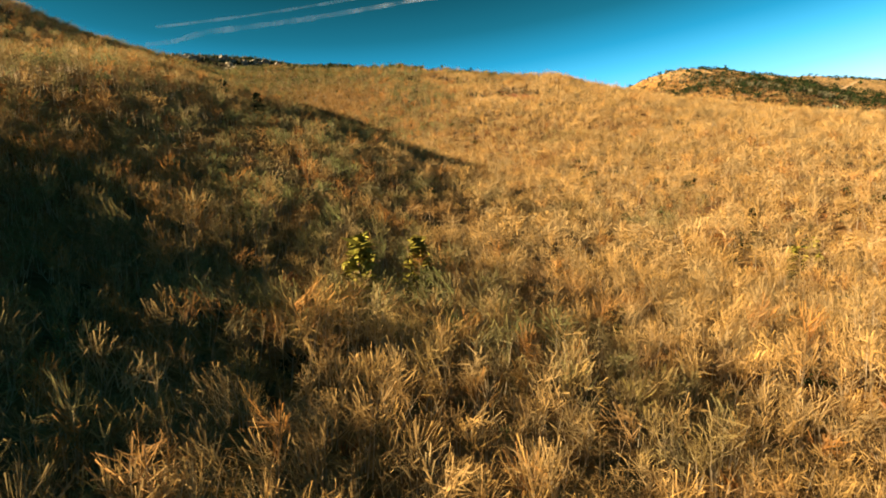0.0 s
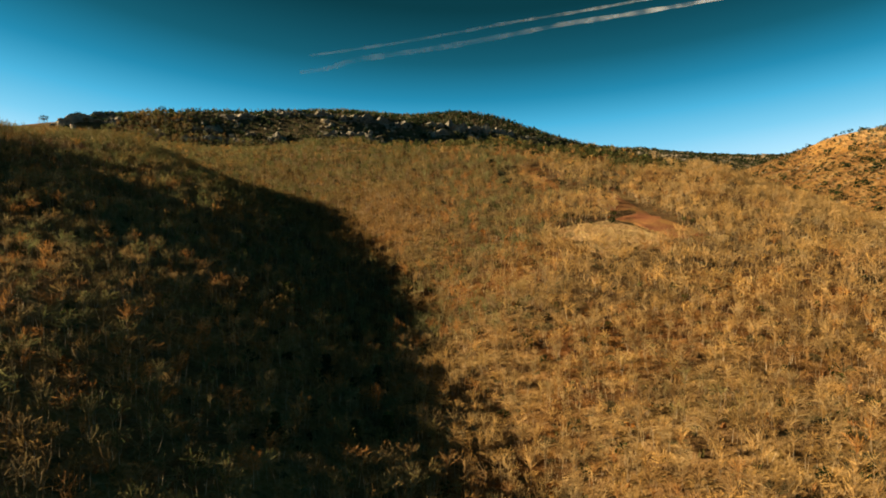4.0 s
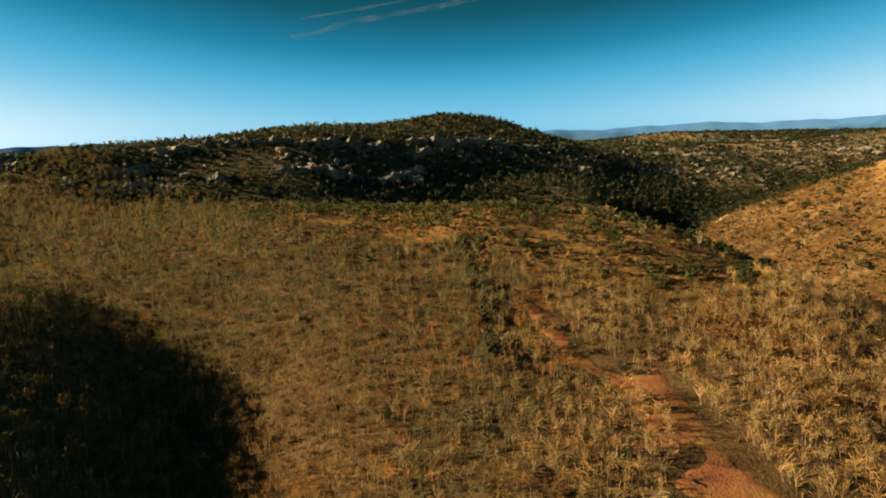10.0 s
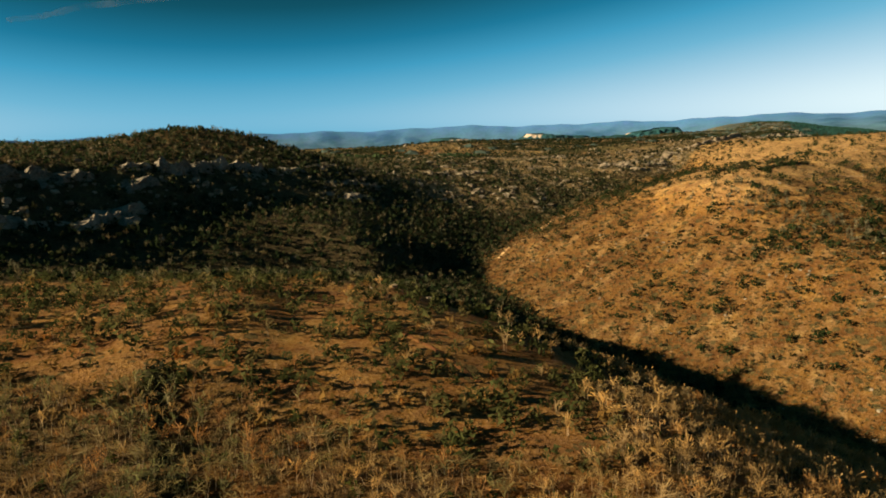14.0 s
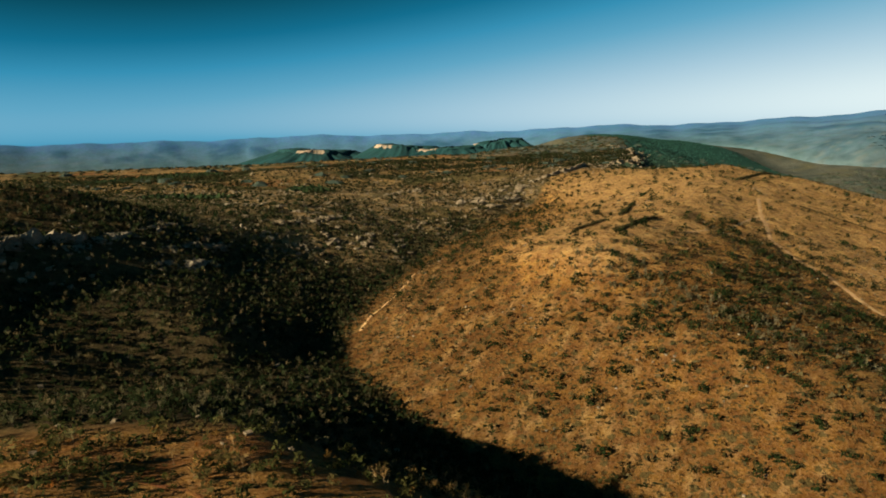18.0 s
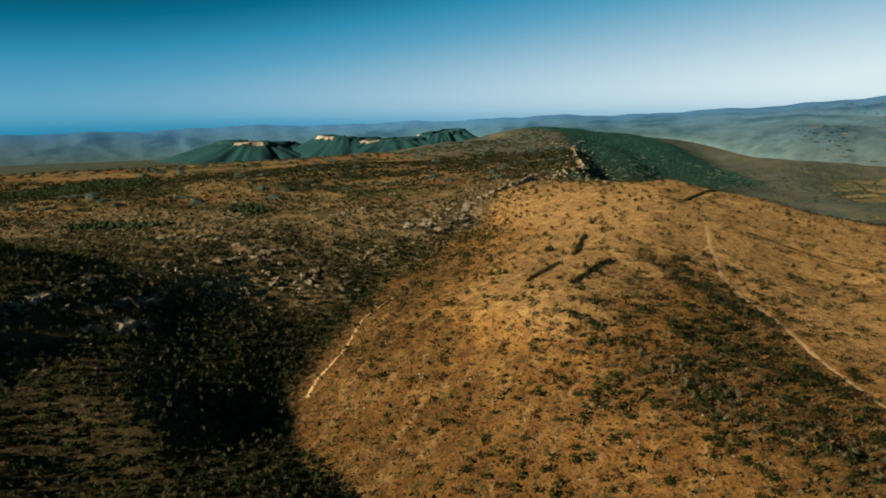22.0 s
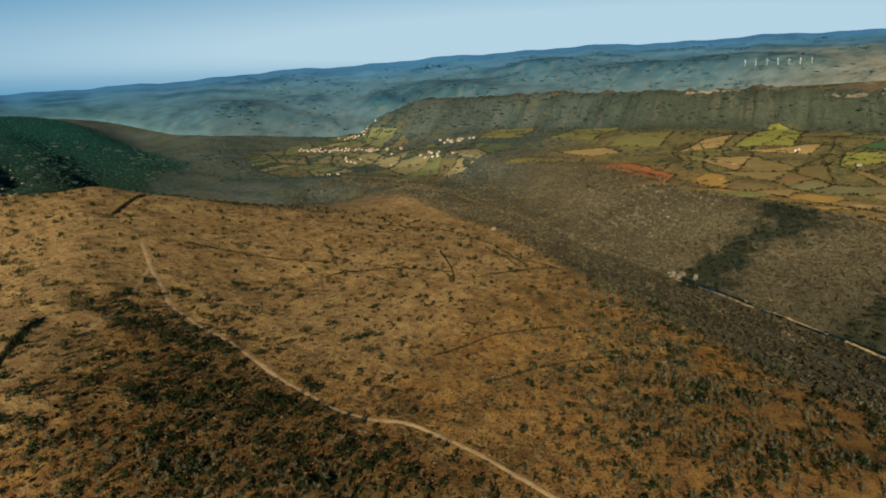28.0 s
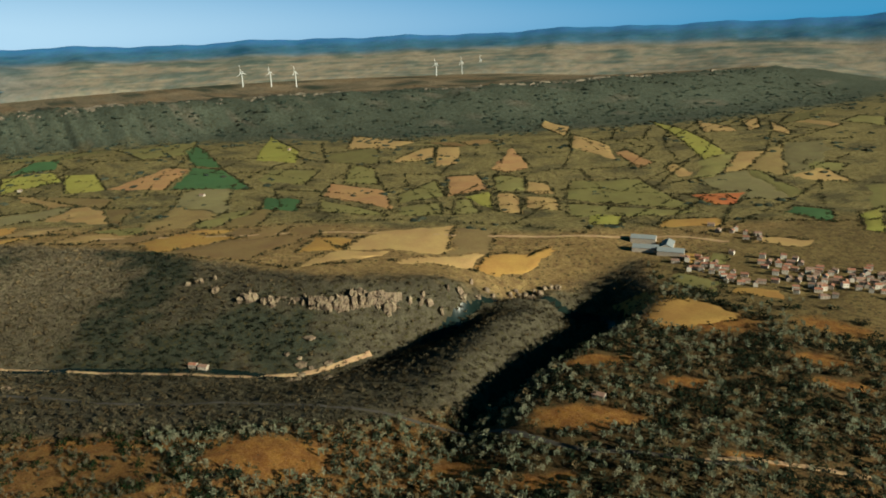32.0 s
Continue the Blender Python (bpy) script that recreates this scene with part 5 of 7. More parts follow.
# the grassy hill: heath, tussocks and bushes
x, y = spots(60, 1080, 500, 1520, 3.4, 39)
on_hill = (signed(EDGE_GULLY, x, y) > 4) & (signed(EDGE_BROW, x, y) < 10)
hz = height(x, y)
heath = fbm(x, y, 95, 3, 7.0)
lower = smooth(212, 180, hz) * smooth(560, 380, x)
dark_side = smooth(700, 620, y + 0.1 * x) + ellipse(x, y, 330, 800, 110, 120, 30, 0.5) + ellipse(x, y, 470, 960, 60, 90, -30, 0.5)
dens = 0.16 + 0.4 * smooth(-0.02, 0.4, heath) + 0.38 * lower + 0.1 * np.clip(dark_side, 0, 1) + 0.25 * smooth(0.0, 0.4, fbm(x, y, 27, 3, 5.0)) - 0.25 * smooth(0.0, 0.5, fbm(x, y, 60, 2, 11.0)) * (hz > 195) - 0.14 * smooth(200, 211, hz) + 0.2 * smooth(300, 200, x) * smooth(195, 175, hz)
dens = dens * (1 - 0.6 * smooth(440, 560, x) * smooth(640, 760, y)) * (1 - 0.35 * smooth(200, 211, hz))
d_track, _ = along(TRACK_DOME, x, y)
x, y, hz, dark_side = keep(on_hill & (np.random.default_rng(40).random(len(x)) < dens) & (d_track > 3.5), x, y, hz, dark_side)
rng = np.random.default_rng(41)
size = rng.uniform(0.8, 2.3, len(x)) * (1 + 0.9 * (rng.random(len(x)) < 0.10 + 0.3 * np.clip(dark_side, 0, 1)))
scatter("hill_scrub", HEATH, x, y, size,
        tones([(0.04, 0.045, 0.018), (0.08, 0.06, 0.025), (0.17, 0.085, 0.026), (0.12, 0.10, 0.05)], (4, 4, 3, 2), len(x), 42), (0.05, 0.04, 0.018), M_SHRUB,
        "low dark bushes dotted over the golden hill", "bushes", 43)
x, y = spots(120, 1060, 380, 1500, 5.0, 90)
hz = height(x, y)
zone = np.clip(ellipse(x, y, 330, 800, 120, 130, 30, 0.5) + ellipse(x, y, 470, 960, 70, 90, -30, 0.5) + 0.8 * smooth(640, 540, y - 0.2 * (x - 500)), 0, 1)
clump = smooth(-0.1, 0.35, fbm(x, y, 55, 3, 3.0))
d_track, _ = along(TRACK_DOME, x, y)
x, y = keep((signed(EDGE_GULLY, x, y) > 6) & (signed(EDGE_BROW, x, y) < 5) & (d_track > 5) & (np.random.default_rng(91).random(len(x)) < 0.02 + 0.07 * smooth(205, 175, hz) * smooth(440, 340, x) + clump * (0.10 + 0.5 * zone)), x, y)
scatter("hill_bushes", SOLID, x, y, np.random.default_rng(92).uniform(2.8, 6.8, len(x)), tones([(0.026, 0.046, 0.018), (0.04, 0.06, 0.024), (0.065, 0.065, 0.028)], (4, 3, 2), len(x), 93),
        (0.014, 0.02, 0.008), M_LEAF, "dark green juniper bushes on the hillside", "bushes", 94)
x, y = spots(70, 620, 600, 1180, 4.8, 44)
x, y = keep((signed(EDGE_GULLY, x, y) > 3) & (signed(EDGE_BROW, x, y) < 10) & (np.random.default_rng(45).random(len(x)) < 0.75), x, y)
scatter("hill_tussocks", TUFTS, x, y, np.random.default_rng(46).uniform(0.5, 1.3, len(x)),
        tones([(0.42, 0.25, 0.09), (0.46, 0.31, 0.13), (0.32, 0.14, 0.04), (0.22, 0.13, 0.05)], (4, 3, 3, 2), len(x), 47), (0.24, 0.13, 0.05), M_PLANT,
        "dry golden grass tussocks and russet heath", "grass", 48)
# a belt of grey trees across the middle of the slope, and the wooded skirt
x, y = spots(180, 960, 250, 900, 6.0, 49)
belt, _ = along([(236, 900), (262, 850), (285, 800), (315, 755), (345, 720)], x, y)
glade = bank_glades(x, y)
skirt = (1 - glade) * smooth(-0.3, 0.08, fbm(x, y, 85, 3, 2.0)) * smooth(660, 540, y - 0.35 * (x - 500))
x, y = keep((signed(EDGE_GULLY, x, y) > 8) & (signed(EDGE_BROW, x, y) < 30) & (np.random.default_rng(50).random(len(x)) < np.clip(0.6 * smooth(28, 10, belt) + 0.8 * skirt, 0, 1)), x, y)
scatter("hill_trees", LIGHT_TREES, x, y, np.random.default_rng(51).uniform(3.5, 6.5, len(x)), tones([(0.19, 0.19, 0.125), (0.22, 0.195, 0.12), (0.13, 0.14, 0.085)], (3, 3, 2), len(x), 52), STEM,
        M_LEAF, "grey bare trees in a belt on the hill", "trees", 53)
scatter("hill_thicket", BUSHES, x, y, np.random.default_rng(54).uniform(1.8, 4.6, len(x)), tones([(0.13, 0.13, 0.08), (0.18, 0.165, 0.105)], (3, 2), len(x), 55), (0.03, 0.03, 0.015),
        M_LEAF, "grey-green thickets on the hill's skirts", "thicket", 56)

# woods of the gorge, with belts of dark conifers down the far side
x, y = spots(430, 2100, -330, 1500, 9.0, 57)
brow, rim = signed(EDGE_BROW, x, y), signed(EDGE_RIM, x, y)
x, y, brow, rim = keep((brow > -18) & (rim < 14) & (x > 430), x, y, brow, rim)
d_road, _ = along([(1180, 690), (1090, 590), (996, 472), (920, 392), (852, 322), (800, 262), (760, 190)], x, y)
d_lane, _ = along([(900, 520), (810, 440), (739, 378), (681, 304), (603, 236), (543, 190), (491, 158), (403, 141)], x, y)
x, y = keep((d_road > 8) & (d_lane > 6) & (np.random.default_rng(58).random(len(x)) < 0.93), x, y)
# besides conifers, an ellipse darkens the trees for the gorge's shadow
belts_and_shade = np.maximum(smooth(0.1, 0.3, fbm(x, y, 330, 2, 2.5)) * 0.35, np.maximum(conifer_belt(x, y), 0.25 * ellipse(x, y, 640, 120, 230, 210, 20, 0.3)))[:, None]
tint = tones([(0.31, 0.25, 0.155), (0.25, 0.21, 0.14), (0.33, 0.24, 0.125)], (3, 3, 2), len(x), 59, 0.18) * (1 - belts_and_shade) + tones([(0.03, 0.05, 0.036), (0.045, 0.062, 0.042)], (1, 1), len(x), 60) * belts_and_shade
# tints drop westwards between x 1200 and 900, and vary in patches
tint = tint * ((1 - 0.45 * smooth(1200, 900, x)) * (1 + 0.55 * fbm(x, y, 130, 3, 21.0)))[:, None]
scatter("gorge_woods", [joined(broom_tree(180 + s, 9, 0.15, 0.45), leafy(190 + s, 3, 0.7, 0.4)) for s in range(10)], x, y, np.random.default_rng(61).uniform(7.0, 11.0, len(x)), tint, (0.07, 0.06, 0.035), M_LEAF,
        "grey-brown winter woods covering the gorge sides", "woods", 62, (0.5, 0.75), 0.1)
x, y = spots(190, 680, -310, 400, 6.4, 63)
rng = np.random.default_rng(64)
grove = smooth(0.05, 0.25, fbm(x, y, 90, 3, 6.0))
d_lane, _ = along([(739, 378), (681, 304), (603, 236), (543, 190), (491, 158), (403, 141)], x, y)
x, y, grove = keep((signed(EDGE_BROW, x, y) < 0) & (bank_glades(x, y) < rng.uniform(0.1, 0.6, len(x))) & (d_lane > 5) & (rng.random(len(x)) < (0.75 + 0.5 * grove) * smooth(-310, -200, y + 40 * fbm(x, y, 60, 2, 2.0))), x, y, grove)
dark = rng.random(len(x)) < 0.10 + 0.55 * grove + 0.3 * smooth(150, 0, y)
pale_tint = tones([(0.31, 0.33, 0.22), (0.36, 0.345, 0.225), (0.24, 0.27, 0.17), (0.34, 0.25, 0.12)], (3, 3, 3, 1), len(x), 66)
scatter("bank_trees", [broom_tree(240 + s, 20, 0.105, 0.38) for s in range(10)], x[~dark], y[~dark], rng.uniform(7.0, 11.5, (~dark).sum()), pale_tint[~dark], (0.20, 0.18, 0.12), M_LEAF,
        "grey-green feathery trees on the river bank", "trees", 68, (0.8, 1.1), 0.05)
scatter("bank_woods", SOLID, x[dark], y[dark], rng.uniform(5.0, 9.5, dark.sum()), tones([(0.03, 0.045, 0.026), (0.045, 0.056, 0.034), (0.08, 0.078, 0.046)], (3, 3, 1.2), dark.sum(), 67),
        (0.03, 0.035, 0.02), M_LEAF, "dark groves on the river bank", "woods", 67, (0.8, 1.15), 0.1)

# straw standing in the stubble
x, y = spots(-10, 40, 385, 435, 0.9, 95)
x, y = keep(ellipse(x, y, 14, 411, 22, 17, 0, 0.2) > 0.5, x, y)
scatter("stubble_straw", TUFTS, x, y, np.random.default_rng(96).uniform(0.5, 1.0, len(x)), tones([(0.70, 0.48, 0.23), (0.58, 0.38, 0.17), (0.40, 0.27, 0.12)], (3, 3, 2), len(x), 97), (0.3, 0.2, 0.09), M_PLANT,
        "cut straw and weeds in the small field", "straw", 98)

# hedges between fields
hx, hy = [], []
rng = np.random.default_rng(68)
for a, b in hedge_lines:
    m = max(2, int(np.hypot(*(b - a)) / 5))
    if rng.random() < 0.12:
        continue
    u = np.linspace(0, 1, m) + rng.uniform(-0.3, 0.3, m) / m
    hx += list(a[0] + u * (b[0] - a[0]) + rng.normal(0, 1.5, m))
    hy += list(a[1] + u * (b[1] - a[1]) + rng.normal(0, 1.5, m))
hx, hy = keep(rng.random(len(hx)) < 0.55, np.array(hx), np.array(hy))
scatter("field_hedges", SMALL_BUSHES, hx, hy, rng.uniform(4, 8.5, len(hx)), tones([(0.075, 0.075, 0.04), (0.11, 0.095, 0.05)], (3, 2), len(hx), 69), (0.035, 0.035, 0.018), M_LEAF,
        "dark hedgerows between the fields", "hedges", 70, (0.6, 0.9), 0.1)
# copses among the fields, and the wooded escarpment
x, y = spots(700, 3400, -2600, 2200, 22, 71)
low, top, scarp = signed(EDGE_LOW, x, y), signed(EDGE_TOP, x, y), signed(EDGE_SCARP, x, y)
p = (0.12 + 0.85 * smooth(0.0, 0.2, fbm(x, y * 0.7, 150, 3, 12.0))) * smooth(-120, 20, top + 90 * fbm(x, y, 300, 2, 2.0)) * (scarp < 10) + 0.5 * smooth(0.25, 0.5, fbm(x, y, 330, 3, 4.0)) * (low > 0) * (top < 0)
x, y = keep((np.random.default_rng(72).random(len(x)) < p), x, y)
# tree tints follow the haze-paled ground of the escarpment
scatter("escarpment_woods", FAR_CROWNS, x, y, np.random.default_rng(73).uniform(9, 28, len(x)), tones([(0.10, 0.125, 0.095), (0.13, 0.14, 0.10), (0.075, 0.10, 0.082)], (3, 2, 2), len(x), 74),
        (0.035, 0.04, 0.03), M_LEAF, "dark woods on the long escarpment", "woods", 75, (0.28, 0.45), 0.1)
x, y = spots(700, 2300, 1540, 3950, 15, 81)
rng = np.random.default_rng(82)
x, y = keep(ridge_wood(x, y) > rng.uniform(0.2, 0.9, len(x)), x, y)
# crowns take the same painted haze, teal at the far end
far_haze = smooth(1700, 3000, y)[:, None]
scatter("ridge_forest", FAR_CROWNS, x, y, rng.uniform(6, 15, len(x)), (np.array((0.034, 0.07, 0.046)) * (1 - far_haze) + np.array((0.018, 0.088, 0.078)) * far_haze) * rng.uniform(0.7, 1.25, (len(x), 1)), (0.012, 0.05, 0.045), M_SHRUB,
        "dark green forest over the northern ridge, hazed teal far off", "forest", 84, (0.3, 0.6), 0.2)
x, y = spots(-1700, 1650, 1900, 3500, 28, 130)
x, y = keep((signed(EDGE_RIDGE, x, y) < 10) & (np.random.default_rng(131).random(len(x)) < 0.45 + 0.9 * fbm(x * 0.6, y * 1.4, 380, 3, 4.0) + 0.3 * smooth(700, 1000, x)), x, y)
scatter("plateau_woods", FAR_CROWNS, x, y, np.random.default_rng(132).uniform(9, 24, len(x)), tones([(0.04, 0.055, 0.032), (0.07, 0.07, 0.04), (0.12, 0.095, 0.055)], (3, 3, 2), len(x), 133), (0.025, 0.03, 0.018), M_LEAF,
        "scattered oak woods on the far plateau", "woods", 134, (0.3, 0.5), 0.1)
# pine blocks on the plateau
x, y = spots(-480, 130, 1380, 2500, 8, 85)
w = np.maximum(ellipse(x, y, -220, 2150, 240, 110, 50), np.maximum(ellipse(x, y, 105, 1560, 36, 60, 0), ellipse(x, y, -70, 1420, 62, 28, 0)))
x, y = keep(w + 0.3 * fbm(x, y, 60, 2) > 0.5, x, y)
scatter("plateau_pines", FAR_CROWNS, x, y, np.random.default_rng(86).uniform(6, 11, len(x)), tones([(0.02, 0.045, 0.018), (0.03, 0.06, 0.02)], (1, 1), len(x), 87), (0.012, 0.025, 0.01), M_SHRUB,
        "dark block of pines on the plateau", "forest", 88, (0.7, 1.1), 0.1)
x, y = spots(-1400, 4000, 1700, 4300, 60, 76)
p = 0.3 + 0.7 * fbm(x, y, 520, 3, 6.0)
x, y = keep((np.hypot(x - 60, y - 450) < 3000) & (np.random.default_rng(77).random(len(x)) < p), x, y)
scatter("far_woods", FAR_CROWNS, x, y, np.random.default_rng(78).uniform(22, 45, len(x)), tones([(0.05, 0.085, 0.075), (0.06, 0.095, 0.085)], (1, 1), len(x), 79), (0.04, 0.055, 0.04), M_SHRUB,
        "far patches of woodland on the plain", "woods", 80, (0.25, 0.4), 0.1)
# woods and thickets over the slopes of the hazy valley
x, y = spots(1150, 2900, 1150, 2700, 23, 140)
rng = np.random.default_rng(141)
x, y = keep((ridge_wood(x, y) < 0.3) & (signed(EDGE_BROW, x, y) > 20) & (x + 0.25 * y > 1450) & (rng.random(len(x)) < 0.3 + 0.9 * fbm(x, y, 210, 3, 7.0)), x, y)
scatter("valley_thickets", FAR_CROWNS, x, y, rng.uniform(9, 24, len(x)), tones([(0.075, 0.11, 0.09), (0.10, 0.13, 0.105), (0.13, 0.145, 0.11)], (3, 3, 2), len(x), 142), (0.03, 0.045, 0.035), M_LEAF,
        "grey-green woods on the slopes of the hazy valley", "woods", 143, (0.3, 0.5), 0.1)
# woods and hamlets on the far land
rng = np.random.default_rng(120)
ring, ray_no = rng.integers(1, 36, 4000), rng.integers(140, 285, 4000)
spot = FAR_LAND[ring, ray_no]
near = fbm(spot[:, 0], spot[:, 1], 420, 3, 2.0) > 0.05
ring, spot = ring[near], spot[near]
x, y = spot[:, 0] + rng.normal(0, 14, len(spot)), spot[:, 1] + rng.normal(0, 14, len(spot))
# haze is painted into the trees: each farther ring is bluer
haze_share = (FAR_STEPS[ring] ** 0.8)[:, None]
tint = (np.array((0.045, 0.092, 0.105)) * (1 - haze_share) + np.array((0.036, 0.125, 0.28)) * haze_share) * rng.uniform(0.95, 1.4, (len(x), 1))
pale = rng.random(len(x)) < 0.035
tint[pale] = np.array((0.20, 0.21, 0.22))
scatter("distant_woods", HEATH, x, y, np.where(pale, 9, rng.uniform(10, 28, len(x))), tint, (0.02, 0.05, 0.06), M_FAR, "far woods tinted blue-green for haze", "woods", 121, (0.2, 0.35), 0.1, level=spot[:, 2])


# ---- rocks ----
def crag_mesh(seed, blocky=5.0, levels=2):
    """A weathered block of limestone about 1 across, with flat faces, ledges and broken edges."""
    rng = np.random.default_rng(seed)
    bm = bmesh.new()
    bmesh.ops.create_icosphere(bm, subdivisions=levels, radius=1.0)
    off = Vector(rng.uniform(-50, 50, 3))
    for v in bm.verts:
        d = v.co.normalized()
        r = (abs(d.x) ** blocky + abs(d.y) ** blocky + abs(d.z) ** blocky) ** (-1 / blocky)
        p = d * r * 0.5
        p *= 1 + 0.5 * noise.noise(p * 2.6 + off) + 0.3 * noise.noise(p * 5.1 + off)
        step = 0.16
        p.x *= 1 + 0.12 * math.sin(p.z / step * 3.1 + off.x)
        p.y *= 1 + 0.12 * math.sin(p.z / step * 2.7 + off.y)
        v.co = p + Vector((0, 0, 0.42))
    me = bpy.data.meshes.new("crag")
    bm.to_mesh(me)
    bm.free()
    return me


CRAGS = [crag_mesh(200 + s, 4.0 + s % 3) for s in range(8)]
CRAGS_WARM = [crag_mesh(300 + s, 5.0) for s in range(6)]
CRAGS_DULL = [crag_mesh(320 + s, 3.5 + s % 3) for s in range(7)]
for c in CRAGS_DULL:
    c.materials.append(M_ROCK_DULL)
for c in CRAGS:
    c.materials.append(M_ROCK)
for c in CRAGS_WARM:
    c.materials.append(M_ROCK_WARM)


def crag(x, y, w, h, meshes, label, group, rng, deep=0.15):
    ob = new("limestone_crag", meshes[rng.integers(len(meshes))])
    z = float(height(x, y)[0]) - deep * h
    ob.matrix_basis = pose(x, y, z, rng.uniform(-6, 6), rng.uniform(-6, 6), rng.uniform(0, 360)) @ Matrix.Diagonal((w * rng.uniform(0.8, 1.3), w * rng.uniform(0.7, 1.1), h, 1))
    return tagged(ob, label, "rock", group)


def cliff(chain, tall, lean, mat, label, seed, gaps=0.0, rows=9, step=1.8):
    """A broken rock face along a line: ledges, buttresses and clefts, higher and lower, sinking into the slope where it ends."""
    rng = np.random.default_rng(seed)
    p = curve_points(chain, step)
    d = np.gradient(p, axis=0)
    d /= np.hypot(d[:, 0], d[:, 1])[:, None] + 1e-9
    out = np.stack([d[:, 1], -d[:, 0]], 1)
    if (height(*(p + out * 14).T) - height(*(p - out * 14).T)).mean() > 0:
        out = -out
    s = np.arange(len(p)) * step
    rise = tall * np.clip(0.62 + 0.55 * fbm(s, s * 0 + seed * 7.0, 34, 3) - gaps * smooth(0.0, 0.35, fbm(s, s * 0 + seed * 3.0, 75, 2, 5.0)), 0, 1.3)
    rise *= smooth(0, 12, s) * smooth(0, 12, s[-1] - s)
    foot = height(*(p + out * 2).T) - 2.5
    behind = height(*(p - out * 11).T)
    rise = np.clip(rise, 0, np.maximum(behind - foot + 3.5, 1.0))
    co = []
    for r in range(rows + 2):
        u = min(r / rows, 1.0)
        z = foot + (rise + 2.5) * u
        block = np.floor(2.6 * (1 + fbm(s, z * 2.3, 6, 2, seed * 1.7))) / 2.6 * 1.3 + 1.1 * fbm(s, z, 26, 2, seed * 0.9) + rng.normal(0, 0.18, len(s))
        cleft = 1.6 * smooth(0.25, 0.6, fbm(s, z * 0.25, 13, 2, 3.3 + seed))
        off = lean * (1 - u) + block - cleft - (10.0 if r > rows else 0)
        q = p + out * off[:, None]
        co.append(np.column_stack([q, np.where(r > rows, behind - 0.6, z + (0.9 * fbm(s, z, 7, 2) if 0 < r else 0))]))
    m = len(p)
    i = np.arange(m - 1)
    f = np.concatenate([np.stack([r * m + i, r * m + i + 1, (r + 1) * m + i + 1, (r + 1) * m + i], 1) for r in range(rows + 1)])
    me = from_arrays("cliff", np.concatenate(co), f, False)
    return tagged(part("cliff_face", me, mat), label, "cliff", "cliff faces")


GREY_CLIFF = "broken grey limestone cliff with ledges and clefts"
rim_line = curve_points([(-478, 652), (-440, 690), (-398, 722), (-335, 785), (-268, 830), (-222, 890), (-180, 958), (-120, 1018), (-60, 1078), (-5, 1128)], 1.0)
rng = np.random.default_rng(390)
for k in range(28):
    i = int((k + rng.uniform(0.0, 0.6)) / 28 * (len(rim_line) - 80))
    shift = np.array((0.75, -0.62)) * rng.choice((rng.uniform(-3, 8), rng.uniform(10, 62)))
    cliff([rim_line[min(i + j, len(rim_line) - 1)] + shift + rng.normal(0, 2.5, 2) for j in range(0, int(rng.uniform(34, 80)), 13)], rng.uniform(6, 14), 2.0, M_CLIFF, GREY_CLIFF, 1 + k, 0.9)
for k, (chain, count, big) in enumerate((([(-33, 1306), (22, 1299), (64, 1276), (104, 1252)], 15, 1.0), ([(284, 1358), (330, 1380), (378, 1411), (427, 1462)], 13, 1.2), ([(170, 1201), (160, 1170), (151, 1146)], 7, 0.8),
                                        ([(-67, 1120), (-79, 1062)], 7, 0.9), ([(329, 1343), (394, 1424), (460, 1503)], 11, 1.2), ([(31, 1203), (64, 1225), (107, 1258)], 9, 1.0), ([(79, 1173), (120, 1180), (163, 1221)], 9, 1.0),
                                        ([(285, 1508), (240, 1480), (200, 1450)], 7, 1.0))):
    rng = np.random.default_rng(380 + k)
    line = curve_points(chain, 1.0)
    count = int(1.2 * count)
    for j in range(count):
        p = line[int((j + rng.uniform(0, 1)) / count * (len(line) - 1))]
        crag(p[0] + rng.normal(0, 5), p[1] + rng.normal(0, 5), rng.uniform(5, 13) * big, rng.uniform(2.5, 6.0) * big, CRAGS if j % 2 else CRAGS_DULL, "broad grey limestone outcrop among scrub", "outcrops on the plateau edge", rng, 0.42)
for k, chain in enumerate(([(470, 1500), (520, 1525), (560, 1545), (600, 1590)], [(640, 1585), (680, 1640), (730, 1690)], [(690, 1670), (760, 1735), (835, 1800)], [(840, 1810), (900, 1920), (960, 2030)], [(1000, 2110), (1090, 2270), (1180, 2430)])):
    cliff(chain, 13, 3, M_ROCK_DULL, "grey rock face on the plateau's broken edge", 13 + 40 * k, 1.0, 7)
SCARP_CLIFF = "pale rock face along the escarpment's top"
scarp_line = curve_points(LINES["scarp"], 1.0)
rng = np.random.default_rng(395)
for k in range(11):
    i = int((0.25 + 0.7 * (k + rng.uniform(0.0, 0.9)) / 11) * len(scarp_line))
    off = np.array((-1.0, 0.0)) * rng.uniform(20, 75)
    cliff([scarp_line[min(i + j, len(scarp_line) - 1)] + off + rng.normal(0, 9, 2) for j in range(0, int(rng.uniform(90, 240)), 45)], rng.uniform(14, 30), 5.0, M_ROCK_DULL, SCARP_CLIFF, 60 + k, 0.9, 6, 6.0)
OCHRE_CLIFF = "sunlit ochre cliff along the gorge rim"
cliff([(872, 176), (835, 142), (812, 118), (797, 84), (776, 44)], 30, 3, M_ROCK_WARM, OCHRE_CLIFF, 36, 1.1)

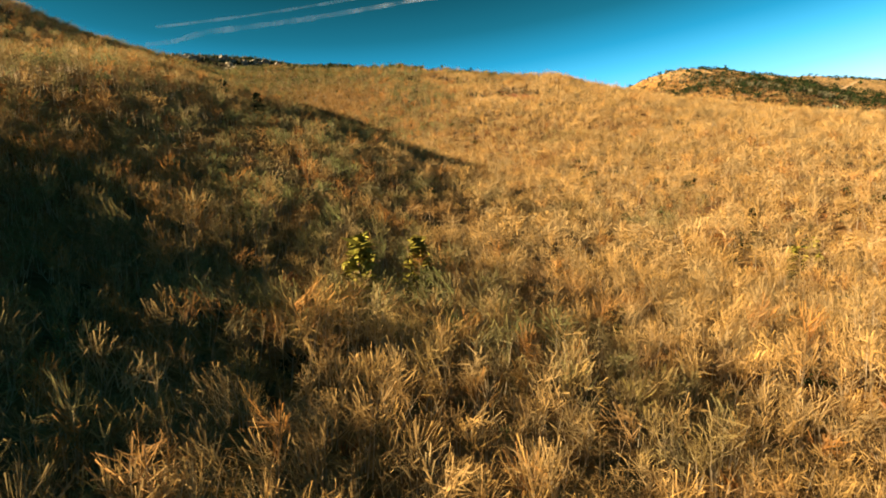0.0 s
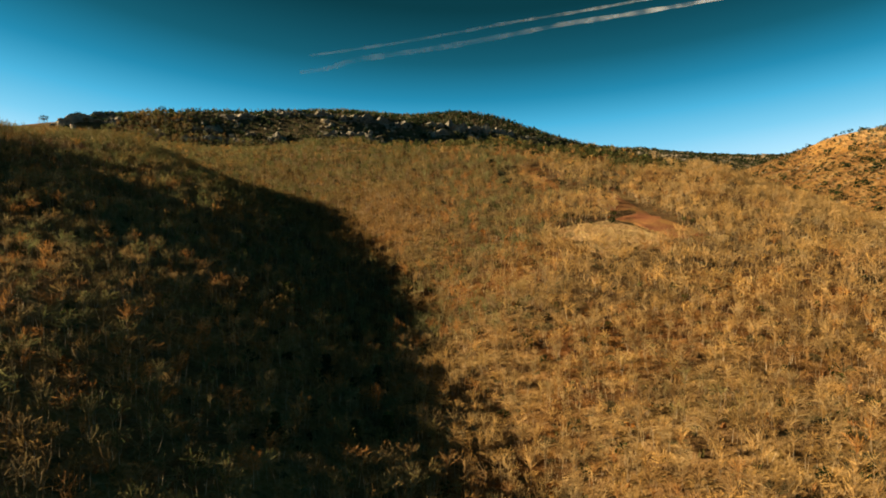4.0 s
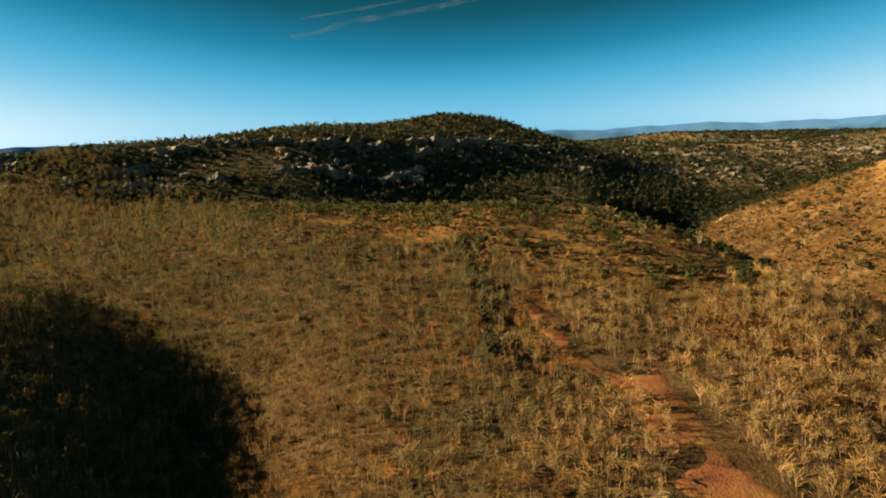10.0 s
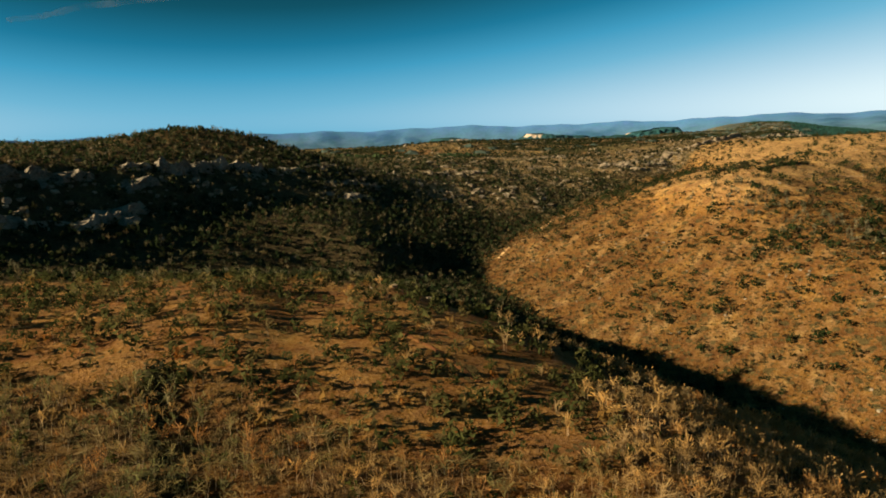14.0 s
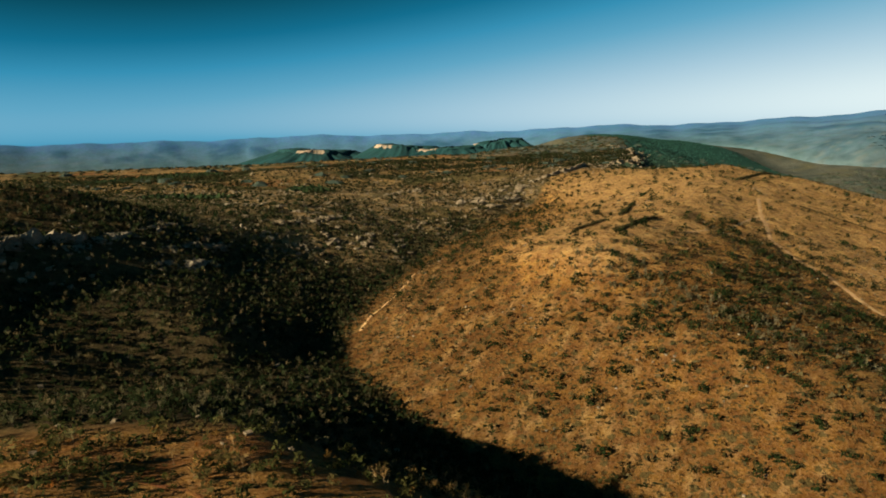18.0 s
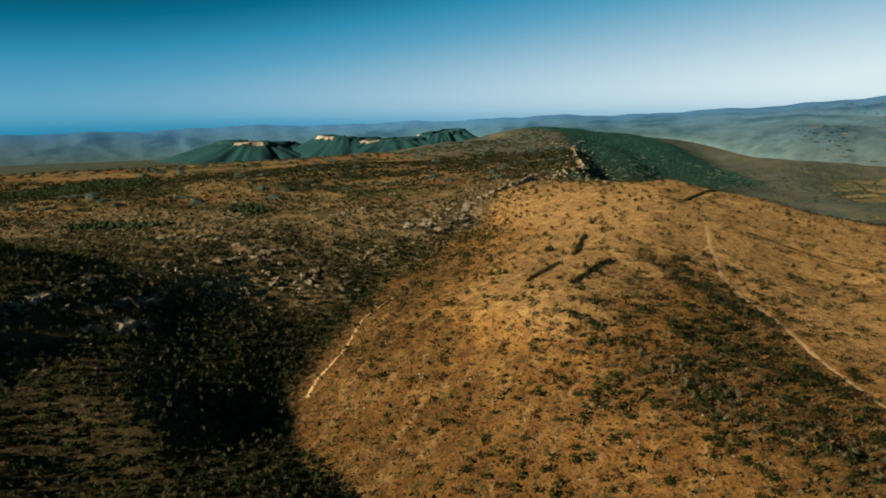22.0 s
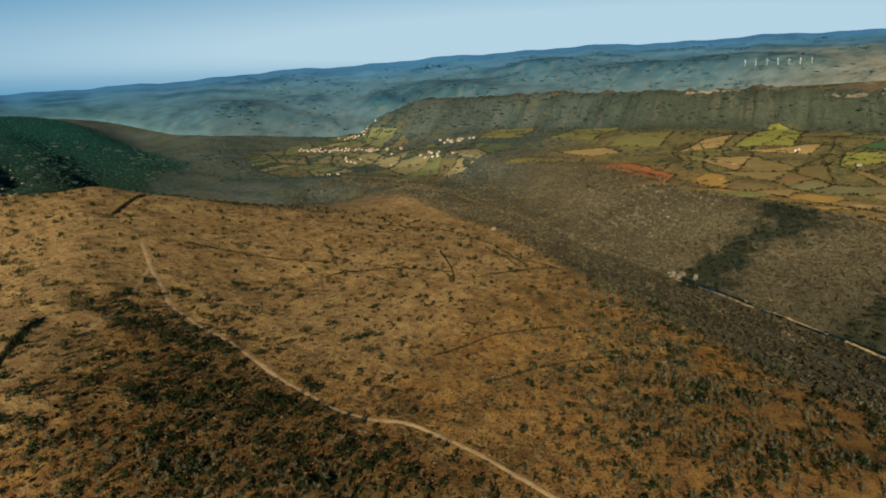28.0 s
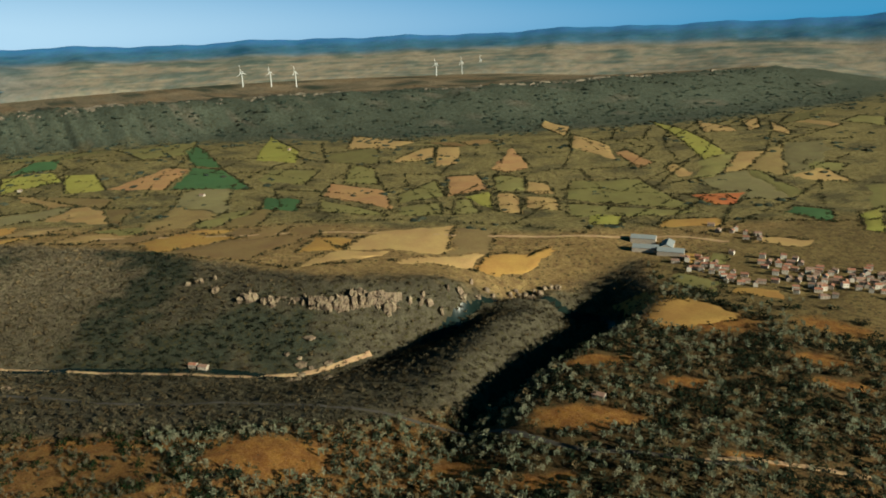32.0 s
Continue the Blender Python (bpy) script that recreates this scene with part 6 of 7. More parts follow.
rng = np.random.default_rng(400)
rim_line = curve_points([(-470, 668), (-398, 728), (-330, 795), (-265, 838), (-205, 925), (-155, 995), (-85, 1066), (-25, 1118), (30, 1195)], 1.0)
nests = np.sort(rng.uniform(0, 1, 22))
for k in range(110):
    p = rim_line[int(np.clip(nests[k % 22] + rng.normal(0, 0.010), 0, 1) * (len(rim_line) - 1))]
    back = 4 + 55 * ((k % 22) * 0.37 % 1) + rng.normal(0, 9)
    crag(p[0] + back * 0.75, p[1] - back * 0.6, rng.uniform(2, 6.5), rng.uniform(2, 6), CRAGS if k % 3 else CRAGS_DULL, "weathered grey boulder below the cliff", "boulders under the cliff", rng, 0.3)
for k in range(40):
    u = rng.uniform(0, 1)
    x = 20 + 380 * u + rng.normal(0, 45)
    y = 1165 + 260 * u + rng.normal(0, 55)
    if signed(EDGE_GULLY, np.array([x]), np.array([y]))[0] > -8:
        continue
    crag(x, y, rng.uniform(3, 8), rng.uniform(2, 5), CRAGS_DULL, "pale limestone block among scrub", "limestone blocks", rng, 0.35)
PILLARS = [(989, 234, 4, 11), (951, 216, 3, 8), (903, 199, 6, 14), (877, 176, 6, 16), (850, 150, 4, 10), (821, 124, 8, 17), (806, 88, 8, 16), (782, 64, 6, 13), (767, 15, 5, 10), (754, -28, 5, 10), (752, -80, 5, 10), (747, -120, 5, 9), (728, -134, 5, 9),
           (723, -170, 4, 8)]
for k, (cx, cy, count, tall) in enumerate(PILLARS):
    rng = np.random.default_rng(450 + k)
    for j in range(count):
        along_rim = rng.normal(0, 11)
        crag(cx + 0.55 * along_rim + rng.normal(0, 3), cy + 0.83 * along_rim + rng.normal(0, 3), rng.uniform(3.5, 9), rng.uniform(0.55, 1.3) * tall, CRAGS_WARM, "ochre limestone pillar in the gorge wall", "pillars of the gorge", rng, 0.36)
for k in range(9):
    crag(1138 + rng.normal(0, 9), 622 + rng.normal(0, 9), rng.uniform(6, 11), rng.uniform(5, 11), CRAGS_DULL, "pale rock beside the gorge road", "roadside rocks", rng, 0.2)
for k in range(10):
    crag(765 + rng.normal(0, 18), 190 + rng.normal(0, 16), rng.uniform(6, 12), rng.uniform(3, 6), CRAGS_WARM, "light gravelly rock by the river bend", "rocks at the bend", rng, 0.3)


def stones(name, x, y, size, mat, label, seed):
    """Many small loose rocks in one mesh, each a battered block."""
    rng = np.random.default_rng(seed)
    cube = np.array([(a, b, c) for a in (-1, 1) for b in (-1, 1) for c in (-1, 1)], float) * 0.5
    quads = np.array([(0, 1, 3, 2), (4, 6, 7, 5), (0, 4, 5, 1), (2, 3, 7, 6), (0, 2, 6, 4), (1, 5, 7, 3)])
    v = cube[None] + rng.uniform(-0.22, 0.22, (len(x), 8, 3))
    v[..., 2] *= 0.7
    turn = rng.uniform(0, 6.28, len(x))
    c, s = np.cos(turn)[:, None], np.sin(turn)[:, None]
    px = (v[..., 0] * c - v[..., 1] * s) * size[:, None] + x[:, None]
    py = (v[..., 0] * s + v[..., 1] * c) * size[:, None] + y[:, None]
    pz = v[..., 2] * size[:, None] + (height(x, y) + 0.12 * size)[:, None]
    f = quads[None] + (np.arange(len(x)) * 8)[:, None, None]
    me = from_arrays(name, np.stack([px, py, pz], -1).reshape(-1, 3), f.reshape(-1, 4), False)
    return tagged(part(name, me, mat), label, "rocks", kind="stuff")


rng = np.random.default_rng(410)
x, y = rng.uniform(-520, 480, 11000), rng.uniform(690, 1560, 11000)
slope_band, _ = along([(-470, 668), (-330, 790), (-205, 915), (-85, 1060), (60, 1190), (200, 1290), (385, 1420)], x, y)
x, y = keep((signed(EDGE_GULLY, x, y) < -4) & (rng.random(11000) < 0.06 + 0.5 * smooth(90, 15, slope_band) + 0.3 * smooth(1120, 1250, y)), x, y)
stones("scree", x, y, rng.uniform(0.8, 3.0, len(x)), M_ROCK_DULL, "pale limestone boulders and scree in the scrub", 411)
x, y = rng.uniform(100, 1000, 2600), rng.uniform(560, 1250, 2600)
x, y = keep((signed(EDGE_GULLY, x, y) > 5) & (signed(EDGE_BROW, x, y) < 0) & (fbm(x, y, 150, 2, 3.3) > -0.1), x, y)
stones("hill_stones", x, y, rng.uniform(0.4, 1.5, len(x)), M_ROCK, "scattered pale stones on the hill grass", 412)
x, y = rng.uniform(-700, 900, 1300), rng.uniform(1450, 2200, 1300)
x, y = keep((signed(EDGE_GULLY, x, y) < 40) | ((y > 1490) & (signed(EDGE_RIDGE, x, y) < 10)), x, y)
stones("plateau_rocks", x, y, rng.uniform(1.2, 4.0, len(x)), M_ROCK_DULL, "grey rocks strewn over the plateau", 413)


edge_line = curve_points(EDGE_RIDGE[3:], 2.0)
pick = rng.integers(0, len(edge_line), 520)
x, y = edge_line[pick, 0] + rng.normal(-4, 38, 520), edge_line[pick, 1] + rng.normal(0, 24, 520)
x, y = keep(fbm(x, y, 120, 2, 7.0) > -0.1, x, y)
stones("plateau_edge_rocks", x, y, rng.uniform(1.5, 5.5, len(x)), M_ROCK_DULL, "grey limestone rocks along the plateau's broken edge", 417)
x, y = rng.uniform(1150, 1750, 9000), rng.uniform(480, 1000, 9000)
hz = height(x, y)
x, y = keep((ellipse(x, y, 1490, 740, 170, 90, 38, 0.4) > rng.random(9000)) & (np.mod(hz + 2.0 * fbm(x, y, 90, 2, 1.0), 6.5) < 1.2), x, y)
stones("terrace_stones", x, y, rng.uniform(1.5, 4.0, len(x)), M_ROCK, "pale rock ledges in terraces on the gorge side", 416)
scarp_line = curve_points(LINES["scarp"], 4.0)
rng = np.random.default_rng(414)
pick = rng.integers(0, len(scarp_line), 900)
x, y = scarp_line[pick, 0] - rng.uniform(5, 90, 900), scarp_line[pick, 1] + rng.normal(0, 12, 900)
x, y = keep((fbm(x, y, 240, 3, 2.0) > 0.18) & (y < 900), x, y)
stones("scarp_rocks", x, y, rng.uniform(3, 8, len(x)), M_ROCK_DULL, "pale rock bands along the escarpment's top", 415)


# ---- hedges, walls and ruins on the hill ----
def hedge(chain, width, tall, seed):
    """A dense dark hedge of leaf tufts along a line."""
    rng = np.random.default_rng(seed)
    p = curve_points(chain, 1.4)
    x, y = p[:, 0] + rng.normal(0, width * 0.22, len(p)), p[:, 1] + rng.normal(0, width * 0.22, len(p))
    ob = scatter("hedge", BUSHES, x, y, rng.uniform(0.8, 1.25, len(p)) * tall, tones([(0.04, 0.045, 0.018), (0.06, 0.055, 0.022)], (3, 2), len(p), seed), (0.025, 0.025, 0.012),
                 M_SHRUB, "dark dense hedge line on the open hill", "hedge", seed + 1, kind="")
    return tagged(ob, group="hedges on the hill")


hedge([(294, 940), (318, 958), (345, 982), (368, 998)], 3.0, 3.4, 420)
hedge([(271, 973), (292, 990), (310, 1004), (327, 1018)], 2.5, 2.8, 421)
hedge([(350, 1034), (372, 1062), (398, 1098), (419, 1124)], 2.6, 3.0, 422)
hedge([(346, 1078), (356, 1088)], 6.0, 4.6, 423)
hedge([(-71, 591), (-60, 558), (-49, 531), (-41, 507), (-34, 486)], 5.0, 4.6, 425)
hedge([(650, 1246), (690, 1275), (725, 1297), (770, 1322)], 3.4, 3.2, 424)

for k, chain in enumerate(([(950, 1093), (1005, 983), (970, 874), (892, 787)], [(877, 903), (811, 856), (760, 830)], [(941, 862), (879, 790)], [(915, 840), (905, 749)], [(797, 821), (873, 778), (905, 749)],
                           [(640, 1120), (700, 1060), (740, 980)], [(690, 960), (760, 920), (800, 850)],
                           [(560, 760), (640, 730), (700, 680)], [(540, 700), (610, 660), (660, 610)])):
    hedge(chain, 1.6, 1.9, 430 + 2 * k)


def box(bm, x0, y0, z0, x1, y1, z1):
    m = bmesh.ops.create_cube(bm, size=1.0)
    bmesh.ops.scale(bm, vec=(x1 - x0, y1 - y0, z1 - z0), verts=m["verts"])
    bmesh.ops.translate(bm, vec=((x0 + x1) / 2, (y0 + y1) / 2, (z0 + z1) / 2), verts=m["verts"])
    return m["verts"]


def ruin(x, y, turn, w, d, label):
    top = new("ruined_sheepfold")
    top.matrix_basis = pose(x, y, float(height(x, y)[0]) - 0.4, 0, 0, turn)
    for k, (x0, y0, x1, y1, h) in enumerate(((-w / 2, -d / 2, w / 2, -d / 2 + 0.7, 2.6), (-w / 2, d / 2 - 0.7, w / 2, d / 2, 1.8),
                                             (-w / 2, -d / 2 + 0.72, -w / 2 + 0.7, d / 2 - 0.72, 2.9), (w / 2 - 0.7, -d / 2 + 0.72, w / 2, d / 2 - 0.72, 1.5))):
        bm = bmesh.new()
        box(bm, x0, y0, 0, x1, y1, h)
        bmesh.ops.subdivide_edges(bm, edges=bm.edges[:], cuts=4, use_grid_fill=True)
        for v in bm.verts:
            v.co += Vector((noise.noise(v.co * 0.9 + Vector((k, 0, 0))) * 0.12, noise.noise(v.co * 0.9 + Vector((0, k, 9))) * 0.12,
                            (noise.noise(Vector((v.co.x * 0.5, v.co.y * 0.5, k))) * 1.1 if v.co.z > h - 0.1 else 0)))
        part("wall", bm, M_ROCK_WARM, top)
    return tagged(top, label, "ruin", "ruins on the hill")


ruin(1068, 900, 20, 14, 8, "roofless pale stone sheepfold on the hill's edge")
ruin(886, 476, 35, 10, 6, "low ruined stone walls by the lane")
for k, (a, b) in enumerate((((700, 585), (676, 600)), ((690, 560), (664, 580)))):
    strip("bare_scar", [a, ((a[0] + b[0]) / 2 + 4, (a[1] + b[1]) / 2 - 3), b], 3.5, 0.3, M_STUBBLE, "pale bare scar in the turf", "bare ground", ragged=0.4)


# ---- pines and lone trees ----
def pine(x, y, h, colour, label, seed):
    rng = np.random.default_rng(seed)
    top = new("pine_tree")
    top.matrix_basis = pose(x, y, float(height(x, y)[0]) - 0.2, 0, 0, rng.uniform(0, 360))
    bm = bmesh.new()
    bmesh.ops.create_cone(bm, cap_ends=True, segments=8, radius1=0.035 * h, radius2=0.008 * h, depth=h)
    bmesh.ops.translate(bm, vec=(0, 0, h / 2), verts=bm.verts)
    part("trunk", bm, M_BARK, top)
    v, f, tint = [], [], []
    tiers = 11
    for t in range(tiers):
        z = h * (0.16 + 0.82 * t / (tiers - 1))
        reach = h * 0.36 * (1 - 0.88 * t / (tiers - 1)) * rng.uniform(0.8, 1.15)
        for k in range(7):
            a = rng.uniform(0, 6.283)
            tip = np.array([math.cos(a), math.sin(a), 0]) * reach + np.array([0, 0, z - 0.12 * reach])
            for m in range(7):
                c = np.array([0, 0, z]) + (tip - np.array([0, 0, z])) * rng.uniform(0.3, 1.0)
                f.append([len(v), len(v) + 1, len(v) + 2])
                for _ in range(3):
                    v.append(c + rng.normal(0, 0.07 * h, 3) * (1, 1, 0.5))
                tint += [np.array(colour) * rng.uniform(0.6, 1.25)] * 3
    me = from_arrays("crown", np.array(v), np.array(f), False)
    colour_attribute(me, "tint", np.array(tint))
    part("crown", me, M_SHRUB, top)
    return tagged(top, label, "tree", "pines in the wood")


YELLOW_GREEN, DARK_GREEN = (0.30, 0.27, 0.04), (0.03, 0.055, 0.018)
for k, (x, y, h, c) in enumerate(((-13, 80, 9.0, YELLOW_GREEN), (-7, 88, 7.5, YELLOW_GREEN), (-70, 201, 7.0, DARK_GREEN), (-60, 199, 7.5, DARK_GREEN), (-52, 318, 6.5, DARK_GREEN),
                                  (-36, 293, 6.5, DARK_GREEN), (-46, 286, 7.0, DARK_GREEN), (-73, 320, 7.5, (0.10, 0.12, 0.025)), (-30, 263, 6.0, (0.09, 0.11, 0.025)),
                                  (-26, 271, 6.5, (0.10, 0.12, 0.025)), (-40, 250, 6.0, (0.08, 0.10, 0.02)), (52, 118, 5.0, (0.40, 0.36, 0.05)), (57, 122, 4.5, (0.40, 0.36, 0.05)))):
    pine(x, y, h, c, "sunlit yellow-green pine among bare trees" if c[0] > 0.15 else "dark green pine among bare trees", 500 + k)


def crown_tree(x, y, h, colour, label, seed, name="oak_tree", group="leafy trees"):
    """A lone broad tree with a trunk, limbs and a ragged crown of leaf tufts."""
    rng = np.random.default_rng(seed)
    top = new(name)
    top.matrix_basis = pose(x, y, float(height(x, y)[0]) - 0.1, 0, 0, rng.uniform(0, 360))
    bm = bmesh.new()
    bmesh.ops.create_cone(bm, cap_ends=True, segments=7, radius1=0.04 * h, radius2=0.02 * h, depth=0.5 * h)
    bmesh.ops.translate(bm, vec=(0, 0, 0.25 * h), verts=bm.verts)
    part("trunk", bm, M_BARK, top)
    for k in range(4):
        a = 1.57 * k + rng.uniform(-0.4, 0.4)
        bm = bmesh.new()
        bmesh.ops.create_cone(bm, cap_ends=True, segments=5, radius1=0.018 * h, radius2=0.006 * h, depth=0.42 * h)
        bmesh.ops.translate(bm, vec=(0, 0, 0.21 * h), verts=bm.verts)
        bmesh.ops.transform(bm, matrix=pose(0, 0, 0.42 * h, 38 * math.cos(a), 38 * math.sin(a), 0), verts=bm.verts)
        part("limb", bm, M_BARK, top)
    v, f, k = leafy(seed, 150, 0.72, 0.13)
    me = from_arrays("crown", v * h * 0.95 + np.array([0, 0, 0.32 * h]), f, False)
    colour_attribute(me, "tint", np.array(colour)[None] * k[:, None])
    part("crown", me, M_SHRUB, top)
    return tagged(top, label, "tree", group)


for k, (x, y, h) in enumerate(((-20, 77, 4.5), (-37, 192, 4.0), (45, 134, 4.0), (33, 178, 3.8), (17, 155, 3.6))):
    crown_tree(x, y, h, (0.42, 0.14, 0.035), "small oak holding rust-orange dead leaves", 540 + k)
for k, (x, y, h) in enumerate(((-402, 722, 8.5), (-468, 690, 9.0), (-440, 668, 7.5), (-485, 668, 8.0), (-23, 512, 5.5), (-12, 500, 5.0), (12, 470, 5.0), (4, 490, 5.0))):
    crown_tree(x, y, h, (0.045, 0.052, 0.02), "dark evergreen oak on the open ground", 560 + k, "evergreen_oak", "evergreen oaks")


# ---- buildings ----
def house_template(w, d, h, roof_mat, wall_mat, windows):
    """A gabled house: wall, roof of two slopes with eaves, chimney, door and windows."""
    top = new("house")
    rise = d * 0.22
    bm = bmesh.new()
    pts = [(-w / 2, -d / 2), (w / 2, -d / 2), (w / 2, d / 2), (-w / 2, d / 2)]
    low = [bm.verts.new((x, y, -1.5)) for x, y in pts]
    high = [bm.verts.new((x, y, h)) for x, y in pts]
    g1, g2 = bm.verts.new((-w / 2, 0, h + rise)), bm.verts.new((w / 2, 0, h + rise))
    for i in (0, 2):
        bm.faces.new((low[i], low[(i + 1) % 4], high[(i + 1) % 4], high[i]))
    bm.faces.new((low[1], low[2], high[2], g2, high[1]))
    bm.faces.new((low[3], low[0], high[0], g1, high[3]))
    part("wall", bm, wall_mat, top)
    bm = bmesh.new()
    for s in (-1, 1):
        a = [(-w / 2 - 0.4, s * (d / 2 + 0.5), h - 0.25), (w / 2 + 0.4, s * (d / 2 + 0.5), h - 0.25), (w / 2 + 0.4, 0, h + rise + 0.05), (-w / 2 - 0.4, 0, h + rise + 0.05)]
        lo, up = [bm.verts.new(p) for p in a], [bm.verts.new((p[0], p[1], p[2] + 0.28)) for p in a]
        for i in range(4):
            bm.faces.new((lo[i], lo[(i + 1) % 4], up[(i + 1) % 4], up[i]))
        bm.faces.new(up)
        bm.faces.new(lo[::-1])
    bmesh.ops.recalc_face_normals(bm, faces=bm.faces)
    roof = part("roof", bm, roof_mat, top)
    if windows:
        bm = bmesh.new()
        box(bm, w * 0.22, -0.5, h + rise * 0.5, w * 0.22 + 0.9, 0.4, h + rise + 1.1)
        part("chimney", bm, wall_mat, roof)
        for s in (-1, 1):
            for i in range(windows):
                cx = (i + 0.5) / windows * w - w / 2
                bm = bmesh.new()
                box(bm, cx - 0.55, s * d / 2 - 0.06, h * 0.5, cx + 0.55, s * d / 2 + 0.06, h * 0.5 + 1.5)
                part("window", bm, M_GLASS, top)
        bm = bmesh.new()
        box(bm, -0.6, -d / 2 - 0.07, 0, 0.6, -d / 2 + 0.05, 2.1)
        part("door", bm, M_BARK, top)
    return top


M_WALL2 = material("pale_render", (0.62, 0.56, 0.48), 0.9, "", (0.3, 3.0), 0.2, dim=0.95)
M_ROOF2 = material("brown_tiles", (0.30, 0.19, 0.14), 0.85, "", (0.4, 4.0), 0.35, dim=0.9)
rng = np.random.default_rng(600)
kinds_of_house = [house_template(12, 8, 6, M_ROOF, M_WALL, 3), house_template(9, 7, 7, M_ROOF2, M_WALL2, 2), house_template(14, 9, 5.5, M_ROOF2, M_WALL, 3), house_template(10, 8, 8, M_ROOF, M_WALL2, 2)]
for t in kinds_of_house:
    t.scale = (0.78, 0.78, 0.78)
placed = []
spots_of_houses = []
for c, count, sx, sy in (((455, -412), 34, 30, 22), ((428, -445), 20, 26, 24), ((560, -345), 22, 34, 12), ((510, -430), 18, 30, 16), ((607, -358), 8, 22, 10), ((655, -508), 8, 34, 12), ((400, -490), 10, 34, 26)):
    for k in range(count):
        for attempt in range(40):
            p = (c[0] + rng.normal(0, sx), c[1] + rng.normal(0, sy))
            if all(math.hypot(p[0] - q[0], p[1] - q[1]) > 10 for q in placed):
                placed.append(p)
                spots_of_houses.append(p)
                break
for k, (x, y) in enumerate(spots_of_houses):
    t = kinds_of_house[rng.integers(4)]
    m = pose(x, y, float(height(x, y)[0]) - 0.1, 0, 0, rng.choice((25, 115, 40, 205)) + rng.uniform(-12, 12))
    ob = copy_thing(t, m)
    tagged(ob, "village house with pale walls and a tiled roof", "house", "houses of the village")
for x, y, s in ((838, 284, 2), (850, 292, 0)):
    ob = copy_thing(kinds_of_house[s], pose(x, y, float(height(x, y)[0]) - 0.1, 0, 0, 40))
    tagged(ob, "lone stone house by the gorge road", "house", "houses by the road")
ob = copy_thing(kinds_of_house[2], pose(433, 68, float(height(433, 68)[0]), 0, 0, 20))
tagged(ob, "red-roofed farmhouse among dark trees", "house", "farmhouses")
for x, y in ((1870, -320), (2090, 460), (2110, 450), (1890, 330), (1530, 40)):
    ob = copy_thing(kinds_of_house[rng.integers(4)], pose(x, y, float(height(x, y)[0]), 0, 0, rng.uniform(0, 180)))
    tagged(ob, "isolated farmhouse between the fields", "house", "farmhouses")
shed = house_template(38, 18, 7, M_SLATE, M_WALL, 0)
shed.name = "farm_shed"
for x, y, turn in ((735, -385, 30), (706, -352, 32), (690, -384, 120), (668, -362, 30)):
    tagged(copy_thing(shed, pose(x, y, float(height(x, y)[0]), 0, 0, turn)), "long pale shed with a grey sheet roof", "shed", "sheds by the village")
far_house = house_template(9.5, 7.5, 5.5, M_ROOF2, material("weathered_render", (0.40, 0.34, 0.29), 0.9, "", (0.1, 1.0), 0.3, dim=0.9), 0)
TOWN = [(2495, 2270), (2490, 2240), (2480, 2190), (2470, 2120), (2455, 2020), (2440, 1940), (2432, 1880), (2870, 2320), (2840, 2240), (2550, 1650), (2520, 1590), (1750, 1690), (2211, 1902), (2200, 1560)]
for k in range(126):
    c = TOWN[k % len(TOWN)]
    x, y = c[0] + rng.normal(0, 28), c[1] + rng.normal(0, 34)
    tagged(copy_thing(far_house, pose(x, y, float(height(x, y)[0]), 0, 0, rng.uniform(0, 180))), "small pale house of the distant town", "house", "houses of the distant town")
for t in (*kinds_of_house, shed, far_house):
    for o in (*t.children_recursive, t):
        bpy.data.objects.remove(o)


# ---- wind turbines ----
def turbine():
    top = new("wind_turbine")
    bm = bmesh.new()
    bmesh.ops.create_cone(bm, cap_ends=True, segments=14, radius1=2.3, radius2=1.3, depth=68)
    bmesh.ops.translate(bm, vec=(0, 0, 34), verts=bm.verts)
    part("tower", bm, M_WHITE, top)
    bm = bmesh.new()
    box(bm, -1.7, -3.5, 67.5, 1.7, 6.5, 71)
    bmesh.ops.bevel(bm, geom=bm.edges[:], offset=0.5, segments=2, affect='EDGES')
    part("nacelle", bm, M_WHITE, top)
    bm = bmesh.new()
    bmesh.ops.create_uvsphere(bm, u_segments=10, v_segments=8, radius=1.7)
    bmesh.ops.translate(bm, vec=(0, -4.6, 69.2), verts=bm.verts)
    hub = part("hub", bm, M_WHITE, top)
    for k in range(3):
        bm = bmesh.new()
        rows = [(0.5, 0.9, 0.8), (4, 1.5, 0.6), (12, 1.3, 0.4), (24, 0.8, 0.25), (34, 0.25, 0.1)]
        loops = [[bm.verts.new((x * w, t * y, z)) for x, y in ((-0.6, 0), (0, 1), (1.0, 0), (0, -1))] for z, w, t in rows]
        for a, b in zip(loops[:-1], loops[1:]):
            for i in range(4):
                bm.faces.new((a[i], a[(i + 1) % 4], b[(i + 1) % 4], b[i]))
        bm.faces.new(loops[-1])
        bmesh.ops.transform(bm, matrix=pose(0, -4.8, 69.2) @ pose(0, 0, 0, 0, 120 * k + 8, 0), verts=bm.verts)
        bmesh.ops.recalc_face_normals(bm, faces=bm.faces)
        part("blade", bm, M_WHITE, hub)
    return top


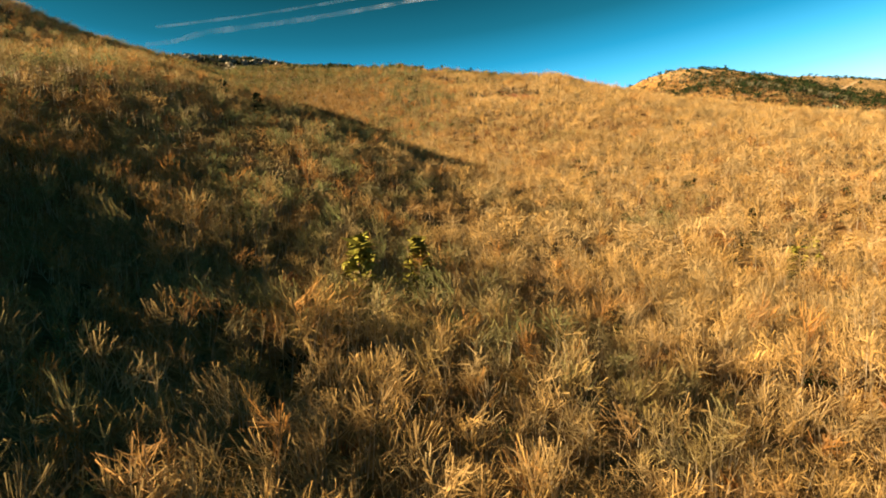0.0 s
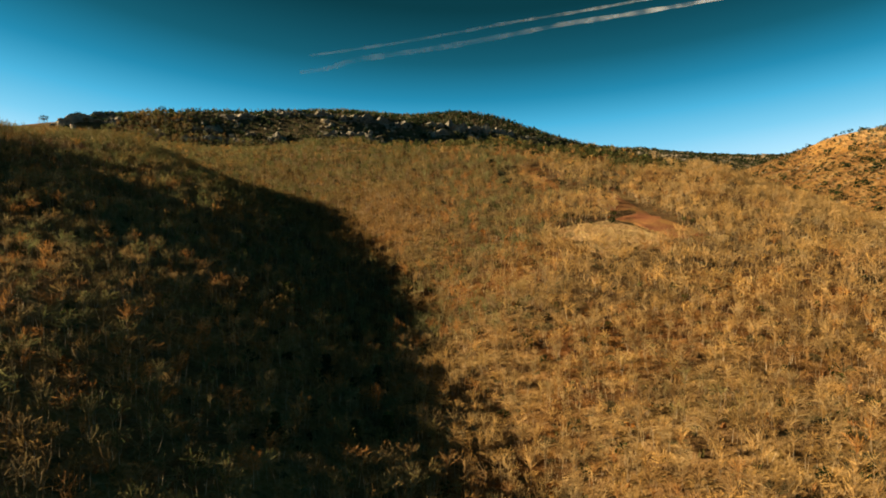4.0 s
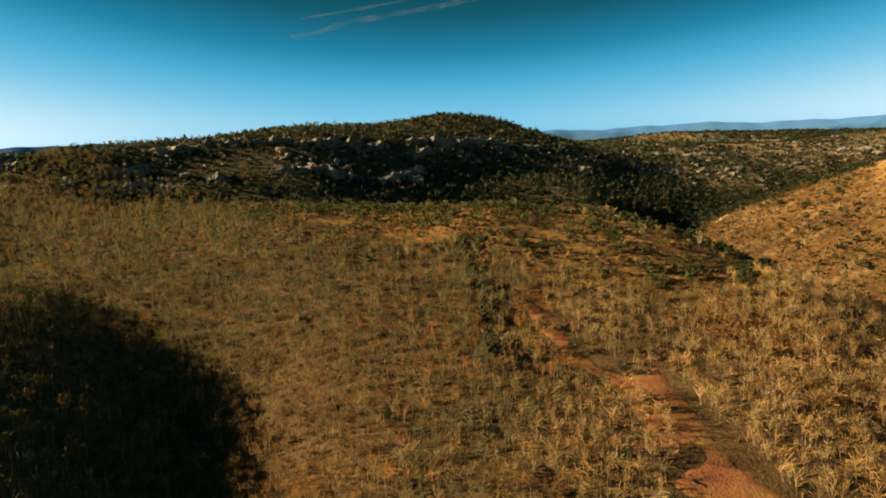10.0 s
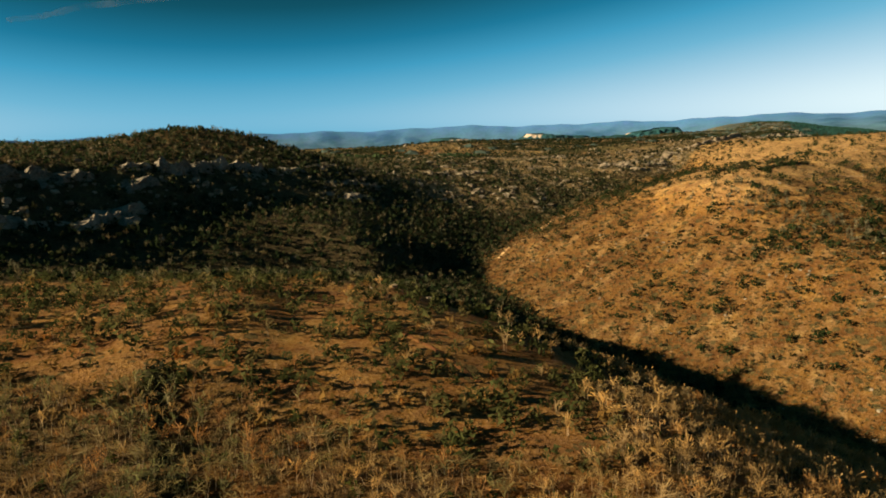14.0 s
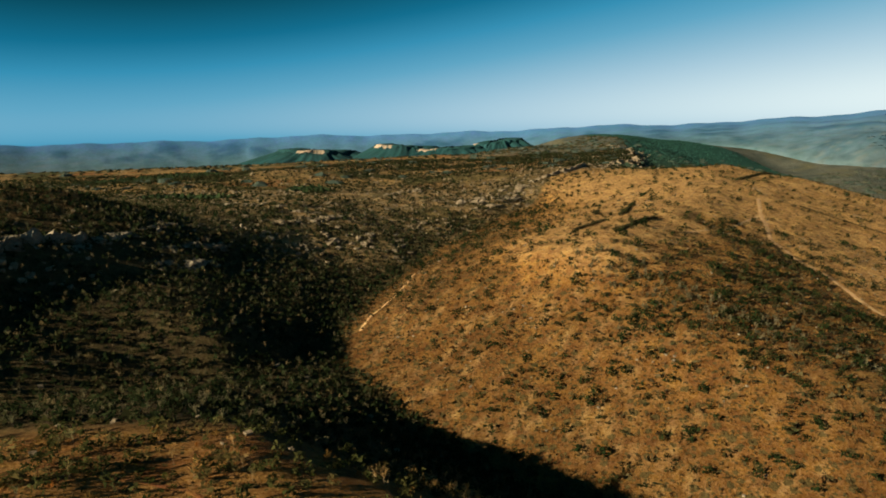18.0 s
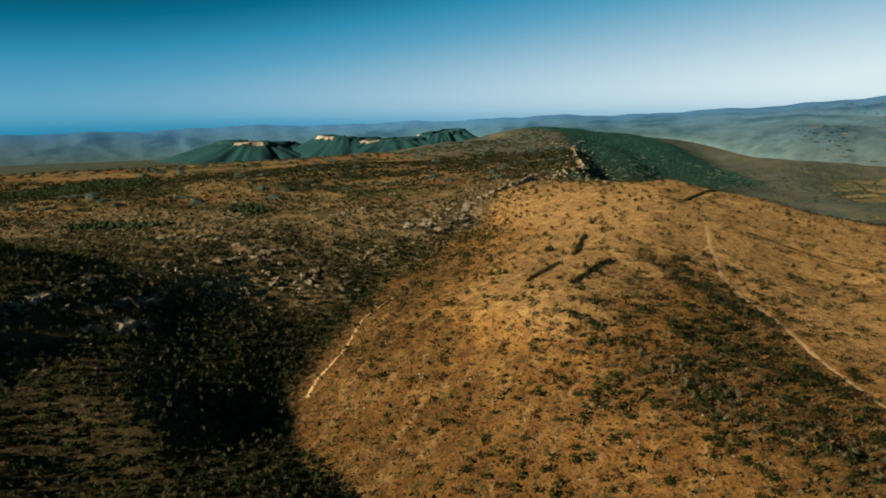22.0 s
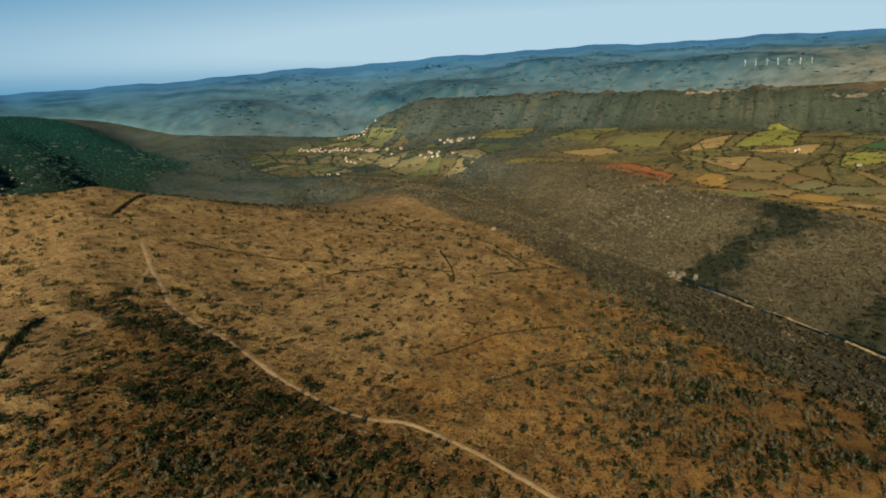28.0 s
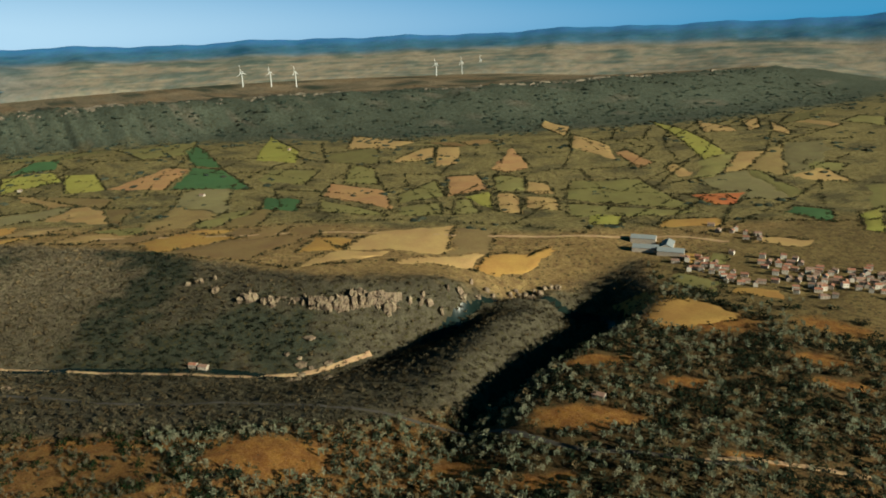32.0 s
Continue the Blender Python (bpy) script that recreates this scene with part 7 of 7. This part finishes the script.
first = turbine()
sites = [(3420, -822, 1.0), (3300, -915, 1.0), (3200, -996, 1.0), (2980, -1655, 0.9), (3020, -1850, 0.9), (3120, -2065, 0.9)]
rng = np.random.default_rng(640)
for k, (x, y, s) in enumerate(sites):
    m = pose(x, y, float(height(x, y)[0]) - 0.5, 0, 0, 110 + rng.uniform(-8, 8))
    ob = copy_thing(first, m)
    ob.scale = (s, s, s)
    tagged(ob, "tall white three-bladed wind turbine on the plateau", "wind turbine", "wind turbines")
for k in range(7):
    a = radians(87.3 + 0.72 * k)
    ob = copy_thing(first, pose(44 + 3490 * math.sin(a), 497 + 3490 * math.cos(a), 335, 0, 0, 110))
    ob.scale = (0.32, 0.32, 0.32)
    tagged(ob, "distant white wind turbine on a blue ridge", "wind turbine", "distant wind turbines")
for o in (*first.children_recursive, first):
    bpy.data.objects.remove(o)


# ---- mesas to the north ----
def mesa(az, dist, wide, deep, z_top, seed, tilt, pale):
    """A table hill: gullied wooded slopes tinted teal for haze, under a broken cliff band painted pale on its sunward
    arc.
    """
    cx, cy = 5 + dist * math.sin(radians(az)), 436 + dist * math.cos(radians(az))
    n = 144
    a = np.linspace(0, 2 * math.pi, n, endpoint=False)
    rx, ry = np.cos(a), np.sin(a)
    base = float(height(cx, cy)[0]) - 25
    lip = z_top + tilt * rx + 7 * fbm(400 * rx, 400 * ry, 260, 3, seed * 3.0)
    band = np.clip(13 + 16 * fbm(300 * rx, 300 * ry, 120, 3, seed * 5.0), 4, 26)
    co, tint = [], []
    for k, u, rough in ((2.5, 0.0, 0.3), (2.1, 0.3, 0.28), (1.7, 0.58, 0.24), (1.36, 0.79, 0.2), (1.17, 0.92, 0.16), (1.06, 2.0, 0.14), (1.03, 3.0, 0.14), (0.99, 4.0, 0.14), (0.8, 5.0, 0.1), (0.4, 6.0, 0.05)):
        r = k * (1 + rough * fbm(350 * rx + seed * 90, 350 * ry, 230, 3, seed * 2.0 + 0.1 * u) + 0.10 * np.sin(3 * a + seed))
        foot = lip - band
        z = base + u * (foot - base) if u < 1 else {2.0: foot - 1, 3.0: foot + 1, 4.0: lip, 5.0: lip + 2.5, 6.0: lip + 4}[u]
        co.append(np.stack([cx + wide / 2 * r * rx, cy + deep / 2 * r * ry, z + 0 * a], 1))
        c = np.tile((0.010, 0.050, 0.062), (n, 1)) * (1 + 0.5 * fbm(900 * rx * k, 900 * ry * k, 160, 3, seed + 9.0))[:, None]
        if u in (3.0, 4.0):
            # pale rock colour only on the arc facing the sun, as if sunlit
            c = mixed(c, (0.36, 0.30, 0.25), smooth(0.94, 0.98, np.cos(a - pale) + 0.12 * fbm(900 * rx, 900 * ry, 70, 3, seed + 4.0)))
        tint.append(c)
    i = np.arange(n)
    j = (i + 1) % n
    f = np.concatenate([np.stack([q * n + i, q * n + j, (q + 1) * n + j, (q + 1) * n + i], 1) for q in range(len(co) - 1)])
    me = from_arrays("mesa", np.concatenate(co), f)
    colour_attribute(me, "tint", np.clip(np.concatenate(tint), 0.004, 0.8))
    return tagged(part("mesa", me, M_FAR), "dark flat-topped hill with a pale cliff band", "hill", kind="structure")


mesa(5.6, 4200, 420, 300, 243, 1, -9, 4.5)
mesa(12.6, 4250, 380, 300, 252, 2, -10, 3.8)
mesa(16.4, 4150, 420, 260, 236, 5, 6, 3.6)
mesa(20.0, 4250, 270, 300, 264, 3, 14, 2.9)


# ---- vapour trails ----
def trail(points, width, seed):
    """A thin ribbon of ice cloud high in the sky."""
    rng = np.random.default_rng(seed)
    m = 60
    s = np.linspace(0, 1, m)
    p = np.array(points, float)
    az, el = np.interp(s, np.linspace(0, 1, len(p)), p[:, 0]), np.interp(s, np.linspace(0, 1, len(p)), p[:, 1])
    d = 4450.0
    mid = np.stack([10 + d * np.sin(np.radians(az)) * np.cos(np.radians(el)), 150 + d * np.cos(np.radians(az)) * np.cos(np.radians(el)), 205 + d * np.sin(np.radians(el))], 1)
    w = width * (0.45 + 0.55 * np.sin(np.pi * np.clip(s * 0.9 + 0.08, 0, 1)) ** 0.5) * rng.uniform(0.75, 1.25, m)
    up = np.array([0.0, -0.25, 1.0])
    co = np.concatenate([mid - up * w[:, None], mid + up * w[:, None]])
    i = np.arange(m - 1)
    return from_arrays("vapour_trail", co, np.stack([i, i + 1, m + i + 1, m + i], 1))


M_TRAIL = bpy.data.materials.new("ice_cloud")
M_TRAIL.use_nodes = True
t = M_TRAIL.node_tree
b = t.nodes["Principled BSDF"]
b.inputs["Base Color"].default_value = (0.9, 0.93, 1.0, 1)
b.inputs["Roughness"].default_value = 1.0
geo = t.nodes.new("ShaderNodeNewGeometry")
wisps = t.nodes.new("ShaderNodeTexNoise")
wisps.inputs["Scale"].default_value, wisps.inputs["Detail"].default_value = 0.008, 4
t.links.new(geo.outputs["Position"], wisps.inputs["Vector"])
thin = t.nodes.new("ShaderNodeMapRange")
thin.inputs["From Min"].default_value, thin.inputs["From Max"].default_value = 0.3, 0.75
thin.inputs["To Min"].default_value, thin.inputs["To Max"].default_value = 0.03, 0.5
t.links.new(wisps.outputs["Fac"], thin.inputs["Value"])
t.links.new(thin.outputs[0], b.inputs["Alpha"])
for points, width, seed in (([(-24.8, 10.2), (-18.1, 11.2), (-9.1, 12.6), (3.5, 13.95), (14, 14.9)], 8, 650), ([(-25.6, 8.9), (-23.6, 9.2), (-21.2, 9.95), (-13.6, 11.0), (-4.7, 12.35), (9, 13.5)], 14, 651)):
    ob = part("vapour_trail", trail(points, width, seed), M_TRAIL)
    tagged(ob, "thin white vapour trail across the blue sky", "vapour trail", kind="stuff")
